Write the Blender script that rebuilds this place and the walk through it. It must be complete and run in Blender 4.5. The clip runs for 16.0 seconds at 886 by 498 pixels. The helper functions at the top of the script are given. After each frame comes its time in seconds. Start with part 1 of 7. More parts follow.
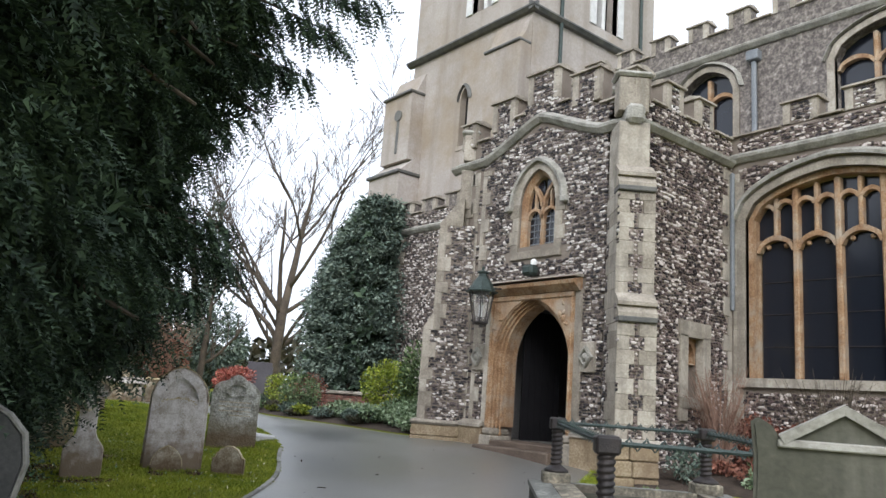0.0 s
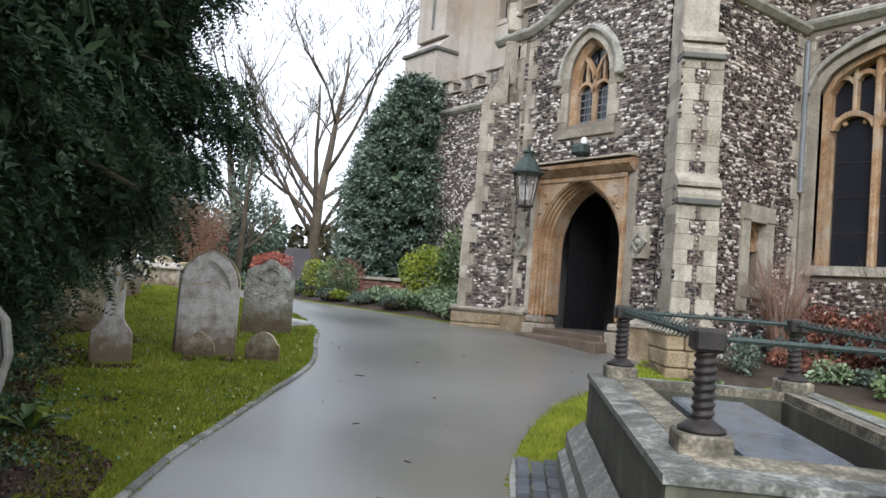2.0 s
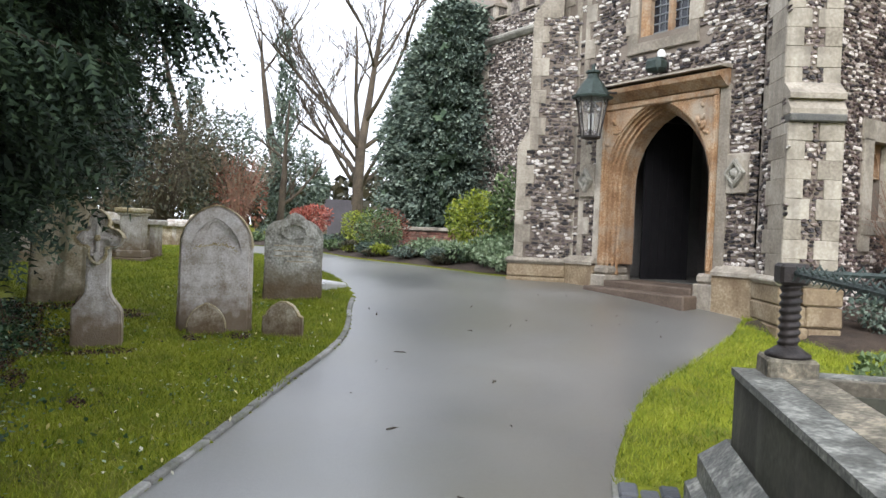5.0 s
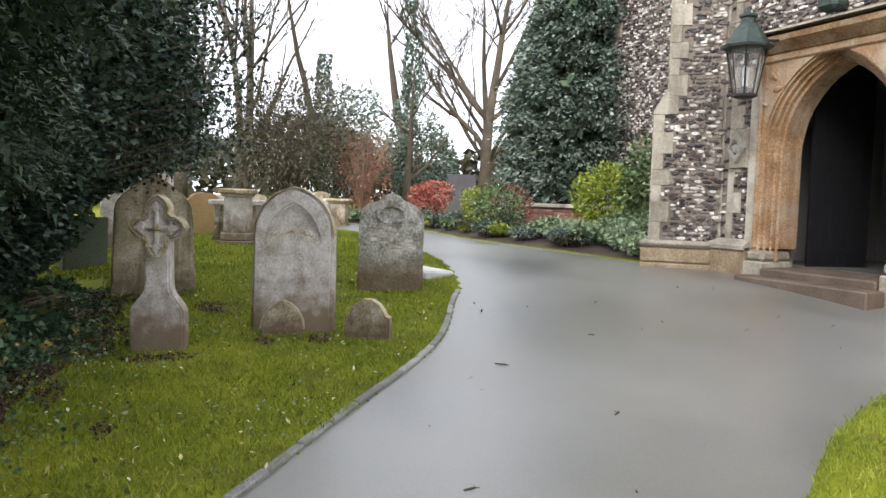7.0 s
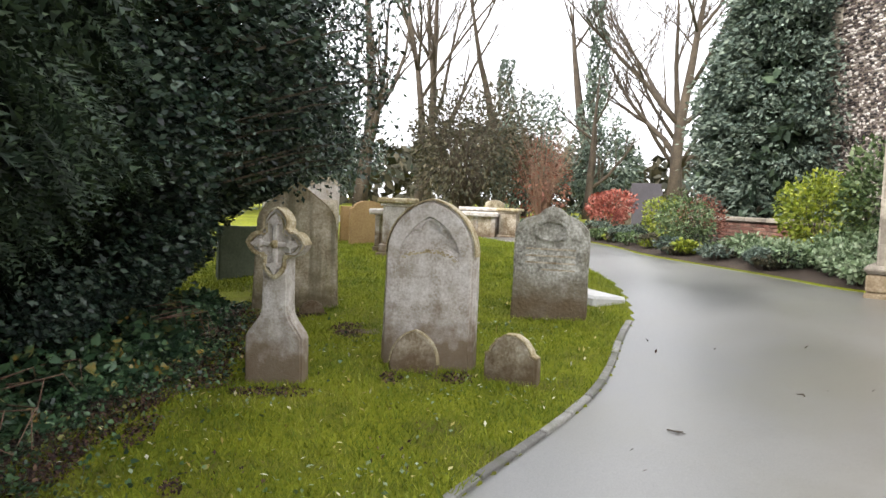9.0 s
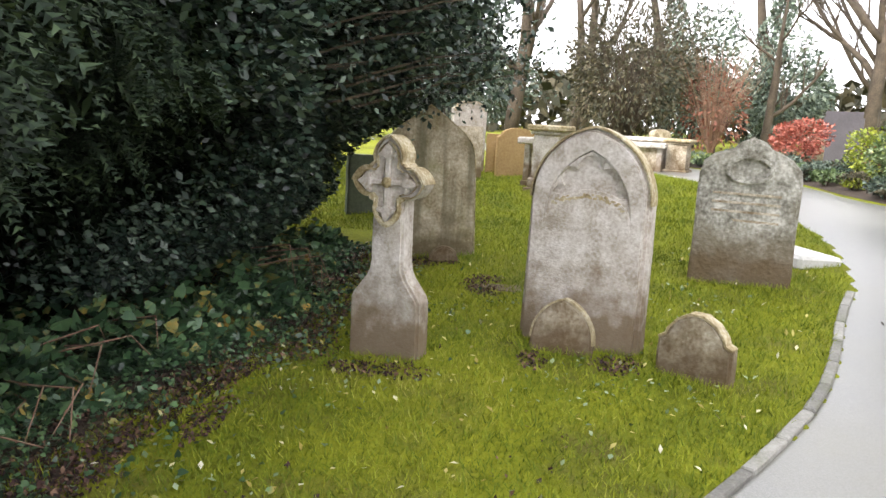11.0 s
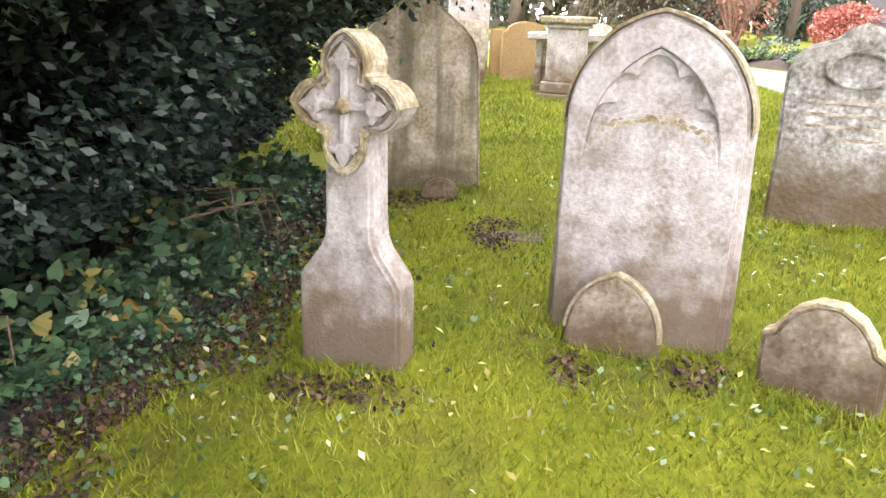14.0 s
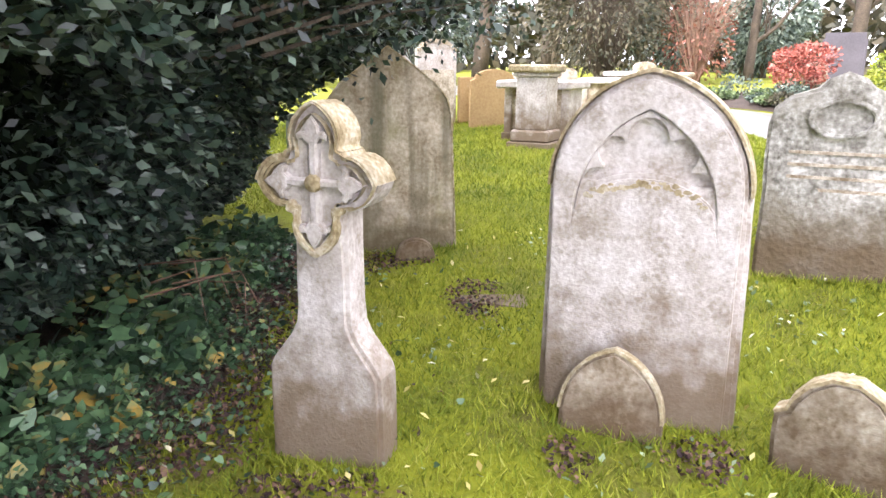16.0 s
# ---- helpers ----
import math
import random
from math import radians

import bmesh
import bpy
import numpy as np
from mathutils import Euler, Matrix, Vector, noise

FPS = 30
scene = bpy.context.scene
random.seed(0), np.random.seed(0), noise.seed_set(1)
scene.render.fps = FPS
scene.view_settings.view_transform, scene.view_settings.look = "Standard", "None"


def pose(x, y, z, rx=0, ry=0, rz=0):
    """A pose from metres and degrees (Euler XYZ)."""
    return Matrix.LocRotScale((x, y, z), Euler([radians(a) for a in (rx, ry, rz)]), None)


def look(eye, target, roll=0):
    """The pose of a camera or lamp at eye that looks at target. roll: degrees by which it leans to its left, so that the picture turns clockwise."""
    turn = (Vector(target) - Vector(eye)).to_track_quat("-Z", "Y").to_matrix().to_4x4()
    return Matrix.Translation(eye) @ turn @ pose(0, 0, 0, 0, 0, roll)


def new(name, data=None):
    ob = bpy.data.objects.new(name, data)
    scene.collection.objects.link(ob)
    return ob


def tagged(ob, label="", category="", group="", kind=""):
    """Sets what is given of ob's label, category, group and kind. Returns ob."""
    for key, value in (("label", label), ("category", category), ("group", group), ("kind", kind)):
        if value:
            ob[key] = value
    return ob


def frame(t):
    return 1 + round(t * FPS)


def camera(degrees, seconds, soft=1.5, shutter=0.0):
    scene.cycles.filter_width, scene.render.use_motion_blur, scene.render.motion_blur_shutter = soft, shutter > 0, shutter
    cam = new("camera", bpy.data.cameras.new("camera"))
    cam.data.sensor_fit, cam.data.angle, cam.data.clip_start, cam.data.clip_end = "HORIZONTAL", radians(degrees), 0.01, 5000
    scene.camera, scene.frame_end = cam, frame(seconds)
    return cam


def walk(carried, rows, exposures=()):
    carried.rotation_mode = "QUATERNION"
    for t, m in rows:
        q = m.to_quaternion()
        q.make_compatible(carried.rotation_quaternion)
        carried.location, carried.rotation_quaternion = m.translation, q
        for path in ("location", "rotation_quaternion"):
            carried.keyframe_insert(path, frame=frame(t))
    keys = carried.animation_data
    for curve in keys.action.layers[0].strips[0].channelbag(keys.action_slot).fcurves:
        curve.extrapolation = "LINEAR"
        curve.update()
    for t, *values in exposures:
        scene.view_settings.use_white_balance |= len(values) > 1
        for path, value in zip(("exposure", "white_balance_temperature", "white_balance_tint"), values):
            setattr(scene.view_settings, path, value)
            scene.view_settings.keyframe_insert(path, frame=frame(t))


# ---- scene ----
cam = camera(60.2, 16.0)
METRES, EYE, TILT, LEAN, TURN = 8.9, 1.5, 0.0, 0.0, 51.4
ROWS = [
    (0.0, 0.0, 0.0, 0.0, -0.85, 11.43, -4.19),
    (0.5, 0.0066, 0.0191, -0.0013, 2.05, 8.88, -3.53),
    (1.0, 0.0018, 0.0497, -0.0016, 0.58, 7.05, -2.71),
    (1.5, -0.0058, 0.0719, -0.0006, -0.5, 5.84, -4.02),
    (2.0, -0.0094, 0.0967, -0.0023, 1.88, 2.92, -4.58),
    (2.5, -0.0101, 0.1273, -0.0028, 5.92, 2.02, -4.69),
    (3.0, -0.0127, 0.1601, -0.0038, 6.51, 0.13, -3.24),
    (3.5, -0.0206, 0.1908, -0.0021, 5.15, -0.82, -2.77),
    (6.0, -0.0149, 0.3964, 0.0088, 7.77, -2.06, -1.15),
    (6.5, -0.0131, 0.4337, 0.0124, 12.52, -3.1, -2.11),
    (7.0, -0.018, 0.4748, 0.0166, 15.7, -3.65, -1.69),
    (7.5, -0.018, 0.5073, 0.0175, 19.04, -3.98, -0.98),
    (8.0, -0.0132, 0.5434, 0.0218, 23.59, -3.06, -2.04),
    (8.5, -0.0204, 0.5715, 0.0217, 25.18, -3.76, -2.45),
    (9.0, -0.0363, 0.6096, 0.0246, 29.52, -3.59, -2.32),
    (9.5, -0.0512, 0.6452, 0.0237, 33.61, -4.65, -2.06),
    (10.0, -0.0681, 0.6834, 0.0253, 38.19, -5.6, -3.06),
    (12.5, -0.1974, 0.8241, 0.0192, 42.18, -14.09, -2.06),
    (13.0, -0.2181, 0.8467, 0.0175, 43.11, -15.53, -2.22),
    (13.5, -0.2239, 0.8689, 0.0183, 43.83, -15.42, -2.69),
    (14.0, -0.2333, 0.8834, 0.0191, 40.91, -16.77, -1.65),
    (14.5, -0.2465, 0.8891, 0.0199, 39.35, -15.7, -2.24),
    (15.0, -0.2551, 0.8932, 0.0211, 40.56, -15.09, -0.96),
    (15.5, -0.2568, 0.8993, 0.0229, 40.39, -14.78, -0.46),
    (16.0, -0.2562, 0.9027, 0.0282, 38.28, -13.69, -0.35),
]
walk(cam, [(t, pose(0, 0, EYE, TILT, LEAN, TURN) @ pose(METRES * x, METRES * y, METRES * z, 90 + pitch, roll, yaw)) for t, x, y, z, yaw, pitch, roll in ROWS], [(0.0, 0.6, 5950, 10), (2.5, 0.83, 5950, 10), (6.5, 1.12, 6200, 11), (8.5, 1.32, 6450, 11), (10.2, 1.55, 6600, 10), (12.5, 2.4, 6550, 18), (15.0, 2.6, 6400, 20), (16.0, 2.6, 6250, 21)])

# ---- world and light ----
world = bpy.data.worlds.new("overcast_sky")
scene.world = world
world.use_nodes = True
wn = world.node_tree.nodes
sky = wn.new("ShaderNodeTexSky")
sky.sky_type, sky.sun_disc = "NISHITA", False
sky.sun_elevation, sky.sun_rotation = radians(38), radians(150)
sky.air_density, sky.dust_density, sky.ozone_density = 1.0, 6.0, 1.0
soft_sky = wn.new("ShaderNodeHueSaturation")
soft_sky.inputs["Saturation"].default_value = 0.16
world.node_tree.links.new(sky.outputs[0], soft_sky.inputs["Color"])
flat_sky = wn.new("ShaderNodeMixRGB")
flat_sky.inputs[0].default_value = 0.65
flat_sky.inputs[2].default_value = (11.0, 11.3, 11.9, 1)
world.node_tree.links.new(soft_sky.outputs[0], flat_sky.inputs[1])
world.node_tree.links.new(flat_sky.outputs[0], wn["Background"].inputs["Color"])
wn["Background"].inputs["Strength"].default_value = 0.12
sun_data = bpy.data.lights.new("sun", "SUN")
sun_data.energy, sun_data.angle, sun_data.color = 1.2, radians(25), (1.0, 0.96, 0.9)
sun = new("sun", sun_data)
sun.matrix_world = look((20, -22, 26), (-8, 6, 0))


# ---- materials ----
def ramp(nt, stops):
    r = nt.nodes.new("ShaderNodeValToRGB")
    el = r.color_ramp.elements
    while len(el) < len(stops):
        el.new(0.5)
    for e, (p, c) in zip(el, stops):
        e.position, e.color = p, (*c, 1)
    return r


def material(name, stops, scale=3.0, fine=40.0, rough=0.85, bump=0.25, bump_scale=None, stain=None, stain_scale=1.2,
             stain_amount=0.6, island=0.0, objrand=0.0, metal=0.0, spec=0.4, dist=0.01, rough2=None, tide=None, streak=None):
    """Base colour from two scales of noise, an optional stain of its own, fine relief."""
    m = bpy.data.materials.new(name)
    m.use_nodes = True
    nt = m.node_tree
    bs = nt.nodes["Principled BSDF"]
    link = nt.links.new
    geo = nt.nodes.new("ShaderNodeNewGeometry")
    big = nt.nodes.new("ShaderNodeTexNoise")
    big.inputs["Scale"].default_value, big.inputs["Detail"].default_value = scale, 5
    small = nt.nodes.new("ShaderNodeTexNoise")
    small.inputs["Scale"].default_value, small.inputs["Detail"].default_value = fine, 4
    link(geo.outputs["Position"], big.inputs["Vector"])
    link(geo.outputs["Position"], small.inputs["Vector"])
    mix = nt.nodes.new("ShaderNodeMath")
    mix.operation = "MULTIPLY_ADD"
    link(small.outputs[0], mix.inputs[0])
    mix.inputs[1].default_value = 0.45
    half = nt.nodes.new("ShaderNodeMath")
    half.operation = "MULTIPLY"
    link(big.outputs[0], half.inputs[0])
    half.inputs[1].default_value = 0.55
    link(half.outputs[0], mix.inputs[2])
    value = mix.outputs[0]
    if island or objrand:
        add = nt.nodes.new("ShaderNodeMath")
        add.operation = "MULTIPLY_ADD"
        if island:
            link(geo.outputs["Random Per Island"], add.inputs[0])
        else:
            info = nt.nodes.new("ShaderNodeObjectInfo")
            link(info.outputs["Random"], add.inputs[0])
        k = island or objrand
        add.inputs[1].default_value = k
        sub = nt.nodes.new("ShaderNodeMath")
        sub.operation = "SUBTRACT"
        link(value, sub.inputs[0])
        sub.inputs[1].default_value = k / 2
        link(sub.outputs[0], add.inputs[2])
        value = add.outputs[0]
    cr = ramp(nt, stops)
    link(value, cr.inputs[0])
    colour = cr.outputs[0]
    if stain:
        sn = nt.nodes.new("ShaderNodeTexNoise")
        sn.inputs["Scale"].default_value, sn.inputs["Detail"].default_value = stain_scale, 6
        sn.inputs["Roughness"].default_value = 0.65
        link(geo.outputs["Position"], sn.inputs["Vector"])
        sr = ramp(nt, [(0.48, (0, 0, 0)), (0.66, (stain_amount,) * 3)])
        link(sn.outputs[0], sr.inputs[0])
        mx = nt.nodes.new("ShaderNodeMixRGB")
        link(sr.outputs[0], mx.inputs[0])
        link(colour, mx.inputs[1])
        mx.inputs[2].default_value = (*stain, 1)
        colour = mx.outputs[0]
    if streak:
        # rain runs down an upright face: colour, amount, runs to the metre
        sc = nt.nodes.new("ShaderNodeMapping")
        sc.inputs["Scale"].default_value = (streak[2], streak[2], streak[2] * 0.07)
        link(geo.outputs["Position"], sc.inputs["Vector"])
        rn = nt.nodes.new("ShaderNodeTexNoise")
        rn.inputs["Scale"].default_value, rn.inputs["Detail"].default_value = 1.0, 5
        link(sc.outputs[0], rn.inputs["Vector"])
        rs_ = ramp(nt, [(0.50, (0, 0, 0)), (0.68, (streak[1],) * 3)])
        link(rn.outputs[0], rs_.inputs[0])
        ms = nt.nodes.new("ShaderNodeMixRGB")
        link(rs_.outputs[0], ms.inputs[0])
        link(colour, ms.inputs[1])
        ms.inputs[2].default_value = (*streak[0], 1)
        colour = ms.outputs[0]
    if tide:
        # ragged tide mark of algae and rising damp: height on the stone, wander, colour, amount
        tc = nt.nodes.new("ShaderNodeTexCoord")
        sep = nt.nodes.new("ShaderNodeSeparateXYZ")
        link(tc.outputs["Object"], sep.inputs[0])
        tn = nt.nodes.new("ShaderNodeTexNoise")
        tn.inputs["Scale"].default_value, tn.inputs["Detail"].default_value = 8, 9
        link(tc.outputs["Object"], tn.inputs["Vector"])
        wob = nt.nodes.new("ShaderNodeMath")
        wob.operation = "MULTIPLY_ADD"
        link(tn.outputs[0], wob.inputs[0])
        wob.inputs[1].default_value = tide[1]
        link(sep.outputs["Z"], wob.inputs[2])
        mr = nt.nodes.new("ShaderNodeMapRange")
        link(wob.outputs[0], mr.inputs[0])
        mr.inputs[1].default_value, mr.inputs[2].default_value = tide[0] + tide[1] * 0.5 - 0.19, tide[0] + tide[1] * 0.5 + 0.16
        mr.inputs[3].default_value, mr.inputs[4].default_value = tide[3], 0.0
        mt = nt.nodes.new("ShaderNodeMixRGB")
        link(mr.outputs[0], mt.inputs[0])
        link(colour, mt.inputs[1])
        mt.inputs[2].default_value = (*tide[2], 1)
        colour = mt.outputs[0]
    link(colour, bs.inputs["Base Color"])
    bs.inputs["Roughness"].default_value = rough
    if rough2 is not None:
        rr = nt.nodes.new("ShaderNodeMapRange")
        link(big.outputs[0], rr.inputs[0])
        rr.inputs[1].default_value, rr.inputs[2].default_value = 0.35, 0.65
        rr.inputs[3].default_value, rr.inputs[4].default_value = rough, rough2
        link(rr.outputs[0], bs.inputs["Roughness"])
    bs.inputs["Metallic"].default_value = metal
    bs.inputs["Specular IOR Level"].default_value = spec
    if bump:
        bp = nt.nodes.new("ShaderNodeBump")
        bp.inputs["Strength"].default_value, bp.inputs["Distance"].default_value = bump, dist
        bn = nt.nodes.new("ShaderNodeTexNoise")
        bn.inputs["Scale"].default_value, bn.inputs["Detail"].default_value = bump_scale or fine, 6
        link(geo.outputs["Position"], bn.inputs["Vector"])
        link(bn.outputs[0], bp.inputs["Height"])
        link(bp.outputs[0], bs.inputs["Normal"])
    return m


STONE = material("limestone", [(0.30, (0.19, 0.162, 0.125)), (0.5, (0.335, 0.295, 0.238)), (0.72, (0.48, 0.435, 0.365))], 2.2, 30,
                 0.9, 0.4, stain=(0.15, 0.13, 0.105), stain_scale=3.2, stain_amount=0.6, objrand=0.22, streak=((0.17, 0.15, 0.125), 0.5, 6))
OCHRE = material("ochre_limestone", [(0.32, (0.15, 0.078, 0.038)), (0.5, (0.315, 0.19, 0.10)), (0.68, (0.48, 0.37, 0.255))], 3.4, 34,
                 0.9, 0.5, stain=(0.36, 0.32, 0.26), stain_scale=2.2, stain_amount=0.75, streak=((0.16, 0.09, 0.05), 0.5, 7))
PLINTH = material("tan_plinth_stone", [(0.32, (0.155, 0.11, 0.062)), (0.5, (0.28, 0.215, 0.135)), (0.68, (0.42, 0.35, 0.25))], 3.0, 30,
                  0.9, 0.45, stain=(0.15, 0.10, 0.06), stain_scale=2.2, stain_amount=0.7)
RENDERED = material("tower_render", [(0.3, (0.27, 0.235, 0.20)), (0.55, (0.36, 0.32, 0.285)), (0.75, (0.45, 0.41, 0.37))], 0.7, 14, 0.95, 0.25,
                    stain=(0.25, 0.19, 0.12), stain_scale=0.5, stain_amount=0.65, streak=((0.20, 0.165, 0.13), 0.5, 1.6))
MORTAR = material("mortar", [(0.3, (0.13, 0.105, 0.085)), (0.7, (0.25, 0.21, 0.17))], 2.5, 60, 0.95, 0.5)
FLINT_STOPS = [(0.20, (0.018, 0.015, 0.017)), (0.42, (0.065, 0.048, 0.046)), (0.58, (0.15, 0.115, 0.10)), (0.72, (0.34, 0.30, 0.27)), (0.90, (0.68, 0.64, 0.60))]
DARK_STOPS = [(0.24, (0.022, 0.016, 0.017)), (0.48, (0.078, 0.052, 0.048)), (0.66, (0.21, 0.155, 0.135)), (0.80, (0.58, 0.52, 0.48))]
FLINT = material("flint", FLINT_STOPS, 1.2, 38, 0.55, 0.35, island=0.9, spec=0.5)
FLINT_DARK = material("dark_flint", DARK_STOPS, 1.4, 38, 0.5, 0.35, island=0.82, spec=0.5)
FLINT_ONE = material("single_flint", FLINT_STOPS, 1.2, 38, 0.55, 0.35, objrand=0.9, spec=0.5)
FLINT_DARK_ONE = material("single_dark_flint", DARK_STOPS, 1.4, 38, 0.5, 0.35, objrand=0.82, spec=0.5)
FLINT_FAR = material("far_flint", [(0.28, (0.035, 0.03, 0.03)), (0.45, (0.10, 0.085, 0.075)), (0.58, (0.22, 0.19, 0.165)), (0.75, (0.5, 0.46, 0.42))], 7.0, 17, 0.8, 0.5, bump_scale=14)
LEAD = material("lead_grey", [(0.3, (0.13, 0.14, 0.15)), (0.7, (0.23, 0.24, 0.25))], 1.5, 20, 0.6, 0.1, metal=0.2)
IRON = material("black_iron", [(0.3, (0.014, 0.013, 0.013)), (0.7, (0.05, 0.04, 0.036))], 9, 80, 0.55, 0.3, metal=0.3)
VERDIGRIS = material("verdigris_iron", [(0.3, (0.018, 0.024, 0.022)), (0.6, (0.05, 0.07, 0.062)), (0.8, (0.12, 0.155, 0.135))], 14, 70, 0.6, 0.4, metal=0.2)
# black wood, set darker still to carry the gloom inside the porch
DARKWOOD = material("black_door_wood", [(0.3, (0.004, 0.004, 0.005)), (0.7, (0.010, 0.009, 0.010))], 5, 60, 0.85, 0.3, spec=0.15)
PLASTER = material("porch_plaster", [(0.3, (0.16, 0.155, 0.15)), (0.7, (0.26, 0.25, 0.24))], 1.5, 30, 0.95, 0.2)
TARMAC = material("wet_tarmac", [(0.38, (0.105, 0.104, 0.099)), (0.5, (0.162, 0.157, 0.144)), (0.62, (0.212, 0.205, 0.187))], 0.55, 110, 0.28, 0.4, bump_scale=150,
                  stain=(0.14, 0.13, 0.09), stain_scale=0.45, stain_amount=0.5, spec=1.0, dist=0.003, rough2=0.36)
KERB = material("kerb_stone", [(0.3, (0.16, 0.155, 0.14)), (0.7, (0.36, 0.35, 0.32))], 5, 60, 0.75, 0.5, objrand=0.4, stain=(0.10, 0.11, 0.05), stain_scale=4)
BROWNSTEP = material("worn_brown_step", [(0.3, (0.06, 0.042, 0.03)), (0.6, (0.13, 0.095, 0.07)), (0.8, (0.22, 0.17, 0.13))], 3, 40, 0.6, 0.3)
SETT = material("blue_setts", [(0.3, (0.045, 0.05, 0.058)), (0.7, (0.11, 0.115, 0.125))], 6, 60, 0.6, 0.4, objrand=0.4)
GRASS_GROUND = material("lawn", [(0.25, (0.062, 0.080, 0.010)), (0.5, (0.178, 0.197, 0.014)), (0.75, (0.275, 0.29, 0.022))], 1.1, 22, 0.95, 0.7, bump_scale=45,
                        stain=(0.10, 0.085, 0.03), stain_scale=2.3, stain_amount=0.6, spec=0.15, dist=0.03)
BLADE = material("grass_blades", [(0.2, (0.070, 0.110, 0.010)), (0.45, (0.196, 0.235, 0.014)), (0.7, (0.307, 0.338, 0.03)), (0.9, (0.46, 0.42, 0.12))], 1.6, 9, 0.7, 0, island=0.5, spec=0.25, stain=(0.10, 0.15, 0.012), stain_scale=2.6, stain_amount=0.75)
SOIL = material("leaf_mould", [(0.3, (0.022, 0.016, 0.012)), (0.6, (0.07, 0.05, 0.036)), (0.8, (0.15, 0.10, 0.065))], 4, 45, 0.95, 0.9, bump_scale=35, dist=0.03)
LITTER = material("dead_leaves", [(0.2, (0.025, 0.013, 0.012)), (0.6, (0.07, 0.036, 0.028)), (0.9, (0.22, 0.13, 0.085))], 4, 30, 0.8, 0, island=0.8)
FALLEN = material("fallen_leaves", [(0.2, (0.30, 0.24, 0.06)), (0.5, (0.52, 0.46, 0.16)), (0.8, (0.62, 0.60, 0.48))], 4, 30, 0.7, 0, island=0.8)
YEW = material("yew_needles", [(0.2, (0.010, 0.017, 0.011)), (0.5, (0.028, 0.048, 0.028)), (0.8, (0.085, 0.125, 0.065))], 1.3, 12, 0.65, 0, island=0.5, spec=0.25)
# darker, duller leaf colour: the gloom inside the bush is painted in
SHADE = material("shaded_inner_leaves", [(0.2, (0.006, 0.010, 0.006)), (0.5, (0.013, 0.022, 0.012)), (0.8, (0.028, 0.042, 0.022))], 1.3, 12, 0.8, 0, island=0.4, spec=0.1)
HOLLY = material("holly_leaves", [(0.2, (0.008, 0.016, 0.012)), (0.5, (0.032, 0.058, 0.040)), (0.85, (0.13, 0.18, 0.13))], 2.0, 20, 0.34, 0, island=0.75, spec=0.42)
IVY = material("ivy_leaves", [(0.12, (0.018, 0.042, 0.022)), (0.5, (0.055, 0.115, 0.052)), (0.8, (0.13, 0.225, 0.10)), (0.95, (0.42, 0.26, 0.05))], 2.0, 20, 0.38, 0, island=0.75, spec=0.5)
GLAUCOUS = material("blue_green_leaves", [(0.2, (0.06, 0.10, 0.045)), (0.5, (0.18, 0.25, 0.13)), (0.85, (0.38, 0.45, 0.30))], 2, 12, 0.5, 0, island=0.6)
EVERGREEN = material("evergreen_needles", [(0.2, (0.032, 0.050, 0.040)), (0.5, (0.095, 0.13, 0.10)), (0.85, (0.25, 0.30, 0.23))], 1.2, 12, 0.6, 0, island=0.6)
OLIVE = material("olive_foliage", [(0.2, (0.022, 0.024, 0.012)), (0.5, (0.055, 0.052, 0.028)), (0.85, (0.12, 0.10, 0.058))], 1.2, 12, 0.7, 0, island=0.6)
LIME = material("lime_shrub_leaves", [(0.2, (0.08, 0.12, 0.012)), (0.5, (0.20, 0.25, 0.02)), (0.85, (0.36, 0.38, 0.05))], 2, 12, 0.5, 0, island=0.6)
BEDGREEN = material("bed_leaves", [(0.2, (0.03, 0.055, 0.018)), (0.5, (0.09, 0.14, 0.045)), (0.85, (0.22, 0.28, 0.14))], 2, 12, 0.5, 0, island=0.7)
REDLEAF = material("red_shrub_leaves", [(0.2, (0.16, 0.032, 0.022)), (0.5, (0.33, 0.085, 0.058)), (0.85, (0.47, 0.19, 0.14))], 2, 12, 0.6, 0, island=0.6)
RUSSET = material("russet_leaves", [(0.2, (0.06, 0.02, 0.014)), (0.5, (0.16, 0.055, 0.035)), (0.85, (0.30, 0.14, 0.09))], 2, 12, 0.7, 0, island=0.6)
TWIG = material("pale_twigs", [(0.3, (0.15, 0.085, 0.06)), (0.7, (0.30, 0.19, 0.14))], 3, 30, 0.9, 0)
BARK = material("bark", [(0.3, (0.035, 0.027, 0.02)), (0.55, (0.085, 0.066, 0.048)), (0.8, (0.17, 0.13, 0.09))], 2.5, 24, 0.95, 0.7, bump_scale=20, dist=0.03)
GRAVE = material("weathered_gravestone", [(0.36, (0.20, 0.15, 0.09)), (0.5, (0.43, 0.365, 0.275)), (0.63, (0.62, 0.555, 0.45))], 6.5, 40, 0.92, 0.8, bump_scale=55,
                 stain=(0.135, 0.10, 0.05), stain_scale=8.0, stain_amount=0.55, dist=0.007, tide=(0.30, 0.7, (0.11, 0.07, 0.035), 0.85))
GRAVE_PALE = material("pale_gravestone", [(0.36, (0.34, 0.29, 0.235)), (0.5, (0.54, 0.495, 0.455)), (0.63, (0.68, 0.64, 0.61))], 7.5, 48, 0.9, 0.8, bump_scale=75,
                      stain=(0.30, 0.25, 0.18), stain_scale=6.5, stain_amount=0.5, dist=0.006, tide=(0.42, 0.85, (0.17, 0.118, 0.068), 0.9))
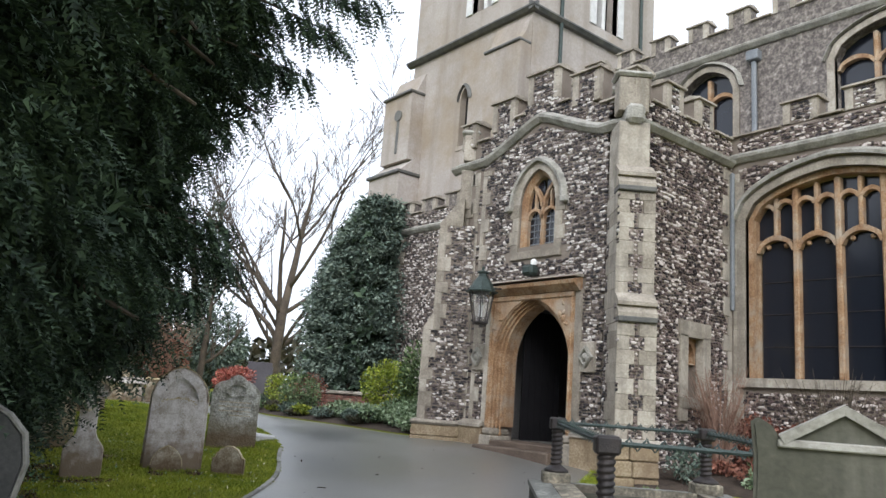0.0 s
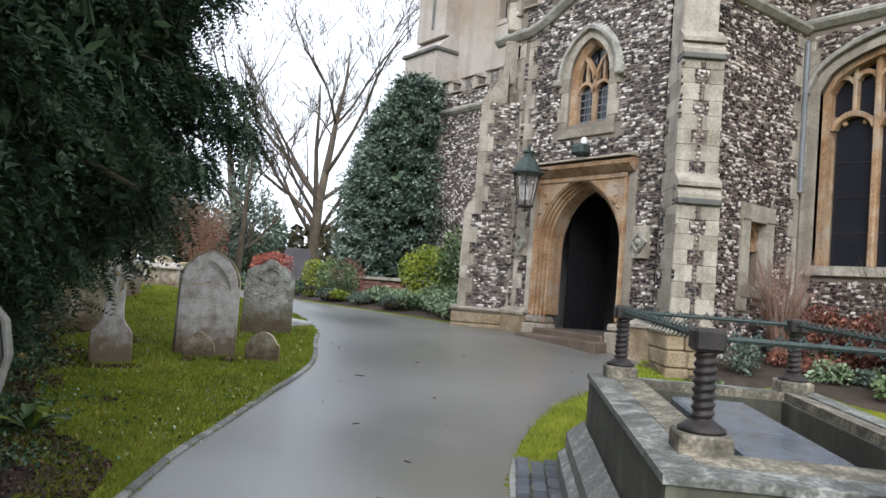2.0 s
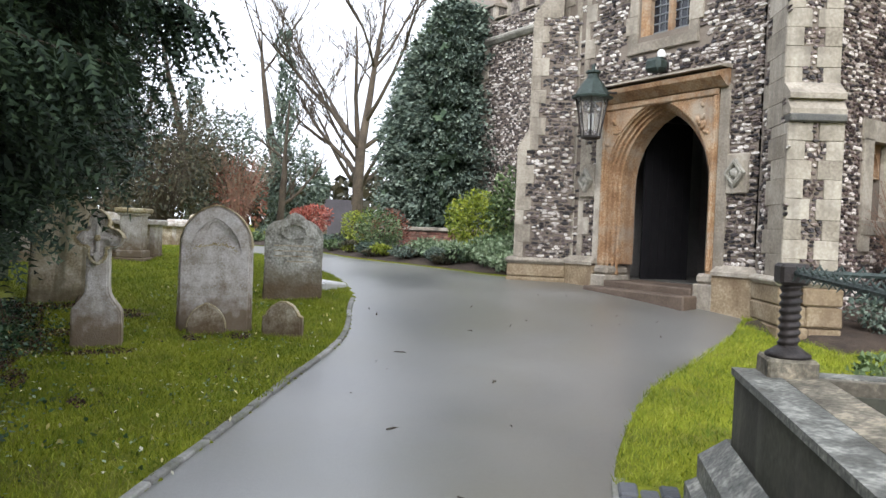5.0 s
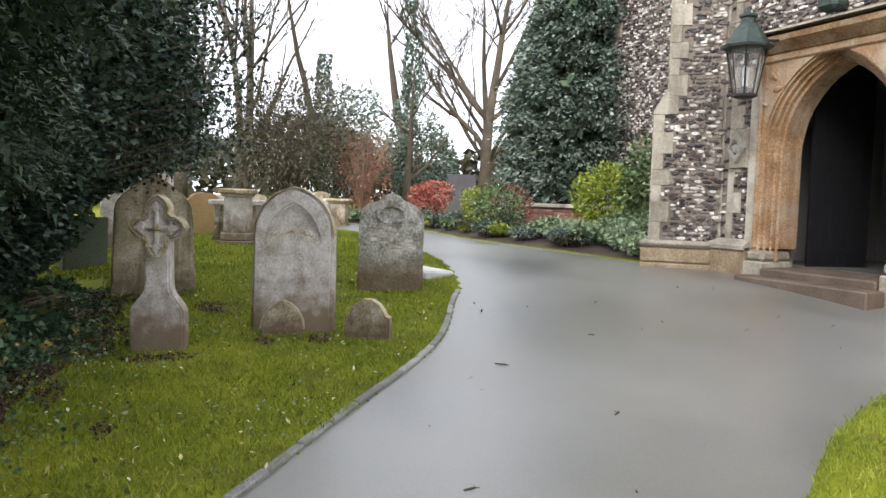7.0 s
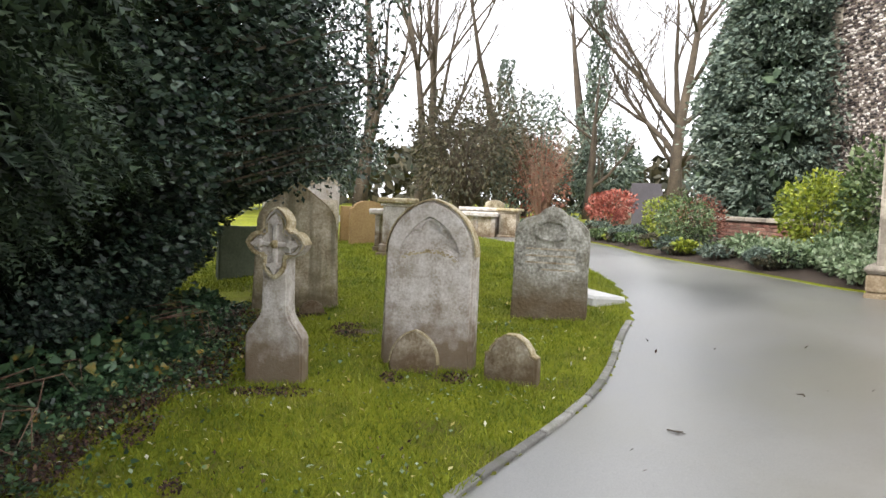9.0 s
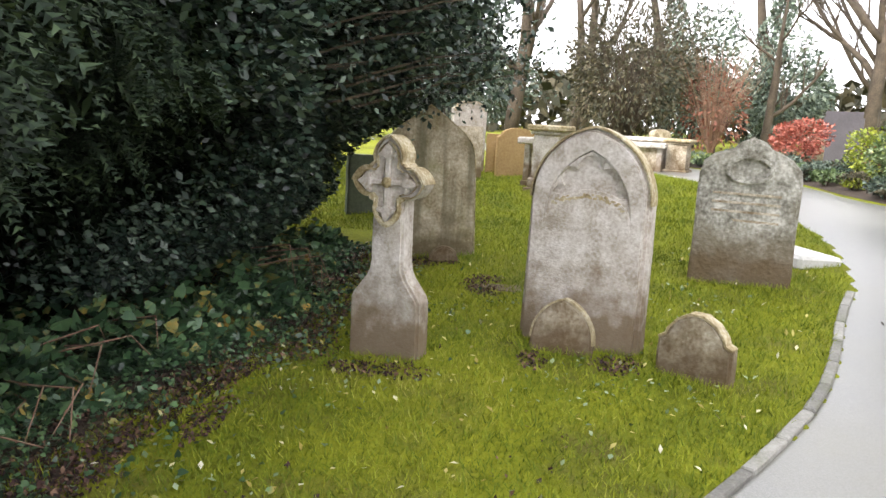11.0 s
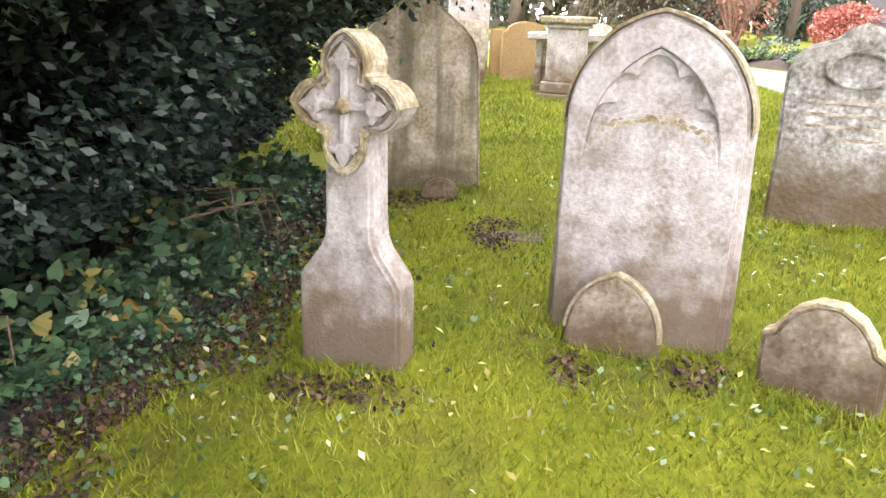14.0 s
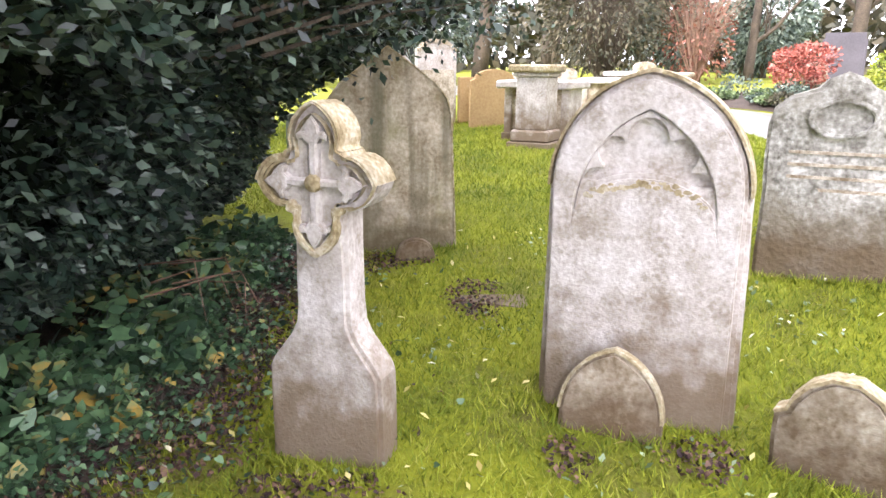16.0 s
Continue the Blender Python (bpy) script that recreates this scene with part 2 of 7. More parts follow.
GRAVE_ROUGH = material("lichened_gravestone", [(0.37, (0.15, 0.14, 0.115)), (0.5, (0.36, 0.345, 0.30)), (0.62, (0.62, 0.60, 0.55))], 6.0, 34, 0.95, 1.0, bump_scale=26,
                       stain=(0.15, 0.13, 0.08), stain_scale=1.8, stain_amount=0.7, dist=0.014, tide=(0.42, 0.2, (0.125, 0.085, 0.045), 0.9))
LICHEN = material("yellow_lichen_edge", [(0.36, (0.20, 0.15, 0.075)), (0.5, (0.40, 0.325, 0.19)), (0.64, (0.63, 0.57, 0.43))], 7, 50, 0.95, 0.5, stain=(0.22, 0.19, 0.13), stain_scale=5, stain_amount=0.6)
STREAKED = material("rain_streaked_gravestone", [(0.36, (0.25, 0.195, 0.125)), (0.5, (0.41, 0.345, 0.245)), (0.63, (0.56, 0.485, 0.375))], 5, 40, 0.92, 0.7, bump_scale=55,
                    stain=(0.20, 0.19, 0.07), stain_scale=3.0, stain_amount=0.6, dist=0.006, streak=((0.10, 0.09, 0.05), 0.7, 9), tide=(0.32, 0.8, (0.10, 0.075, 0.035), 0.8))
ORANGE_STONE = material("ochre_gravestone", [(0.3, (0.26, 0.165, 0.07)), (0.6, (0.40, 0.27, 0.13)), (0.8, (0.48, 0.36, 0.21))], 2.5, 30, 0.95, 0.4)
GREEN_STONE = material("algae_gravestone", [(0.3, (0.07, 0.085, 0.06)), (0.7, (0.15, 0.165, 0.12))], 2.5, 30, 0.95, 0.4)
SLATE = material("dark_slate", [(0.3, (0.045, 0.045, 0.043)), (0.55, (0.085, 0.083, 0.078)), (0.75, (0.15, 0.145, 0.13))], 3.5, 45, 0.55, 0.35, stain=(0.20, 0.18, 0.14), stain_scale=2.2, stain_amount=0.3)
TOMBSIDE = material("dark_tomb_stone", [(0.3, (0.040, 0.040, 0.028)), (0.55, (0.072, 0.071, 0.050)), (0.75, (0.115, 0.11, 0.080))], 1.8, 30, 0.85, 0.35, stain=(0.045, 0.042, 0.036), stain_scale=1.6, stain_amount=0.7, streak=((0.20, 0.19, 0.15), 0.4, 5))
COPING = material("lichened_coping", [(0.28, (0.15, 0.14, 0.115)), (0.5, (0.30, 0.285, 0.245)), (0.75, (0.46, 0.445, 0.40))], 4.5, 34, 0.8, 0.6, stain=(0.12, 0.115, 0.10), stain_scale=3, stain_amount=0.6)
TOMBCOPE = material("wet_dark_coping", [(0.36, (0.062, 0.064, 0.056)), (0.5, (0.155, 0.158, 0.142)), (0.64, (0.40, 0.395, 0.35))], 9, 44, 0.42, 0.6, stain=(0.07, 0.07, 0.062), stain_scale=3, stain_amount=0.6, rough2=0.65)
INNERCOPE = material("mossy_inner_kerb", [(0.34, (0.075, 0.066, 0.046)), (0.5, (0.17, 0.152, 0.115)), (0.66, (0.40, 0.345, 0.25))], 9, 44, 0.85, 0.8, stain=(0.065, 0.055, 0.04), stain_scale=4, stain_amount=0.75)
BLUESLATE = material("wet_blue_slate", [(0.3, (0.10, 0.12, 0.145)), (0.7, (0.19, 0.21, 0.24))], 4, 40, 0.22, 0.3, spec=0.7, stain=(0.10, 0.105, 0.09), stain_scale=5, stain_amount=0.6)
WHITE_STONE = material("pale_ledger", [(0.3, (0.42, 0.41, 0.39)), (0.7, (0.66, 0.65, 0.63))], 4, 40, 0.6, 0.3)
FENCE = material("dark_panel", [(0.3, (0.055, 0.05, 0.058)), (0.7, (0.10, 0.092, 0.105))], 2, 30, 0.8, 0.2)
BRICK = material("old_red_brick", [(0.3, (0.13, 0.055, 0.04)), (0.6, (0.24, 0.11, 0.08)), (0.8, (0.33, 0.19, 0.14))], 5, 40, 0.9, 0.4, objrand=0.5, stain=(0.14, 0.12, 0.09), stain_scale=3)
WHITEPAINT = material("white_paint", [(0.3, (0.66, 0.66, 0.64)), (0.7, (0.78, 0.78, 0.76))], 4, 40, 0.5, 0.05)


def glass(name, colour, rough):
    m = bpy.data.materials.new(name)
    m.use_nodes = True
    b = m.node_tree.nodes["Principled BSDF"]
    n = m.node_tree.nodes.new("ShaderNodeTexNoise")
    n.inputs["Scale"].default_value = 7
    bp = m.node_tree.nodes.new("ShaderNodeBump")
    bp.inputs["Strength"].default_value, bp.inputs["Distance"].default_value = 0.3, 0.004
    m.node_tree.links.new(n.outputs[0], bp.inputs["Height"])
    m.node_tree.links.new(bp.outputs[0], b.inputs["Normal"])
    b.inputs["Base Color"].default_value = (*colour, 1)
    b.inputs["Roughness"].default_value = rough
    b.inputs["Specular IOR Level"].default_value = 0.5
    return m


DARKGLASS = glass("leaded_glass", (0.012, 0.014, 0.02), 0.14)
LAMPGLASS = bpy.data.materials.new("lamp_glass")
LAMPGLASS.use_nodes = True
LAMPGLASS.node_tree.nodes["Principled BSDF"].inputs["Transmission Weight"].default_value = 0.9
LAMPGLASS.node_tree.nodes["Principled BSDF"].inputs["Roughness"].default_value = 0.08
LAMPGLASS.node_tree.nodes["Principled BSDF"].inputs["IOR"].default_value = 1.1


# ---- builders ----
def finish(name, bm, mat, parent=None, label="", smooth=False, m=None):
    me = bpy.data.meshes.new(name)
    bm.normal_update()
    bm.to_mesh(me)
    bm.free()
    me.materials.append(mat)
    if smooth:
        me.polygons.foreach_set("use_smooth", [True] * len(me.polygons))
    ob = new(name, me)
    if parent:
        ob.parent = parent
    if m is not None:
        ob.matrix_basis = m
    if label:
        ob["label"] = label
    return ob


def part(name, bm, mat, parent, label="", smooth=False, m=None):
    return finish(name, bm, mat, parent, label, smooth, m)


def thing(name, m, label, category, group="", kind=""):
    e = new(name)
    e.empty_display_size = 0.2
    e.matrix_basis = m
    return tagged(e, label, category, group, kind)


def from_arrays(name, verts, faces, mat, parent=None, smooth=False):
    me = bpy.data.meshes.new(name)
    me.from_pydata(verts, [], faces)
    me.materials.append(mat)
    if smooth:
        me.polygons.foreach_set("use_smooth", [True] * len(me.polygons))
    ob = new(name, me)
    if parent:
        ob.parent = parent
    return ob


def tri_soup(name, tris, mat, parent=None):
    """tris: array (n, 3, 3)."""
    n = len(tris)
    me = bpy.data.meshes.new(name)
    me.vertices.add(n * 3)
    me.vertices.foreach_set("co", np.ascontiguousarray(tris, dtype=np.float32).ravel())
    me.loops.add(n * 3)
    me.loops.foreach_set("vertex_index", np.arange(n * 3, dtype=np.int32))
    me.polygons.add(n)
    me.polygons.foreach_set("loop_start", np.arange(0, n * 3, 3, dtype=np.int32))
    me.update(calc_edges=True)
    me.materials.append(mat)
    ob = new(name, me)
    if parent:
        ob.parent = parent
    return ob


def quad_soup(name, quads, mat, parent=None):
    """quads: array (n, corners, 3)."""
    n, k = quads.shape[:2]
    me = bpy.data.meshes.new(name)
    me.vertices.add(n * k)
    me.vertices.foreach_set("co", np.ascontiguousarray(quads, dtype=np.float32).ravel())
    me.loops.add(n * k)
    me.loops.foreach_set("vertex_index", np.arange(n * k, dtype=np.int32))
    me.polygons.add(n)
    me.polygons.foreach_set("loop_start", np.arange(0, n * k, k, dtype=np.int32))
    me.update(calc_edges=True)
    me.materials.append(mat)
    ob = new(name, me)
    if parent:
        ob.parent = parent
    return ob


def add_box(bm, x0, x1, y0, y1, z0, z1, bevel=0.0, jitter=0.0):
    vs = [bm.verts.new((x, y, z)) for x in (x0, x1) for y in (y0, y1) for z in (z0, z1)]
    if jitter:
        for v in vs:
            v.co += Vector([random.uniform(-jitter, jitter) for _ in range(3)])
    fs = [bm.faces.new([vs[i] for i in f]) for f in ((0, 1, 3, 2), (4, 6, 7, 5), (0, 4, 5, 1), (2, 3, 7, 6), (0, 2, 6, 4), (1, 5, 7, 3))]
    if bevel:
        es = {e for f in fs for e in f.edges}
        bmesh.ops.bevel(bm, geom=list(es), offset=bevel, segments=1, affect="EDGES")
    return fs


def box(x0, x1, y0, y1, z0, z1, bevel=0.0, jitter=0.0):
    bm = bmesh.new()
    add_box(bm, x0, x1, y0, y1, z0, z1, bevel, jitter)
    return bm


def plate(outline, holes, y0, y1, bevel=0.0):
    """A plate in the x-z plane from y0 (front) to y1 (back), with holes through it."""
    bm = bmesh.new()
    loops, edges = [], []
    for pts in [outline, *holes]:
        vs = [bm.verts.new((p[0], y0, p[1])) for p in pts]
        loops.append(vs)
        edges += [bm.edges.new((vs[i], vs[(i + 1) % len(vs)])) for i in range(len(vs))]
    bmesh.ops.triangle_fill(bm, use_beauty=True, use_dissolve=False, edges=edges, normal=(0, -1, 0))
    front = list(bm.faces)
    back = {}
    for vs in loops:
        for v in vs:
            back[v] = bm.verts.new((v.co.x, y1, v.co.z))
    for f in front:
        bm.faces.new([back[v] for v in reversed(f.verts)])
    for vs in loops:
        for i in range(len(vs)):
            a, b = vs[i], vs[(i + 1) % len(vs)]
            bm.faces.new((a, back[a], back[b], b))
    bmesh.ops.recalc_face_normals(bm, faces=bm.faces)
    if bevel:
        rim = [e for e in bm.edges if len(e.link_faces) == 2 and e.calc_face_angle(0) > 0.5 and abs(e.verts[0].co.y - y0) < 1e-5 and abs(e.verts[1].co.y - y0) < 1e-5]
        bmesh.ops.bevel(bm, geom=rim, offset=bevel, segments=2, affect="EDGES")
    return bm


def pointed(cx, a, z0, h, n=9):
    """Points of a pointed arch from the left springing over the apex to the right one."""
    if h >= a:
        r = (a * a + h * h) / (2 * a)
        end = math.atan2(h, r - a)
        left = [(-(r * math.cos(end * i / n) - (r - a)), r * math.sin(end * i / n)) for i in range(n + 1)]
    else:
        left = [(-a * (1 - i / n), h * (0.86 * math.sqrt(1 - (1 - i / n) ** 2) + 0.14 * i / n)) for i in range(n + 1)]
    pts = left + [(-x, z) for x, z in reversed(left[:-1])]
    return [(cx + x, z0 + z) for x, z in pts]


def opening(cx, a, zb, z0, h, n=9):
    return [(cx - a, zb)] + pointed(cx, a, z0, h, n) + [(cx + a, zb)]


def ring(inner, outer, y0, y1):
    """An arched band between two open chains of equal length."""
    bm = bmesh.new()
    k = len(inner)
    rows = [[bm.verts.new((p[0], y, p[1])) for p in ch] for y, ch in ((y0, inner), (y0, outer), (y1, outer), (y1, inner))]
    for r in range(4):
        a, b = rows[r], rows[(r + 1) % 4]
        for i in range(k - 1):
            bm.faces.new((a[i], a[i + 1], b[i + 1], b[i]))
    for i in (0, k - 1):
        bm.faces.new([rows[r][i] for r in range(4)])
    bmesh.ops.recalc_face_normals(bm, faces=bm.faces)
    return bm


def sweep(path, section, closed=False):
    """Sweep a section (offsets out of and up along the wall) along points with tangents in the x-z plane; y is depth."""
    bm = bmesh.new()
    rows = []
    for i, p in enumerate(path):
        a, b = path[max(i - 1, 0)], path[min(i + 1, len(path) - 1)]
        t = Vector((b[0] - a[0], b[1] - a[1])).normalized()
        nrm = Vector((-t.y, t.x))
        rows.append([bm.verts.new((p[0] + nrm.x * s[1], s[0], p[1] + nrm.y * s[1])) for s in section])
    k = len(section)
    for r in range(len(rows) - 1):
        for j in range(k):
            bm.faces.new((rows[r][j], rows[r + 1][j], rows[r + 1][(j + 1) % k], rows[r][(j + 1) % k]))
    bm.faces.new(rows[0])
    bm.faces.new(list(reversed(rows[-1])))
    bmesh.ops.recalc_face_normals(bm, faces=bm.faces)
    return bm


def lathe(profile, seg=16):
    bm = bmesh.new()
    rows = [[bm.verts.new((r * math.cos(2 * math.pi * k / seg), r * math.sin(2 * math.pi * k / seg), z)) for k in range(seg)] for r, z in profile]
    for a, b in zip(rows, rows[1:]):
        for k in range(seg):
            bm.faces.new((a[k], a[(k + 1) % seg], b[(k + 1) % seg], b[k]))
    bm.faces.new(list(reversed(rows[0])))
    bm.faces.new(rows[-1])
    return bm


def tube(bm, pts, radii, seg=6):
    rows = []
    for i, p in enumerate(pts):
        a, b = Vector(pts[max(i - 1, 0)]), Vector(pts[min(i + 1, len(pts) - 1)])
        q = (b - a).to_track_quat("Z", "Y")
        rows.append([bm.verts.new(Vector(p) + q @ Vector((radii[i] * math.cos(2 * math.pi * k / seg), radii[i] * math.sin(2 * math.pi * k / seg), 0))) for k in range(seg)])
    for a, b in zip(rows, rows[1:]):
        for k in range(seg):
            bm.faces.new((a[k], a[(k + 1) % seg], b[(k + 1) % seg], b[k]))
    bm.faces.new(list(reversed(rows[0])))
    bm.faces.new(rows[-1])


def roughen(bm, amount, seed=0):
    """Worn, uneven faces."""
    off = Vector((seed * 3.1, seed * 1.7, 0))
    for v in bm.verts:
        v.co += noise.noise_vector(v.co * 5 + off) * amount
    return bm


def inside(pts, x, z):
    hit, j = False, len(pts) - 1
    for i in range(len(pts)):
        (xi, zi), (xj, zj) = pts[i], pts[j]
        if (zi > z) != (zj > z) and x < (xj - xi) * (z - zi) / (zj - zi) + xi:
            hit = not hit
        j = i
    return hit


# ---- lie of the land ----
LAND_D = [-400, 0, 4, 8, 10, 12, 14.2, 18, 22, 30, 60, 900]
LAND_Z = [0, 0, 0.05, 0.14, 0.29, 0.47, 0.74, 0.89, 0.98, 1.1, 1.4, 1.4]


def land(x, y):
    d = -0.7314 * x + 0.682 * y
    return sum(np.interp(d + o, LAND_D, LAND_Z) for o in (-0.6, 0, 0.6)) / 3


def curve_through(pts, step=0.25):
    """A smooth line through the points."""
    out = []
    p = [Vector(q) for q in pts]
    p = [2 * p[0] - p[1], *p, 2 * p[-1] - p[-2]]
    for i in range(1, len(p) - 2):
        n = max(2, int((p[i + 1] - p[i]).length / step))
        for k in range(n):
            t = k / n
            out.append(0.5 * ((2 * p[i]) + (p[i + 1] - p[i - 1]) * t + (2 * p[i - 1] - 5 * p[i] + 4 * p[i + 1] - p[i + 2]) * t * t + (3 * p[i] - p[i - 1] - 3 * p[i + 1] + p[i + 2]) * t ** 3))
    out.append(p[-2])
    return out


EDGE_LEFT = curve_through([(6, -6), (2, -3.2), (-2, -0.6), (-5.4, 1.72), (-6.3, 2.3), (-7.3, 3.08), (-8.25, 3.86), (-9.2, 4.72), (-9.8, 5.2), (-10.4, 5.55), (-11.2, 5.95),
                           (-12.1, 6.42), (-14, 6.9), (-17, 7.2), (-20, 6.9), (-24, 5.2), (-30, 2)])
EDGE_RIGHT = curve_through([(9, -3.2), (5, -0.6), (1, 1.2), (-2, 2.35), (-4.44, 3.96), (-5.15, 4.6), (-5.9, 5.45), (-6.7, 6.6), (-7.22, 7.85), (-7.75, 9.1), (-8.3, 10.1)])
EDGE_BED = curve_through([(-12.4, 10.05), (-13.1, 9.62), (-14.4, 9.4), (-17, 8.9), (-20, 8.95), (-23, 8.0), (-28, 5.6), (-33, 4.2)])
FAR_SIDE = EDGE_RIGHT + [Vector((-8.6, 10.17)), Vector((-12.1, 10.17))] + EDGE_BED


def resample(pts, n):
    d = [0]
    for a, b in zip(pts, pts[1:]):
        d.append(d[-1] + (b - a).length)
    d = np.array(d)
    s = np.linspace(0, d[-1], n)
    return np.stack([np.interp(s, d, [p[i] for p in pts]) for i in (0, 1)], 1)


PATH_OUTLINE = np.array([tuple(p) for p in EDGE_LEFT] + [tuple(p) for p in reversed(FAR_SIDE)])


def path_distance(x, y):
    """Distance from the path's edge, negative inside it (arrays)."""
    x, y = np.asarray(x, float), np.asarray(y, float)
    best = np.full(x.shape, 1e9)
    odd = np.zeros(x.shape, bool)
    P = PATH_OUTLINE
    for (ax, ay), (bx, by) in zip(P, np.roll(P, -1, 0)):
        dx, dy = bx - ax, by - ay
        l2 = dx * dx + dy * dy + 1e-12
        t = np.clip(((x - ax) * dx + (y - ay) * dy) / l2, 0, 1)
        best = np.minimum(best, np.hypot(x - ax - t * dx, y - ay - t * dy))
        cross = (ay > y) != (by > y)
        odd ^= cross & (x < dx * (y - ay) / (dy if abs(dy) > 1e-12 else 1e-12) + ax)
    return np.where(odd, -best, best)


TAB_X, TAB_Y = np.arange(-16, 8.01, 0.1), np.arange(-4, 12.01, 0.1)
TAB = path_distance(*np.meshgrid(TAB_X, TAB_Y, indexing="ij"))


def edge_distance(x, y):
    """path_distance read from a table, for many points near the walk."""
    fx, fy = np.clip((np.asarray(x) + 16) / 0.1, 0, len(TAB_X) - 1.001), np.clip((np.asarray(y) + 4) / 0.1, 0, len(TAB_Y) - 1.001)
    i, j = fx.astype(int), fy.astype(int)
    u, v = fx - i, fy - j
    return (TAB[i, j] * (1 - u) + TAB[i + 1, j] * u) * (1 - v) + (TAB[i, j + 1] * (1 - u) + TAB[i + 1, j + 1] * u) * v


def lawn(x, y):
    """Height of the turf and soil beside and under the path."""
    x, y = np.asarray(x, float), np.asarray(y, float)
    near = (x > -16) & (x < 8) & (y > -4) & (y < 12)
    sd = np.where(near, edge_distance(x, y), 1.0)
    if not near.all():
        sd[~near] = path_distance(x[~near], y[~near])
    wav = 0.012 * np.sin(2.1 * np.asarray(x) + 1.3 * np.asarray(y)) + 0.010 * np.sin(3.7 * np.asarray(y) - 1.9 * np.asarray(x))
    up = np.clip((sd + 0.16) / 0.13, 0, 1)
    rim = np.clip(sd / 0.5, 0, 1)
    return land(x, y) - 0.10 + 0.115 * up + wav * rim


def lawn_at(x, y):
    return float(lawn(np.array([x]), np.array([y]))[0])


xs = np.concatenate([[-600, -300, -150, -90, -60, -48], np.arange(-40, -14, 0.5), np.arange(-14, -3, 0.11), np.arange(-3, 6, 0.4), [8, 12, 20, 40, 90, 200, 500]])
ys = np.concatenate([[-500, -200, -80, -40, -20, -12], np.arange(-8, 0.5, 0.5), np.arange(0.5, 10.6, 0.11), np.arange(10.8, 30, 0.8), [34, 40, 60, 100, 200, 600]])
gx, gy = np.meshgrid(xs, ys, indexing="ij")
gz = lawn(gx, gy)
nx, ny = gx.shape
idx = np.arange(nx * ny).reshape(nx, ny)
quads = np.stack([idx[:-1, :-1], idx[1:, :-1], idx[1:, 1:], idx[:-1, 1:]], -1).reshape(-1, 4)
ground = from_arrays("ground", np.stack([gx, gy, gz], -1).reshape(-1, 3).tolist(), quads.tolist(), GRASS_GROUND, smooth=True)
tagged(ground, "mown green churchyard grass rising gently towards the church", "lawn", kind="structure")

# path: a ruled sheet between its two edges
LA, RA = resample(EDGE_LEFT, 160), resample(FAR_SIDE, 160)
cross_n = 14
pv, pf = [], []
for i in range(160):
    for j in range(cross_n + 1):
        t = j / cross_n
        x, y = LA[i] * (1 - t) + RA[i] * t
        pv.append((x, y, float(land(x, y)) + 0.012 * math.sin(math.pi * t)))
for i in range(159):
    for j in range(cross_n):
        a = i * (cross_n + 1) + j
        pf.append((a, a + 1, a + cross_n + 2, a + cross_n + 1))
path_ob = from_arrays("path", pv, pf, TARMAC, smooth=True)
tagged(path_ob, "damp grey tarmac churchyard path curving round to the porch", "path", kind="structure")


# ---- church ----
CX = -9.95          # middle of the porch
FRONT, AISLE, NAVE = 10.18, 13.3, 16.0
EAST, WEST = -7.75, -12.15
STRING = 6.5


_flint = {}


def flint_mesh(k, mat):
    """One of six knapped flints, a unit wide, proud towards -y."""
    if (k, mat.name) not in _flint:
        rg = random.Random(90 + k)
        r = [rg.uniform(0.82, 1.08) for _ in range(6)]
        a0 = rg.uniform(0, 6.28)
        vs = [(math.cos(a0 + j * math.pi / 3) * r[j] * q, -d - 0.25 * q * math.cos(j + k), math.sin(a0 + j * math.pi / 3) * r[j] * q) for q, d in ((1.0, -0.2), (0.72, 1.0)) for j in range(6)]
        fs = [(j, (j + 1) % 6, 6 + (j + 1) % 6, 6 + j) for j in range(6)] + [tuple(range(6, 12))]
        me = bpy.data.meshes.new("flint")
        me.from_pydata(vs, [], fs)
        me.materials.append(FLINT_ONE if mat is FLINT else FLINT_DARK_ONE)
        _flint[k, mat.name] = me
    return _flint[k, mat.name]


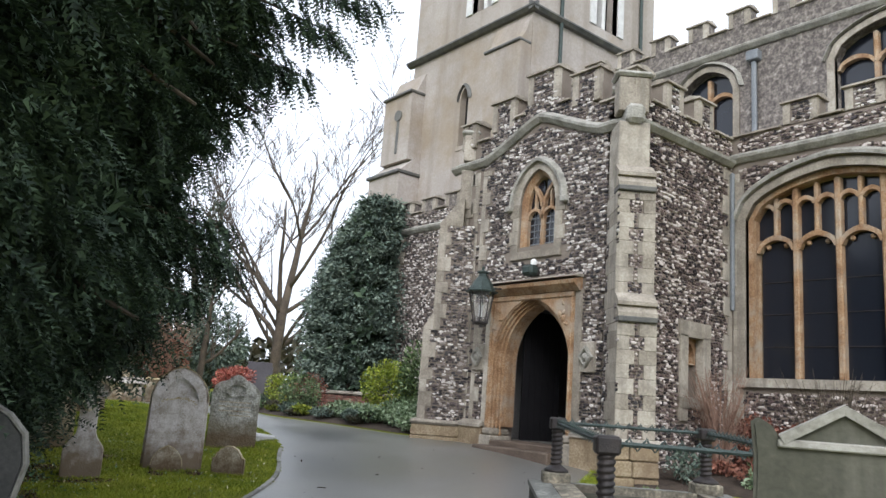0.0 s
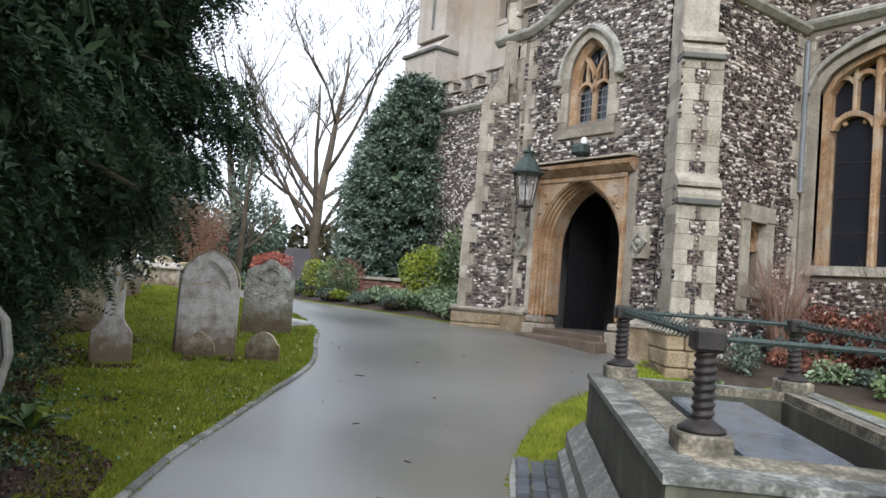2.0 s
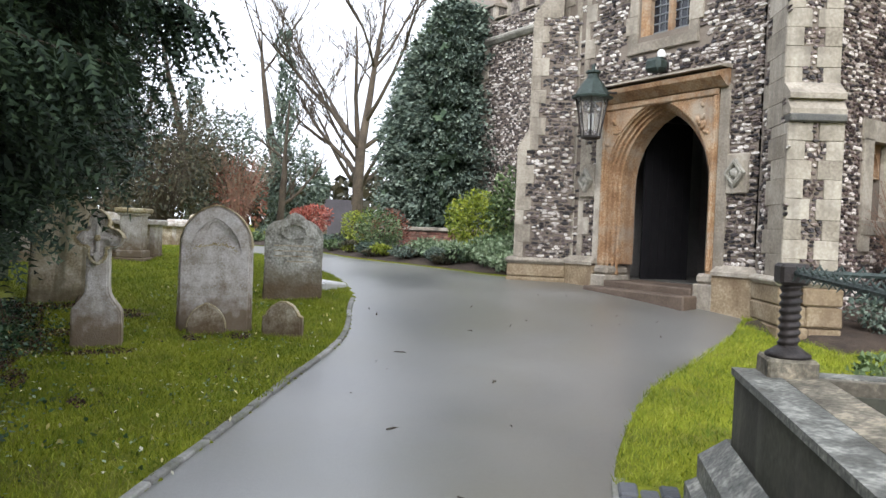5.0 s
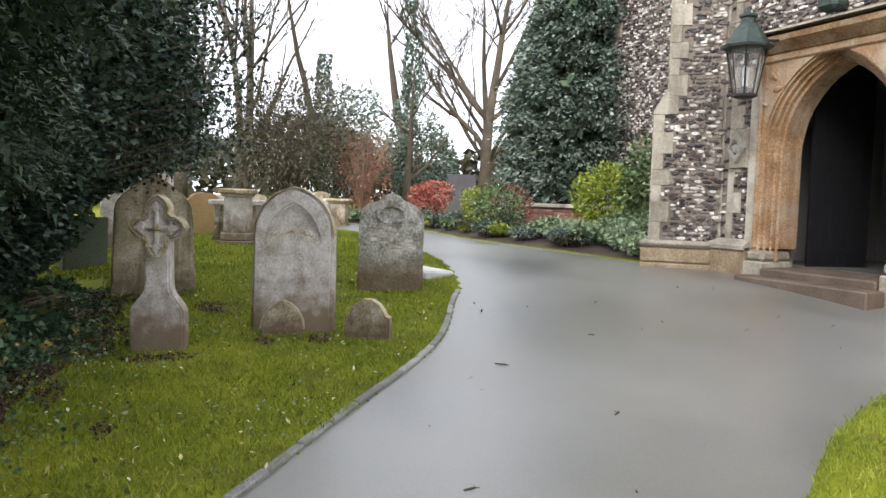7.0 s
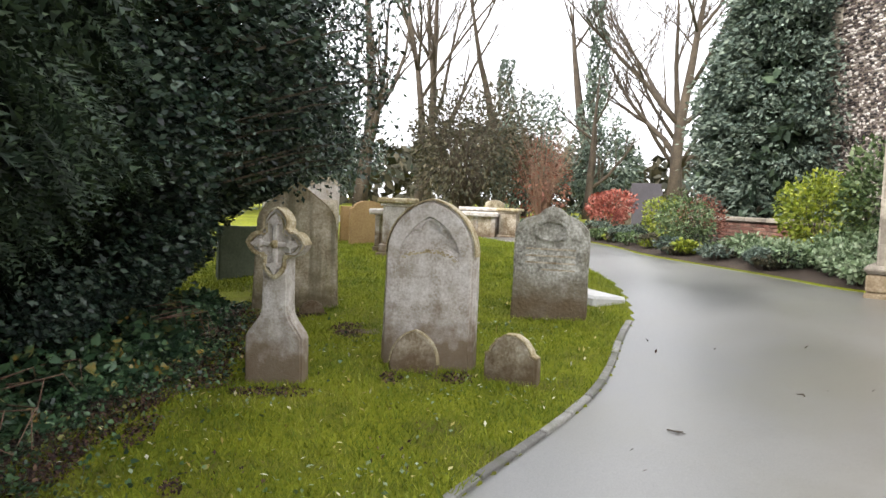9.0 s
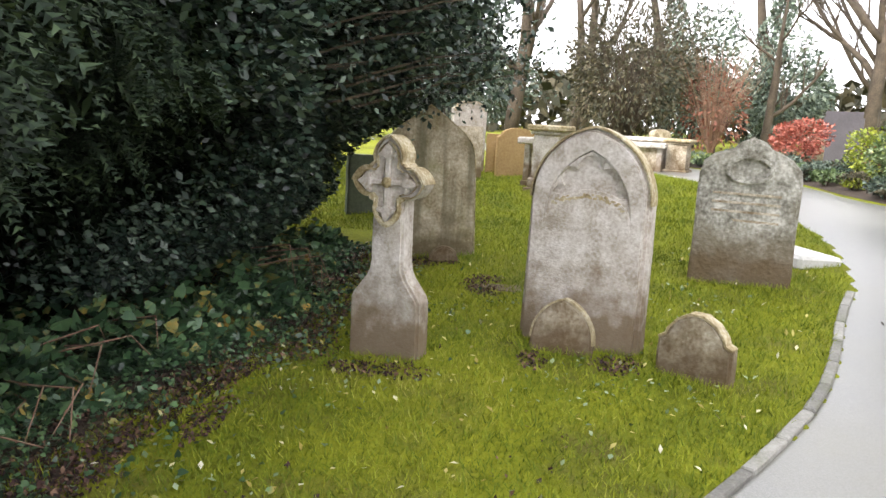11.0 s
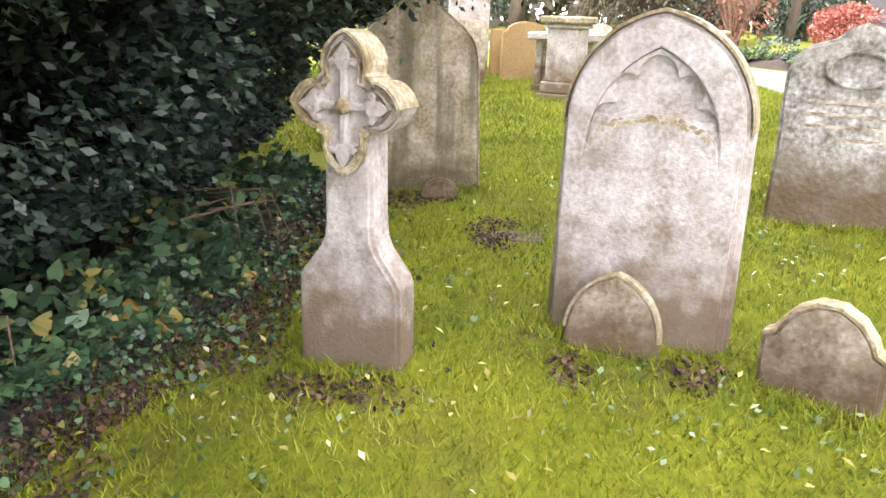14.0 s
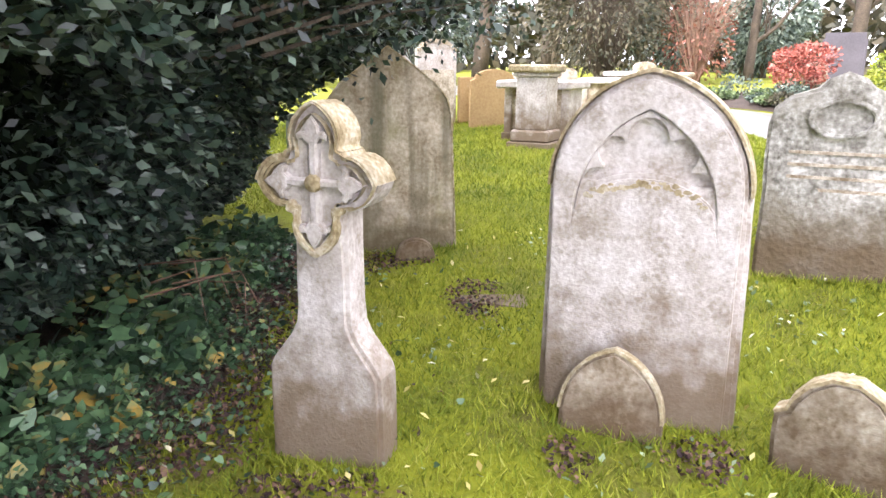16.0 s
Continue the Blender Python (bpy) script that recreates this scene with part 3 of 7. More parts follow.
def flint_field(name, parent, u0, u1, v0, v1, keep, mat, w=0.080, h=0.050, seed=1, depth=0.0, out=0.022, single=None):
    """Knapped flints set in mortar: uneven six-sided domes in wandering courses; keep(u, v) leaves out openings and dressings."""
    rng = random.Random(seed)
    verts, faces, singles = [], [], 0
    v = v0 + h / 2
    while v < v1:
        u = u0 + rng.uniform(0, w)
        hh = h * rng.uniform(0.8, 1.2)
        while u < u1:
            ww = w * rng.choice((0.45, 0.7, 0.9, 1.1, 1.4, 1.9))
            cu, cv = u + ww / 2, v + rng.uniform(-0.014, 0.014)
            if single and keep(cu, cv) and singles < 290 and single(cu, cv):
                me = flint_mesh(rng.randrange(6), mat)
                o = new("flint", me)
                o.parent = parent
                o.matrix_basis = pose(cu, depth, cv) @ Matrix.Diagonal((ww * 0.54, out * rng.uniform(0.6, 1.2), hh * 0.54, 1))
                singles += 1
            elif keep(cu, cv):
                a0 = rng.uniform(0, 6.28)
                o = out * rng.uniform(0.5, 1.25)
                rr_ = rng.uniform(0.42, 0.66)
                b = len(verts)
                tilt, rise = rng.uniform(-0.5, 0.5), rng.uniform(-0.5, 0.5)
                r = [rng.uniform(0.70, 1.12) for _ in range(6)]
                for s, d in ((1.0, 0.004), (0.72, 1.0)):
                    for k in range(6):
                        a = a0 + k * math.pi / 3
                        ca, sa = math.cos(a) * r[k] * s, math.sin(a) * r[k] * s
                        verts.append((cu + ca * ww * 0.54, depth - o * d * (1 + 0.5 * (tilt * ca + rise * sa)), cv + sa * hh * rr_))
                for k in range(6):
                    faces.append((b + k, b + (k + 1) % 6, b + 6 + (k + 1) % 6, b + 6 + k))
                faces.append(tuple(b + 6 + k for k in range(6)))
            u += ww
        v += hh
    ob = from_arrays(name, verts, faces, mat, parent)
    return tagged(ob, kind="stuff")


_quoin_mesh = {}


def block(parent, x0, x1, z0, z1, y=-0.02, deep=0.12, mat=None, name="quoin_stone"):
    """One dressed stone proud of the wall face, its mesh shared by stones of one size."""
    mat = mat or STONE
    key = (round(x1 - x0, 2), round(z1 - z0, 2), round(deep, 2), mat.name, name)
    if key not in _quoin_mesh:
        bm = box(-key[0] / 2 + 0.0015, key[0] / 2 - 0.0015, 0, key[2], -key[1] / 2 + 0.0015, key[1] / 2 - 0.0015, 0.005)
        me = bpy.data.meshes.new(name)
        bm.to_mesh(me)
        bm.free()
        me.materials.append(mat)
        _quoin_mesh[key] = me
    ob = new(name, _quoin_mesh[key])
    ob.parent = parent
    ob.matrix_basis = pose((x0 + x1) / 2, y, (z0 + z1) / 2)
    return ob


def quoins(parent, x_edge, side, z0, z1, short=0.2, long=0.36, course=0.27, y=-0.018, seed=0, mat=None):
    """Alternating long and short corner stones; side +1 grows to the right. Returns the pieces' boxes."""
    rng = random.Random(seed)
    z, i, boxes = z0, 0, []
    while z < z1 - 0.05:
        c = min(course * rng.uniform(0.85, 1.2), z1 - z)
        w = long if i % 2 else short
        w *= rng.uniform(0.92, 1.08)
        a, b = (x_edge, x_edge + w) if side > 0 else (x_edge - w, x_edge)
        block(parent, a, b, z, z + c, y, mat=mat)
        boxes.append((a, b, z, z + c))
        z += c
        i += 1
    return boxes


def clear_of(boxes, u, v, m=0.03):
    return not any(a - m < u < b + m and c - m < v < d + m for a, b, c, d in boxes)


def merlon(parent, x0, x1, z0, z1, y0, y1, cap=0.09, flint=FLINT, slope=0.0, seed=0):
    """One battlement block with flint face, dressed edges and a weathered coping."""
    bm = box(x0, x1, y0, y1, z0 - 0.01, z1 - cap)
    part("merlon", bm, MORTAR, parent)
    block(parent, x0 - 0.01, x0 + 0.13, z0, z1 - cap, y0 - 0.02, 0.1, name="merlon_edge_stone")
    block(parent, x1 - 0.13, x1 + 0.01, z0, z1 - cap, y0 - 0.02, 0.1, name="merlon_edge_stone")
    flint_field("flint_facing", parent, x0 + 0.13, x1 - 0.13, z0, z1 - cap, lambda u, v: True, flint, seed=seed, depth=y0)
    coping(parent, x0 - 0.05, x1 + 0.05, y0 - 0.07, y1 + 0.05, z1 - cap)


def coping(parent, x0, x1, y0, y1, z):
    bm = bmesh.new()
    ym = (y0 + y1) / 2
    sec = [(y0, 0), (y0, 0.035), (ym, 0.10), (y1, 0.035), (y1, 0)]
    ends = [[bm.verts.new((x, a, z + b)) for a, b in sec] for x in (x0, x1)]
    for k in range(5):
        bm.faces.new((ends[0][k], ends[1][k], ends[1][(k + 1) % 5], ends[0][(k + 1) % 5]))
    bm.faces.new(ends[0])
    bm.faces.new(list(reversed(ends[1])))
    bmesh.ops.recalc_face_normals(bm, faces=bm.faces)
    part("coping_stone", bm, STONE, parent)


SECTION = [(0.02, -0.09), (-0.05, -0.08), (-0.13, 0.0), (-0.14, 0.05), (-0.02, 0.13), (0.02, 0.13)]


def string_course(parent, pts, name="string_course", mat=None):
    part(name, sweep(pts, SECTION), mat or COPING, parent, "weathered moulded stone band")


# --- porch front wall, local x along the wall from its middle, -y outwards ---
front = thing("wall_porch_front", pose(CX, FRONT, 0), "flint porch front with pale stone dressings and gabled battlements", "church wall", kind="structure")
door_hole = opening(0, 0.99, 0.5, 2.35, 1.24)
door_frame = [(-1.06, 0.5), (-1.06, 3.62), (1.06, 3.62), (1.06, 0.5)]
win_hole = opening(0, 0.46, 4.55, 5.40, 0.66)
win_frame = opening(0, 0.66, 4.32, 5.42, 0.84)
gable = [(-2.2, 0.3), (2.2, 0.3), (2.2, 7.0), (1.5, 7.0), (0.4, 7.45), (-0.4, 7.45), (-1.5, 7.0), (-2.2, 7.0)]
part("wall_core", plate(gable, [door_hole, win_hole], 0, 0.6), MORTAR, front)
boxes_front = []
for x, side in ((1.72, 1), (-1.72, -1)):
    boxes_front += quoins(front, x - 0.02 * side, side, 1.25, 6.35, 0.12, 0.24, 0.3, seed=int(x * 10) + 50)
boxes_front += quoins(front, -1.60, 1, 1.25, 6.3, 0.11, 0.24, 0.3, seed=77)
boxes_front += quoins(front, -2.2, 1, 5.1, 6.36, 0.2, 0.34, 0.3, seed=91)
surround = []
for k in range(8):
    z = 4.34 + 0.27 * k
    for s in (-1, 1):
        w = 0.24 if k % 2 else 0.17
        if z < 5.4:
            a, b = sorted((s * 0.47, s * (0.47 + w)))
            block(front, a, b, z, z + 0.27, -0.03, mat=STONE)
            surround.append((a, b, z, z + 0.27))
arch_out, arch_in = pointed(0, 0.64, 5.40, 0.84), pointed(0, 0.46, 5.40, 0.66)
part("window_arch_stone", ring(arch_in, arch_out, -0.03, 0.1), STONE, front)
part("window_hood_mould", sweep(pointed(0, 0.67, 5.38, 0.86, 12), [(0.0, -0.03), (-0.10, -0.03), (-0.11, 0.02), (-0.02, 0.08), (0.0, 0.08)]), COPING, front)
for s in (-1, 1):
    part("hood_stop", box(s * 0.72 - 0.08, s * 0.72 + 0.08, -0.12, 0.02, 5.28, 5.40, 0.02), COPING, front)
part("window_sill", plate([(-0.66, 4.30), (0.66, 4.30), (0.63, 4.46), (-0.63, 4.46)], [], -0.045, 0.2, 0.012), STONE, front)


def keep_front(u, v):
    if abs(u) > 1.74 and v > 1.0:
        return False
    if abs(u) < 1.20 and v < 3.85:
        return False
    if inside(win_frame, u, v) or (abs(u) < 0.82 and 4.25 < v < 4.5):
        return False
    top = STRING - 0.08 + max(0, 0.5 * (1.5 - abs(u)) / 1.5)
    low = v < top or (v > top + 0.22 and v < 7.0 + (0.45 * min(1, (1.5 - abs(u)) / 1.1) if abs(u) < 1.5 else 0))
    return low and v > 1.22 and clear_of(boxes_front, u, v) and clear_of(surround, u, v)


flint_field("flint_facing", front, -2.2, 2.2, 1.2, 7.45, keep_front, FLINT, seed=3, single=lambda u, v: v < 2.9)
string_course(front, [(-2.55, STRING - 0.02), (-2.35, STRING), (-1.5, STRING), (-1.2, STRING + 0.1), (-0.25, 7.02), (0.0, 7.1), (0.25, 7.02), (1.2, STRING + 0.1), (1.5, STRING), (2.3, STRING)])
merlon(front, -0.40, 0.40, 7.45, 8.15, 0, 0.35, seed=11)
merlon(front, 0.78, 1.42, 7.12, 7.82, 0, 0.35, seed=12)
merlon(front, -1.42, -0.78, 7.12, 7.82, 0, 0.35, seed=13)
merlon(front, 1.88, 2.28, 6.9, 7.52, -0.06, 0.35, seed=14)
merlon(front, -2.28, -1.88, 6.9, 7.52, -0.06, 0.35, seed=15)
for a, b, z in ((0.45, 0.74, 7.28), (1.46, 1.84, 7.0), (-0.74, -0.45, 7.28), (-1.84, -1.46, 7.0)):
    coping(front, a, b, -0.07, 0.4, z)
# plinth
for x0, x1 in ((-2.2, -1.12), (1.12, 2.2)):
    part("plinth", plate([(x0, 0.4), (x1, 0.4), (x1, 1.14), (x0, 1.14)], [], -0.12, 0.0), PLINTH, front)
    part("plinth_moulding", sweep([(x0, 1.16), (x1, 1.16)], [(0.0, -0.05), (-0.15, -0.05), (-0.15, 0.0), (-0.02, 0.09), (0.0, 0.09)]), STONE, front)

# doorway: square label, moulded pointed arch in receding orders, carved spandrels
doorway = thing("doorway", pose(CX, FRONT, 0), "moulded ochre stone porch doorway with square hood and carved spandrels", "doorway", kind="structure")
part("frame_face", plate(door_frame, [opening(0, 0.98, 0.5, 2.35, 1.22)], -0.06, 0.06), OCHRE, doorway)
for i, (a, h, y0, y1) in enumerate(((0.95, 1.195, -0.035, 0.12), (0.905, 1.155, 0.02, 0.18), (0.86, 1.12, 0.075, 0.26), (0.81, 1.08, 0.13, 0.45))):
    a1, h1 = a + 0.05, h + 0.042
    inner = [(-a, 1.15)] + pointed(0, a, 2.35, h) + [(a, 1.15)]
    outer = [(-a1, 1.15)] + pointed(0, a1, 2.35, h1) + [(a1, 1.15)]
    part("arch_order", ring(inner, outer, y0, y1), OCHRE, doorway)
for s in (-1, 1):
    for a in (0.985, 0.935, 0.885, 0.84):
        bm = lathe([(0.034, 0.98), (0.034, 1.02), (0.022, 1.06), (0.020, 2.3), (0.028, 2.33), (0.032, 2.38)], 8)
        part("jamb_shaft", bm, OCHRE, doorway, smooth=True, m=pose(s * a, -0.03 + (0.99 - a) * 1.1, 0))
    part("jamb_base", box(min(s * 0.82, s * 1.14), max(s * 0.82, s * 1.14), -0.13, 0.4, 0.45, 0.98, 0.02), STONE, doorway)
    part("jamb_base_moulding", box(min(s * 0.83, s * 1.12), max(s * 0.83, s * 1.12), -0.10, 0.4, 0.98, 1.12, 0.04), STONE, doorway)
    part("jamb_stone", box(min(s * 1.06, s * 1.22), max(s * 1.06, s * 1.22), -0.045, 0.1, 1.1, 3.64, 0.01), STONE, doorway)
hood = [(-0.02, -0.12), (-0.10, -0.11), (-0.24, 0.0), (-0.26, 0.06), (-0.04, 0.13), (-0.02, 0.13)]
part("hood", sweep([(-1.2, 3.72), (1.2, 3.72)], hood), OCHRE, doorway, "deep sheltering ochre stone label")
part("hood_weathering", sweep([(-1.22, 3.84), (1.22, 3.84)], [(0, 0), (-0.27, 0.0), (-0.25, 0.03), (0, 0.06)]), STONE, doorway)
part("frieze", box(-1.06, 1.06, -0.09, 0.02, 3.5, 3.6, 0.02), OCHRE, doorway)
for s in (-1, 1):
    carve = random.Random(40 + s)
    for k in range(16):
        cx, cz = s * carve.uniform(0.42, 0.97), carve.uniform(2.72, 3.42)
        if (abs(cx) / 0.98) ** 2 + ((cz - 2.35) / 1.2) ** 2 < 1.06:
            continue
        bm = bmesh.new()
        bmesh.ops.create_icosphere(bm, subdivisions=1, radius=carve.uniform(0.045, 0.07))
        bmesh.ops.scale(bm, vec=(1.3, 0.6, 0.6), verts=bm.verts)
        part("carved_leaf", bm, OCHRE, doorway, smooth=True, m=pose(cx, -0.065, cz, 0, carve.uniform(0, 180), 0))
    part("spandrel_border", box(min(s * 0.99, s * 1.045), max(s * 0.99, s * 1.045), -0.10, 0.02, 1.15, 3.5, 0.015), OCHRE, doorway)
part("threshold", box(-0.82, 0.82, -0.16, 0.75, 0.45, 0.91, 0.02), BROWNSTEP, doorway)
part("door_step", box(-0.95, 0.95, -0.46, -0.16, 0.40, 0.815, 0.02), BROWNSTEP, doorway)

# carved diamond panels beside the doorway
for s in (-1, 1):
    sh = thing("carved_stone_panel", pose(CX + s * 1.38, FRONT - 0.03, 2.45), "square stone panel with a carved diamond boss set in flint", "carving", "panels beside the porch door")
    part("panel", box(-0.16, 0.16, -0.03, 0.05, -0.26, 0.26, 0.012), STONE, sh)
    part("diamond", plate([(0, -0.19), (0.15, 0), (0, 0.19), (-0.15, 0)], [[(0, -0.11), (0.085, 0), (0, 0.11), (-0.085, 0)]], -0.11, -0.02, 0.015), COPING, sh)
    bm = bmesh.new()
    bmesh.ops.create_icosphere(bm, subdivisions=2, radius=0.075)
    part("boss", bm, COPING, sh, smooth=True, m=pose(0, -0.05, 0))

# porch window with two lights and Y tracery
pw = thing("window_porch", pose(CX, FRONT, 0), "two-light traceried window with leaded glass in ochre stone", "window", kind="structure")
ins, outs = [(-0.37, 4.5)] + pointed(0, 0.37, 5.40, 0.56) + [(0.37, 4.5)], [(-0.47, 4.5)] + pointed(0, 0.47, 5.40, 0.67) + [(0.47, 4.5)]
bm = bmesh.new()
chains = [[bm.verts.new((p[0], y, p[1])) for p in ch] for ch, y in ((outs, 0.02), (ins, 0.13), (ins, 0.32), (outs, 0.32))]
for ca, cb in zip(chains, chains[1:] + chains[:1]):
    for k in range(len(ins) - 1):
        bm.faces.new((ca[k], ca[k + 1], cb[k + 1], cb[k]))
bmesh.ops.recalc_face_normals(bm, faces=bm.faces)
part("reveal", bm, OCHRE, pw)
part("mullion", box(-0.04, 0.04, 0.12, 0.28, 4.5, 5.45, 0.02), OCHRE, pw)
for s in (-1, 1):
    part("light_arch", ring(pointed(s * 0.20, 0.15, 5.12, 0.16, 5), pointed(s * 0.20, 0.21, 5.10, 0.24, 5), 0.12, 0.26), OCHRE, pw)
    c = [(s * 0.02, 5.36), (s * 0.05, 5.5), (s * 0.14, 5.66), (s * 0.25, 5.78)]
    part("tracery_bar", sweep(c, [(0.12, -0.03), (0.26, -0.03), (0.26, 0.03), (0.12, 0.03)]), OCHRE, pw)
    part("tracery_bar", sweep([(s * 0.20, 5.30), (s * 0.20, 5.68)], [(0.14, -0.022), (0.25, -0.022), (0.25, 0.022), (0.14, 0.022)]), OCHRE, pw)
    part("pane", box(s * 0.20 - 0.17, s * 0.20 + 0.17, 0.21, 0.225, 4.5, 5.9), DARKGLASS, pw)
    for k in range(5):
        part("saddle_bar", box(s * 0.20 - 0.16, s * 0.20 + 0.16, 0.195, 0.21, 4.62 + k * 0.13, 4.64 + k * 0.13), LEAD, pw)
    for dx in (-0.055, 0.055):
        part("lead_came", box(s * 0.20 + dx - 0.006, s * 0.20 + dx + 0.006, 0.198, 0.21, 4.5, 5.3), LEAD, pw)

# porch inside
inside_ob = thing("porch_interior", pose(CX, FRONT, 0), "dim porch interior with plastered walls and an inner door", "porch interior", kind="structure")
for x0, x1, y0, y1, z0, z1, mt, nm in ((-1.75, -1.6, 0.62, 3.0, 0.7, 4.1, PLASTER, "inner_wall"), (1.6, 1.75, 0.62, 3.0, 0.7, 4.1, PLASTER, "inner_wall"),
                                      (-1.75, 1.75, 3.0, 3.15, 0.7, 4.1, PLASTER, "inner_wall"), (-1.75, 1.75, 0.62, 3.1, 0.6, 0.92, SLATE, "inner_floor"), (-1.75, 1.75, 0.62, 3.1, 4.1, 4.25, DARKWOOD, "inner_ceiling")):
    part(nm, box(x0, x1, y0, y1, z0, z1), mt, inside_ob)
part("bench", box(1.25, 1.6, 0.9, 2.9, 1.12, 1.18, 0.01), DARKWOOD, inside_ob)
part("bench_front", box(1.3, 1.6, 0.9, 2.9, 0.78, 1.10), PLASTER, inside_ob)
# the near-black leaf also makes the doorway's left half dark by colour
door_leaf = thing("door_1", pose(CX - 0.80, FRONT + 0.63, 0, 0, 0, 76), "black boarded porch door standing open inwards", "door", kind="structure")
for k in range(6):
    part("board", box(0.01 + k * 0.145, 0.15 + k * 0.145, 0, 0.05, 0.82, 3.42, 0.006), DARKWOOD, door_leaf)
for z in (1.1, 2.1):
    part("hinge_strap", box(0.02, 0.66, -0.012, 0, z, z + 0.05), DARKWOOD, door_leaf)

# --- porch east return wall ---
ret = thing("wall_porch_east", pose(EAST, FRONT, 0, 0, 0, 90), "flint porch side wall with a small dressed niche window", "church wall", kind="structure")
niche = [(1.62, 1.9), (1.62, 2.98), (2.12, 2.98), (2.12, 1.9)]
part("wall_core", plate([(0, 0.3), (AISLE - FRONT, 0.3), (AISLE - FRONT, 7.02), (0, 7.02)], [niche], 0, 0.55), MORTAR, ret)
nb = [(1.40, 1.64, 1.5, 3.0), (2.10, 2.34, 1.5, 3.0), (1.38, 2.36, 2.96, 3.24)]
for a, b, z0, z1 in nb:
    block(ret, a, b, z0, z1, -0.035, 0.16, name="niche_surround")
part("niche_sill", box(1.4, 2.34, -0.05, 0.2, 1.72, 1.92, 0.01), STONE, ret)
part("niche_back", box(1.6, 2.14, 0.30, 0.36, 1.9, 3.0), OCHRE, ret)
part("niche_arch", plate([(1.62, 2.5), (1.62, 2.98), (2.12, 2.98), (2.12, 2.5)], [[(1.66, 2.52)] + pointed(1.87, 0.21, 2.62, 0.28, 6) + [(2.08, 2.52)]], 0.14, 0.3), OCHRE, ret)
part("niche_shaft", box(1.84, 1.92, 0.18, 0.29, 1.92, 2.6, 0.015), OCHRE, ret)
bq = quoins(ret, AISLE - FRONT - 0.03, -1, 1.2, 6.35, 0.14, 0.3, 0.33, seed=9)
flint_field("flint_facing", ret, 0.25, 3.08, 0.6, 7.0, lambda u, v: not (STRING - 0.1 < v < STRING + 0.15) and clear_of(nb, u, v) and clear_of(bq, u, v) and not (1.38 < u < 2.36 and 1.7 < v < 3.0), FLINT_DARK, seed=5, single=lambda u, v: 1.6 < v < 2.6)
string_course(ret, [(-0.1, STRING), (3.05, STRING)])
merlon(ret, 0.02, 0.42, 6.9, 7.52, 0, 0.35, seed=21)
merlon(ret, 0.92, 1.42, 7.0, 7.6, 0, 0.35, seed=22)
merlon(ret, 1.92, 2.42, 7.0, 7.6, 0, 0.35, seed=23)
for a, b in ((0.45, 0.9), (1.45, 1.9), (2.45, 3.05)):
    coping(ret, a, b, -0.07, 0.4, 7.0)
part("drainpipe", box(2.98, 3.06, -0.10, -0.02, 3.6, 6.3, 0.02), LEAD, ret)
retw = thing("wall_porch_west", pose(WEST, AISLE, 0, 0, 0, -90), "flint porch side wall facing the path", "church wall", kind="structure")
part("wall_core", plate([(0, 0.3), (AISLE - FRONT - 0.602, 0.3), (AISLE - FRONT - 0.602, 7.02), (0, 7.02)], [], 0, 0.55), MORTAR, retw)
flint_field("flint_facing", retw, 0.05, 2.9, 0.8, 6.4, lambda u, v: True, FLINT, seed=6)
string_course(retw, [(0, STRING), (3.1, STRING)])
roof = thing("roof_porch", pose(CX, FRONT, 0), "lead porch roof behind the parapet", "roof", kind="structure")
part("roof_sheet", box(-2.0, 2.0, 0.4, 3.1, 6.7, 6.8), LEAD, roof)


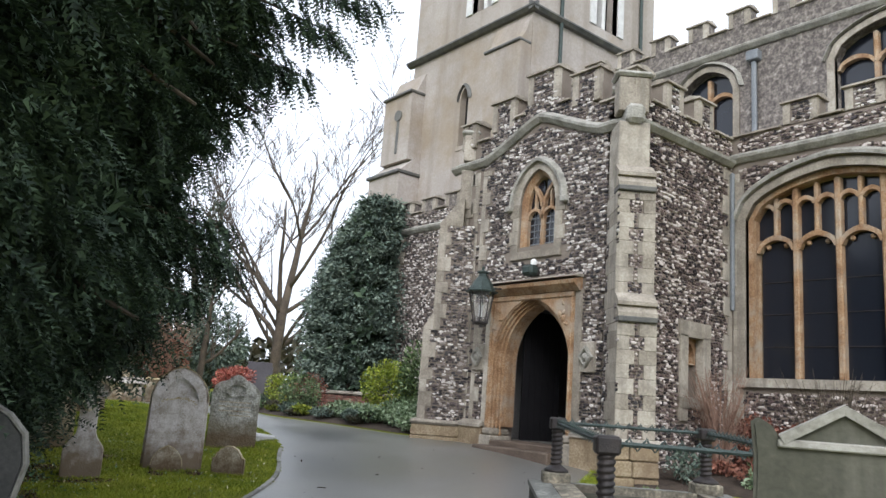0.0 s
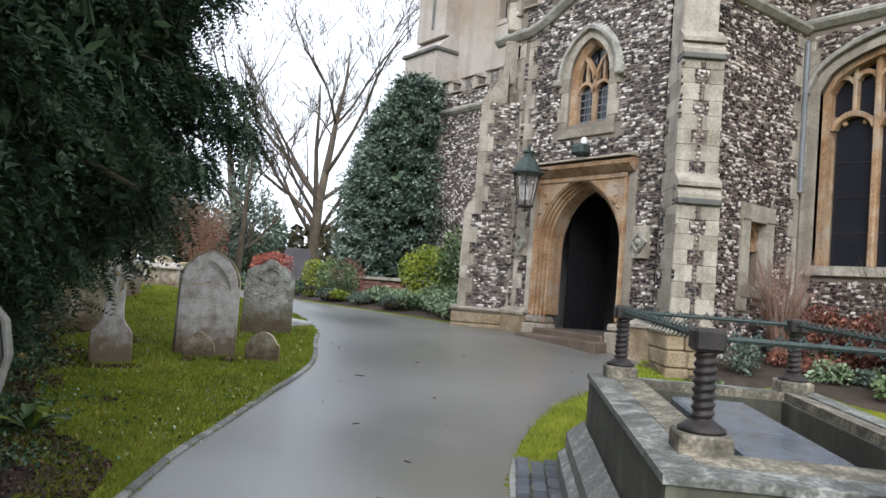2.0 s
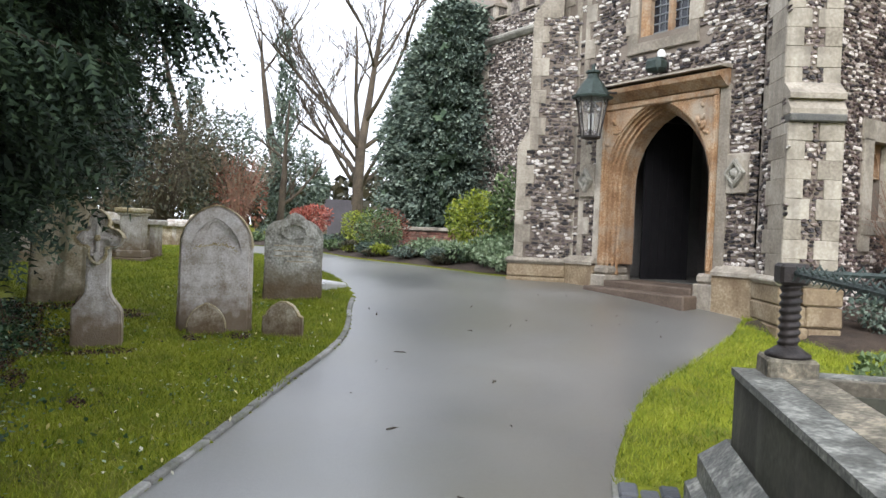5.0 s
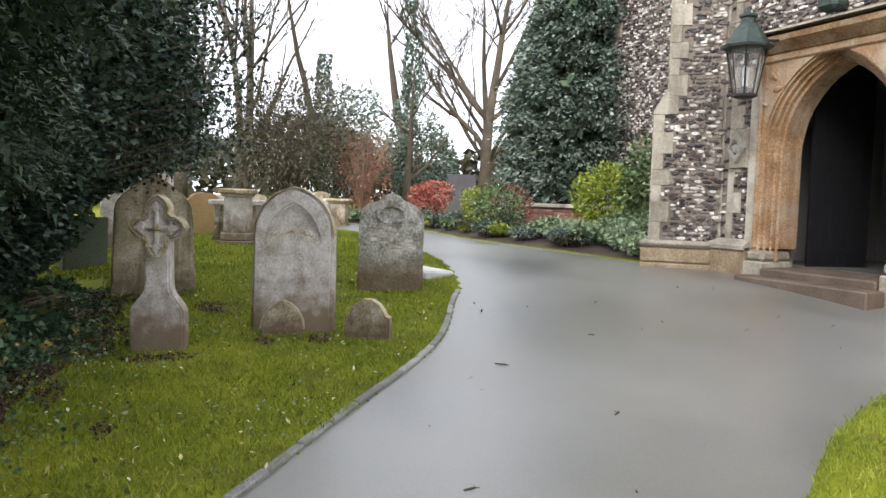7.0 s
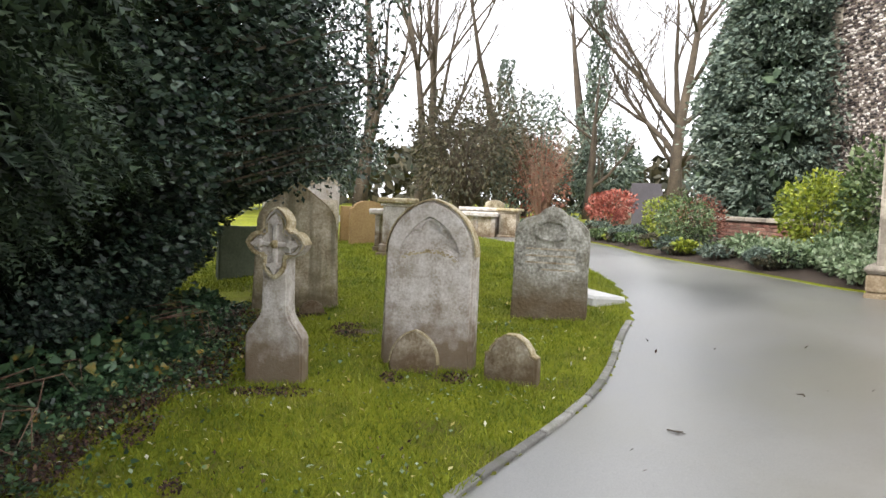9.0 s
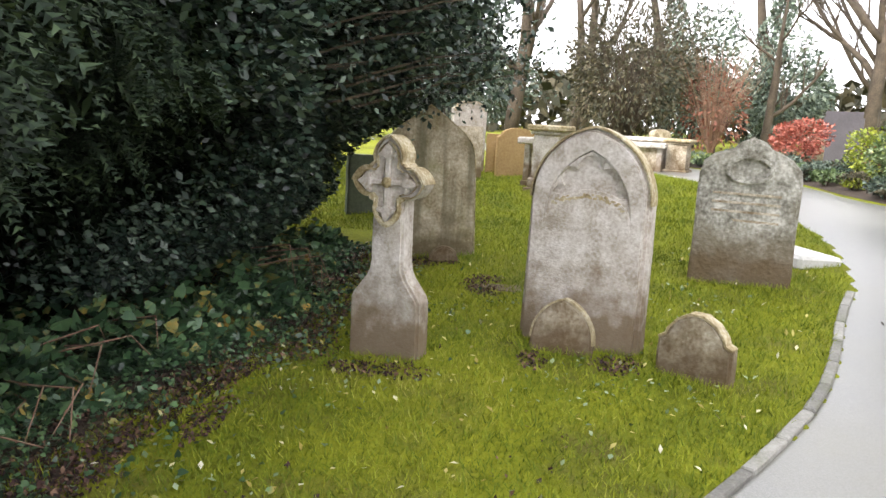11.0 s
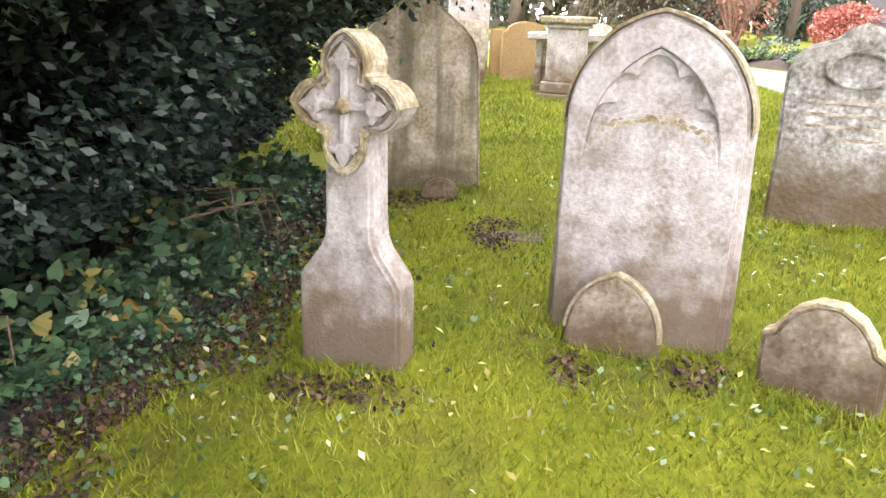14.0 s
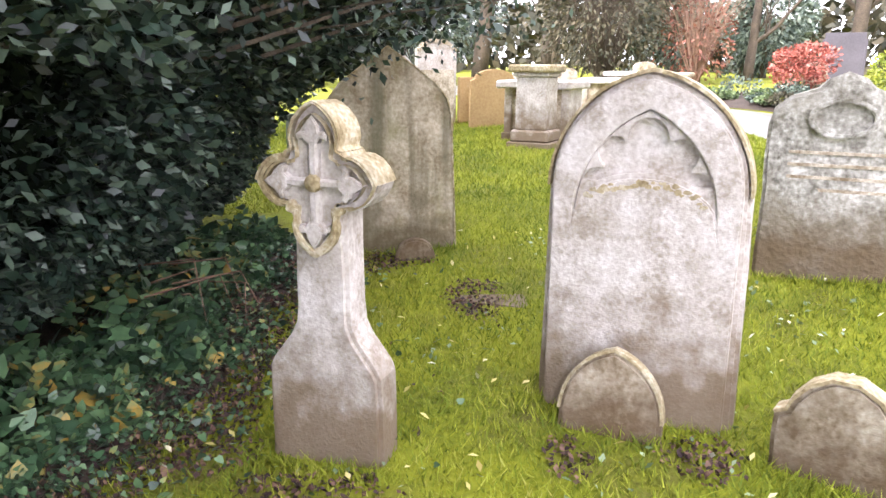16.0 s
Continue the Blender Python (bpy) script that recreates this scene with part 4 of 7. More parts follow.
# --- diagonal buttresses ---
def buttress(name, m, label, seed, full=True, w=0.36):
    b = thing(name, m, label, "buttress", kind="structure")
    rough = random.Random(seed + 9)
    for z0, z1 in ((0.3, 0.62), (0.62, 0.86), (0.86, 1.08)):
        cut = rough.uniform(-0.12, 0.12)
        for x0, x1 in ((-w - 0.06, cut), (cut, w + 0.06)):
            grow = rough.uniform(-0.025, 0.03)
            part("base_stone", roughen(box(x0 + 0.004, x1 - 0.004, -0.70 - grow, 0.25, z0 + 0.004, z1 - 0.004, 0.02), 0.012, seed), PLINTH, b)
    part("base_moulding", box(-w - 0.10, w + 0.10, -0.74, 0.25, 1.08, 1.18, 0.04), STONE, b)
    for (z0, z1, y) in ((1.18, 2.95, -0.6), (2.95, 5.12, -0.42)):
        part("core", box(-w, w, y, 0.3, z0, z1), MORTAR, b)
        panels = []
        z, i = z0, 0
        rng = random.Random(seed)
        while z < z1 - 0.05:
            c = min(0.235 * rng.uniform(0.9, 1.1), z1 - z)
            inner = (0.035 if i % 2 else 0.115) if full else (0.16 if i % 2 else 0.20)
            for s in (-1, 1):
                a, e = sorted((s * (w + 0.012), s * inner))
                block(b, a, e, z, z + c, y - 0.02, 0.14)
                panels.append((a, e, z, z + c))
            z += c
            i += 1
        flint_field("flint_panel", b, -w + 0.1, w - 0.1, z0, z1, lambda u, v: clear_of(panels, u, v, 0.004), FLINT_DARK, 0.055, 0.045, seed=seed, depth=y)
        for s in (-1, 1):
            sd = thing("side", pose(s * w, y, 0, 0, 0, 90 * s), "", "")
            sd.parent = b
            u0, u1 = (0.0, -y + 0.25) if s > 0 else (y - 0.25, 0.0)
            sb = quoins(sd, u0 if s > 0 else u1, s, z0, z1, 0.5 if full else 0.14, 0.62 if full else 0.26, 0.25, seed=seed + 3)
            flint_field("flint_facing", sd, u0, u1, z0, z1, lambda u, v: clear_of(sb, u, v, 0.02), FLINT, seed=seed + 4)
    # weathered set-offs, each two courses with a drip
    if not full:
        for z, ya, yb, z1 in ((2.95, -0.62, -0.43, 3.32), (5.12, -0.44, 0.0, 5.75)):
            bm = bmesh.new()
            ends = [[bm.verts.new((x, p, q)) for p, q in ((ya, z), (ya, z + 0.04), (yb, z1), (yb + 0.05, z1), (yb + 0.05, z))] for x in (-w - 0.015, w + 0.015)]
            for j in range(5):
                bm.faces.new((ends[0][j], ends[1][j], ends[1][(j + 1) % 5], ends[0][(j + 1) % 5]))
            bm.faces.new(ends[0])
            bm.faces.new(list(reversed(ends[1])))
            bmesh.ops.recalc_face_normals(bm, faces=bm.faces)
            part("weathering", bm, STONE, b)
    for z, y0, y1 in ((2.95, -0.66, -0.44), (5.12, -0.48, -0.26)) if full else ():
        part("set_off", box(-w - 0.015, w + 0.015, y0 - 0.02, y1 + 0.1, z, z + 0.09, 0.015), SLATE, b)
        bm = bmesh.new()
        sec = [(y0, z + 0.09), (y0, z + 0.15), (y0 + 0.1, z + 0.27), (y0 + 0.02, z + 0.27), (y0 + 0.02, z + 0.33), (y1 + 0.02, z + 0.50), (y1 + 0.1, z + 0.50), (y1 + 0.1, z + 0.09)]
        ends = [[bm.verts.new((x, p, q)) for p, q in sec] for x in (-w - 0.012, w + 0.012)]
        k = len(sec)
        for j in range(k):
            bm.faces.new((ends[0][j], ends[1][j], ends[1][(j + 1) % k], ends[0][(j + 1) % k]))
        bm.faces.new(ends[0])
        bm.faces.new(list(reversed(ends[1])))
        bmesh.ops.recalc_face_normals(bm, faces=bm.faces)
        part("weathering", bm, STONE, b)
    part("pier", box(-0.27, 0.27, -0.22, 0.3, 5.10, 6.42, 0.02) if full else box(-0.17, 0.17, -0.08, 0.2, 5.55, 6.42, 0.02), STONE, b)
    if not full:
        part("corner_merlon", box(-0.2, 0.2, -0.06, 0.24, 6.62, 7.2, 0.02), STONE, b)
        part("merlon_cap", box(-0.25, 0.25, -0.12, 0.28, 7.2, 7.3, 0.04), COPING, b)
        return b
    part("gargoyle_block", box(-0.16, 0.16, -0.34, 0.1, 6.38, 6.72, 0.07), COPING, b)
    part("corner_merlon", box(-0.26, 0.26, -0.16, 0.2, 6.62, 7.26, 0.02), STONE, b)
    part("merlon_cap", box(-0.32, 0.32, -0.22, 0.26, 7.26, 7.36, 0.04), COPING, b)
    return b


buttress("buttress_east", pose(EAST - 0.06, FRONT, 0, 0, 0, 53), "diagonal flint buttress with chequered stone quoins and set-offs", 31, w=0.30)
buttress("buttress_west", pose(WEST, FRONT, 0, 0, 0, -45), "diagonal flint buttress with pale quoins beside the flower bed", 41, False)


# --- aisle south wall, east of the porch, with a tall traceried window ---
def battlement(parent, x0, x1, y0, zgap, ztop, w, gap, flint, seed, far=False):
    x, i = x0, 0
    while x < x1:
        e = min(x + w, x1)
        if far:
            part("merlon", box(x, e, y0, y0 + 0.35, zgap - 0.02, ztop - 0.09), FLINT_FAR, parent)
            block(parent, x - 0.01, x + 0.12, zgap, ztop - 0.09, y0 - 0.02, 0.1, name="merlon_edge_stone")
            block(parent, e - 0.12, e + 0.01, zgap, ztop - 0.09, y0 - 0.02, 0.1, name="merlon_edge_stone")
            coping(parent, x - 0.05, e + 0.05, y0 - 0.07, y0 + 0.4, ztop - 0.09)
        else:
            merlon(parent, x, e, zgap, ztop, y0, y0 + 0.35, flint=flint, seed=seed + i)
        if e + gap < x1:
            coping(parent, e + 0.04, e + gap - 0.04, y0 - 0.07, y0 + 0.4, zgap)
        x += w + gap
        i += 1


aisle = thing("wall_aisle_south", pose(EAST, AISLE, 0), "flint aisle wall with a wide traceried window and battlements", "church wall", kind="structure")
AW = 6.2
WC, WA = 1.9, 1.62
aw_hole = opening(WC, WA, 2.35, 5.35, 0.75, 10)
part("wall_core", plate([(0, 0.3), (AW, 0.3), (AW, 7.05), (0, 7.05)], [aw_hole], 0, 0.6), MORTAR, aisle)
awb = quoins(aisle, 0.03, 1, 1.2, 6.3, 0.12, 0.2, 0.4, seed=61)
aw_band = opening(WC, WA + 0.22, 2.2, 5.35, 0.98, 10)
part("window_surround", ring([(WC - WA, 2.3)] + pointed(WC, WA, 5.35, 0.75, 10) + [(WC + WA, 2.3)], [(WC - WA - 0.17, 2.3)] + pointed(WC, WA + 0.17, 5.35, 0.9, 10) + [(WC + WA + 0.17, 2.3)], -0.03, 0.12), STONE, aisle)
part("window_hood_mould", sweep(pointed(WC, WA + 0.2, 5.38, 0.95, 14), [(0.0, -0.03), (-0.11, -0.03), (-0.12, 0.03), (-0.02, 0.10), (0.0, 0.10)]), COPING, aisle)
part("window_sill", plate([(WC - WA - 0.16, 2.2), (WC + WA + 0.16, 2.2), (WC + WA + 0.1, 2.36), (WC - WA - 0.1, 2.36)], [], -0.08, 0.3), STONE, aisle)
flint_field("flint_facing", aisle, 0.1, AW, 0.7, 7.0, lambda u, v: not (STRING - 0.1 < v < STRING + 0.15) and not inside(aw_band, u, v) and clear_of(awb, u, v) and not (WC - WA - 0.2 < u < WC + WA + 0.2 and 2.1 < v < 2.4), FLINT_DARK, seed=8)
string_course(aisle, [(-0.05, STRING + 0.08), (AW, STRING + 0.08)])
battlement(aisle, 1.05, AW, 0, 7.08, 7.58, 0.63, 0.5, FLINT, 70)
coping(aisle, 0.0, 1.0, -0.07, 0.4, 7.05)

aw = thing("window_aisle", pose(EAST + WC, AISLE, 0), "tall ochre stone window with cusped lights and leaded dark glass", "window", kind="structure")
part("reveal", ring([(-WA + 0.1, 2.35)] + pointed(0, WA - 0.1, 5.35, 0.64, 10) + [(WA - 0.1, 2.35)], [(-WA, 2.35)] + pointed(0, WA, 5.35, 0.75, 10) + [(WA, 2.35)], 0.1, 0.45), OCHRE, aw)
step_w = 2 * (WA - 0.1) / 4
for k in range(1, 4):
    x = -WA + 0.1 + k * step_w
    top = 5.35 + 0.62 * math.sqrt(max(0, 1 - (x / WA) ** 2))
    part("mullion", box(x - 0.055, x + 0.055, 0.18, 0.40, 2.36, top, 0.025), OCHRE, aw)
for k in range(4):
    x = -WA + 0.1 + (k + 0.5) * step_w
    part("light_arch", ring(pointed(x, step_w / 2 - 0.075, 4.72, 0.22, 6), pointed(x, step_w / 2 - 0.005, 4.72, 0.32, 6), 0.19, 0.38), OCHRE, aw)
    for s in (-1, 1):
        bm = bmesh.new()
        bmesh.ops.create_icosphere(bm, subdivisions=1, radius=0.055)
        part("cusp", bm, OCHRE, aw, m=pose(x + s * 0.17, 0.28, 4.83))
    top = 5.35 + 0.6 * math.sqrt(max(0, 1 - (x / WA) ** 2))
    part("upper_mullion", box(x - 0.04, x + 0.04, 0.2, 0.38, 5.0, top, 0.02), OCHRE, aw)
    for s in (-1, 1):
        xx = x + s * step_w / 4
        tz = min(5.55, 5.35 + 0.45 * math.sqrt(max(0, 1 - (xx / WA) ** 2)) - 0.1)
        part("upper_arch", ring(pointed(xx, step_w / 4 - 0.06, tz, 0.09, 4), pointed(xx, step_w / 4, tz, 0.17, 4), 0.2, 0.36), OCHRE, aw)
    part("pane", box(x - step_w / 2 + 0.05, x + step_w / 2 - 0.05, 0.33, 0.345, 2.36, 5.2), DARKGLASS, aw)
    for z in (2.95, 3.55, 4.15):
        part("saddle_bar", box(x - step_w / 2 + 0.05, x + step_w / 2 - 0.05, 0.315, 0.33, z, z + 0.015), IRON, aw)
part("upper_pane", plate([(-WA + 0.1, 5.0)] + pointed(0, WA - 0.1, 5.35, 0.62, 10) + [(WA - 0.1, 5.0)], [], 0.335, 0.35), DARKGLASS, aw)

# aisle wall west of the porch
waisle = thing("wall_aisle_west", pose(-18.9, AISLE, 0), "flint aisle wall with stone battlements beside the evergreen", "church wall", kind="structure")
WW = WEST - 0.02 + 18.9
part("wall_core", box(0, WW, 0, 0.6, 0.3, 7.02), MORTAR, waisle)
wb = quoins(waisle, 0.02, 1, 1.0, 6.3, 0.2, 0.36, 0.3, seed=81)
flint_field("flint_facing", waisle, 0.05, WW, 0.9, 7.0, lambda u, v: not (STRING - 0.1 < v < STRING + 0.15) and clear_of(wb, u, v), FLINT, seed=18)
string_course(waisle, [(-0.1, STRING), (WW, STRING)])
battlement(waisle, 0.0, WW, 0, 7.05, 7.5, 0.6, 0.52, FLINT, 90, far=True)
part("corner_pier", box(4.55, 5.0, -0.16, 0.1, 2.0, 5.1, 0.03), STONE, waisle)
wend = thing("wall_aisle_end", pose(-18.9, AISLE, 0), "flint west end of the aisle", "church wall", kind="structure")
part("wall_core", box(0, 0.6, 0.6, 5, 0.3, 7.02), FLINT_FAR, wend)
aroof = thing("roof_aisle", pose(0, AISLE, 0), "lead aisle roof behind the parapet", "roof", kind="structure")
part("roof_sheet", box(-18.5, EAST + AW, 0.5, NAVE - AISLE, 6.7, 6.8), LEAD, aroof)

# nave clerestory
nave = thing("wall_nave", pose(-15.4, NAVE, 0), "flint clerestory wall with two-light windows and battlements", "church wall", kind="structure")
NL = 14.0
cw = [(5.4, 0.72), (9.7, 1.2)]
holes = [opening(c, a, 8.0, 9.45, 0.62, 8) for c, a in cw]
part("wall_core", plate([(0, 6.5), (NL, 6.5), (NL, 11.02), (0, 11.02)], holes, 0, 0.6), FLINT_FAR, nave)
for c, a in cw:
    part("window_surround", ring([(c - a, 8.0)] + pointed(c, a, 9.45, 0.62, 8) + [(c + a, 8.0)], [(c - a - 0.16, 8.0)] + pointed(c, a + 0.16, 9.45, 0.76, 8) + [(c + a + 0.16, 8.0)], -0.04, 0.12), STONE, nave)
    part("window_hood_mould", sweep(pointed(c, a + 0.2, 9.45, 0.82, 10), [(0.0, 0), (-0.12, 0), (-0.02, 0.08), (0.0, 0.08)]), COPING, nave)
    n = 2 if a < 0.8 else 3
    for k in range(1, n):
        x = c - a + 2 * a * k / n
        part("mullion", box(x - 0.05, x + 0.05, 0.1, 0.3, 8.0, 9.9, 0.02), OCHRE, nave)
    for k in range(n):
        x = c - a + 2 * a * (k + 0.5) / n
        part("light_arch", ring(pointed(x, a / n - 0.06, 9.2, 0.18, 5), pointed(x, a / n, 9.2, 0.28, 5), 0.1, 0.3), OCHRE, nave)
    part("pane", plate(opening(c, a - 0.01, 8.0, 9.45, 0.6, 8), [], 0.25, 0.27), DARKGLASS, nave)
part("string_course", sweep([(0, 10.42), (NL, 10.42)], SECTION), COPING, nave)
battlement(nave, 0.35, NL, 0, 11.03, 11.53, 0.53, 0.6, FLINT, 120, far=True)
part("rain_head", box(6.55, 6.85, -0.22, 0, 9.95, 10.2, 0.02), LEAD, nave)
part("rain_pipe", box(6.64, 6.76, -0.15, -0.04, 6.8, 9.95, 0.03), LEAD, nave)
nroof = thing("roof_nave", pose(-15.4, NAVE, 0), "lead nave roof behind the parapet", "roof", kind="structure")
part("roof_sheet", box(0, NL, 0.5, 6, 10.7, 10.8), LEAD, nroof)

# tower
tower = thing("tower", pose(-21.2, 15.0, 0), "rendered church tower with stone string course and stepped buttress", "church tower", kind="structure")
TW = 5.95
slit = opening(2.95, 0.20, 9.7, 11.3, 0.42, 6)
belf = opening(3.55, 0.48, 14.3, 16.6, 0.6, 6)
part("wall_south", plate([(0, 0.5), (TW, 0.5), (TW, 23), (0, 23)], [slit, belf], 0, 0.8), RENDERED, tower)
we = part("wall_east", plate([(0.8, 6.6), (6.0, 6.6), (6.0, 23), (0.8, 23)], [opening(3.4, 0.55, 14.0, 16.6, 0.6, 6)], 0, 0.8), RENDERED, tower, m=pose(TW, 0, 0, 0, 0, 90))
part("wall_west", box(0, 0.8, 0.8, 6.0, 0.5, 23), RENDERED, tower)
part("wall_north", box(0.8, TW - 0.8, 5.2, 6.0, 0.5, 23), RENDERED, tower)
part("roof", box(0, TW, 0, 6, 23, 23.3), LEAD, tower)
part("string_course", sweep([(-0.25, 13.45), (TW + 0.2, 13.45)], [(0.02, -0.12), (-0.12, -0.1), (-0.22, 0.0), (-0.22, 0.05), (0.0, 0.22), (0.02, 0.22)]), SLATE, tower)
part("string_course", sweep([(-0.2, 13.45), (6.1, 13.45)], [(0.02, -0.12), (-0.12, -0.1), (-0.22, 0.0), (-0.22, 0.05), (0.0, 0.22), (0.02, 0.22)]), SLATE, tower, m=pose(TW, 0, 0, 0, 0, 90))
for mloc, c, a in ((None, 3.55, 0.48), (pose(TW, 0, 0, 0, 0, 90), 3.4, 0.55)):
    zb = 14.3 if mloc is None else 14.0
    part("belfry_surround", ring([(c - a, zb)] + pointed(c, a, 16.6, 0.6, 6) + [(c + a, zb)], [(c - a - 0.3, zb)] + pointed(c, a + 0.3, 16.6, 0.9, 6) + [(c + a + 0.3, zb)], -0.05, 0.2), WHITE_STONE, tower, m=mloc)
    part("belfry_mullion", box(c - 0.09, c + 0.09, 0.1, 0.4, zb, 16.9, 0.03), WHITE_STONE, tower, m=mloc)
    part("louvre_board", box(c - a, c + a, 0.45, 0.5, zb, 17.2), DARKWOOD, tower, m=mloc)
part("slit_hood", sweep(pointed(2.95, 0.27, 11.3, 0.5, 8), [(0, 0), (-0.1, 0), (-0.02, 0.09), (0, 0.09)]), SLATE, tower)
part("slit_glass", box(2.7, 3.2, 0.25, 0.28, 9.7, 11.8), DARKGLASS, tower)
part("slit_sill", box(2.68, 3.22, -0.03, 0.3, 9.55, 9.72, 0.02), RENDERED, tower)
part("drainpipe", box(1.1, 1.22, -0.14, -0.03, 7, 22, 0.03), VERDIGRIS, tower, m=pose(TW, 0, 0, 0, 0, 90))
part("drainpipe", box(5.1, 5.22, -0.14, -0.03, 11, 22, 0.03), VERDIGRIS, tower, m=pose(TW, 0, 0, 0, 0, 90))


def stepped(parent, x0, x1, sec, mat, name="buttress_stage"):
    bm = bmesh.new()
    ends = [[bm.verts.new((x, p, q)) for p, q in sec] for x in (x0, x1)]
    k = len(sec)
    for j in range(k):
        bm.faces.new((ends[0][j], ends[1][j], ends[1][(j + 1) % k], ends[0][(j + 1) % k]))
    bm.faces.new(ends[0])
    bm.faces.new(list(reversed(ends[1])))
    bmesh.ops.recalc_face_normals(bm, faces=bm.faces)
    part(name, bm, mat, parent)


stepped(tower, -0.85, 0.75, [(0, 12.9), (-0.35, 12.1), (-0.55, 12.1), (-0.55, 9.6), (0, 9.6)], RENDERED)
stepped(tower, -1.0, 0.8, [(0, 9.9), (-0.6, 9.35), (-0.85, 9.1), (-0.85, 2.0), (0, 2.0)], RENDERED)
part("buttress_ledge", box(-0.9, 0.8, -0.65, 0, 12.02, 12.12, 0.02), SLATE, tower)
part("buttress_ledge", box(-1.08, 0.86, -0.95, 0, 9.02, 9.14, 0.02), SLATE, tower)
part("buttress_slot", box(-0.02, 0.12, -0.58, -0.5, 9.9, 11.2, 0.02), SLATE, tower)
part("buttress_roundel", lathe([(0.0, 0), (0.2, 0), (0.2, 0.06), (0.0, 0.06)], 14), SLATE, tower, m=pose(0.05, -0.54, 11.3, 90, 0, 0))
stepped(tower, TW - 1.55, TW - 0.02, [(0, 13.3), (-0.25, 12.6), (-0.45, 12.3), (-0.45, 8.0), (0, 8.0)], RENDERED)
part("buttress_ledge", box(TW - 1.6, TW, -0.52, 0, 12.25, 12.34, 0.02), SLATE, tower)

# wall lantern on its bracket
lan = thing("wall_lantern", pose(CX - 0.75, FRONT - 0.62, 3.05), "black iron wall lantern with tapered glass and domed copper cap", "lantern")
cage = [(0.13, 0.0), (0.19, 0.55)]
part("cap", lathe([(0.30, 0.55), (0.31, 0.58), (0.26, 0.60), (0.16, 0.78), (0.09, 0.86), (0.08, 0.92), (0.11, 0.93), (0.11, 0.96), (0.03, 0.98), (0.025, 1.05), (0.0, 1.07)], 8), VERDIGRIS, lan)
part("base_ring", lathe([(0.10, -0.05), (0.15, -0.03), (0.15, 0.0), (0.10, 0.01)], 8), IRON, lan)
for k in range(8):
    a = k * math.pi / 4
    bm = bmesh.new()
    tube(bm, [(0.135 * math.cos(a), 0.135 * math.sin(a), 0), (0.235 * math.cos(a), 0.235 * math.sin(a), 0.56)], [0.011, 0.011], 4)
    part("glazing_bar", bm, IRON, lan)
    bm = bmesh.new()
    b2 = a + math.pi / 4
    bm.faces.new([bm.verts.new(p) for p in ((0.13 * math.cos(a), 0.13 * math.sin(a), 0.01), (0.13 * math.cos(b2), 0.13 * math.sin(b2), 0.01), (0.228 * math.cos(b2), 0.228 * math.sin(b2), 0.55), (0.228 * math.cos(a), 0.228 * math.sin(a), 0.55))])
    part("pane", bm, LAMPGLASS, lan)
bm = bmesh.new()
tube(bm, [(0.1, 0.62, 0.72), (0.12, 0.3, 0.66), (0.02, 0.05, 0.66)], [0.02, 0.018, 0.016], 6)
part("bracket_arm", bm, IRON, lan)
bm = bmesh.new()
tube(bm, [(-0.35, 0.61, 0.95), (0.1, 0.45, 0.8), (0.0, 0.1, 0.72)], [0.012, 0.012, 0.012], 5)
part("scroll", bm, IRON, lan)
part("bulb", lathe([(0.0, 0.1), (0.03, 0.1), (0.035, 0.3), (0.0, 0.36)], 8), WHITEPAINT, lan)
# floodlight over the door
fl = thing("floodlight", pose(CX + 0.1, FRONT - 0.02, 4.0), "small verdigris floodlight bracketed above the porch doorway", "floodlight")
part("bracket", box(-0.05, 0.05, -0.10, 0.02, -0.05, 0.1, 0.01), IRON, fl)
part("housing", box(-0.14, 0.14, -0.32, -0.10, -0.08, 0.12, 0.05), VERDIGRIS, fl)
part("sensor", lathe([(0.0, 0), (0.055, 0.0), (0.06, 0.07), (0.03, 0.11), (0, 0.12)], 10), WHITEPAINT, fl, m=pose(0.08, -0.2, 0.12))


# ---- gravestones ----
def facing(p0, p1, sink=0.0, forward=0.0, lean=0.0):
    """Pose at the middle of a base line, x along it, -y to the front."""
    a = math.atan2(p1[1] - p0[1], p1[0] - p0[0])
    cx, cy = (p0[0] + p1[0]) / 2 + forward * math.sin(a), (p0[1] + p1[1]) / 2 - forward * math.cos(a)
    return pose(cx, cy, lawn_at(cx, cy) - sink) @ pose(0, 0, 0, lean, 0, math.degrees(a))


def solid(outline, y0, y1, bevel=0.015):
    """A stone slab: a dense outline with a lightly worn arris."""
    pts = []
    for i, p in enumerate(outline):
        q = outline[(i + 1) % len(outline)]
        n = max(1, int(math.hypot(q[0] - p[0], q[1] - p[1]) / 0.09))
        pts += [(p[0] + (q[0] - p[0]) * k / n, p[1] + (q[1] - p[1]) * k / n) for k in range(n)]
    bm = plate(pts, [], y0, y1, bevel)
    return roughen(bm, 0.006, len(pts))


# tall pointed headstone
g1 = thing("gravestone", facing((-10.765, 3.655), (-10.42, 4.39), 0.05, lean=-1.5), "tall pointed pale gravestone with carved tracery and mossy rim on grass", "gravestone")
A, SP, AP = 0.385, 0.97, 0.455
outline = [(-A - 0.012, 0)] + pointed(0, A, SP, AP, 12) + [(A + 0.012, 0)]
part("slab", solid(outline, 0, 0.13), GRAVE_PALE, g1)
B = A - 0.028
face = [(-B, 0.02)] + pointed(0, B, SP, AP - 0.035, 12) + [(B, 0.02)]
recess = pointed(0, 0.27, SP - 0.10, 0.41, 12) + [(0.27 * math.cos(math.pi * k / 12), SP - 0.10 + 0.15 * math.sin(math.pi * k / 12)) for k in range(1, 12)]
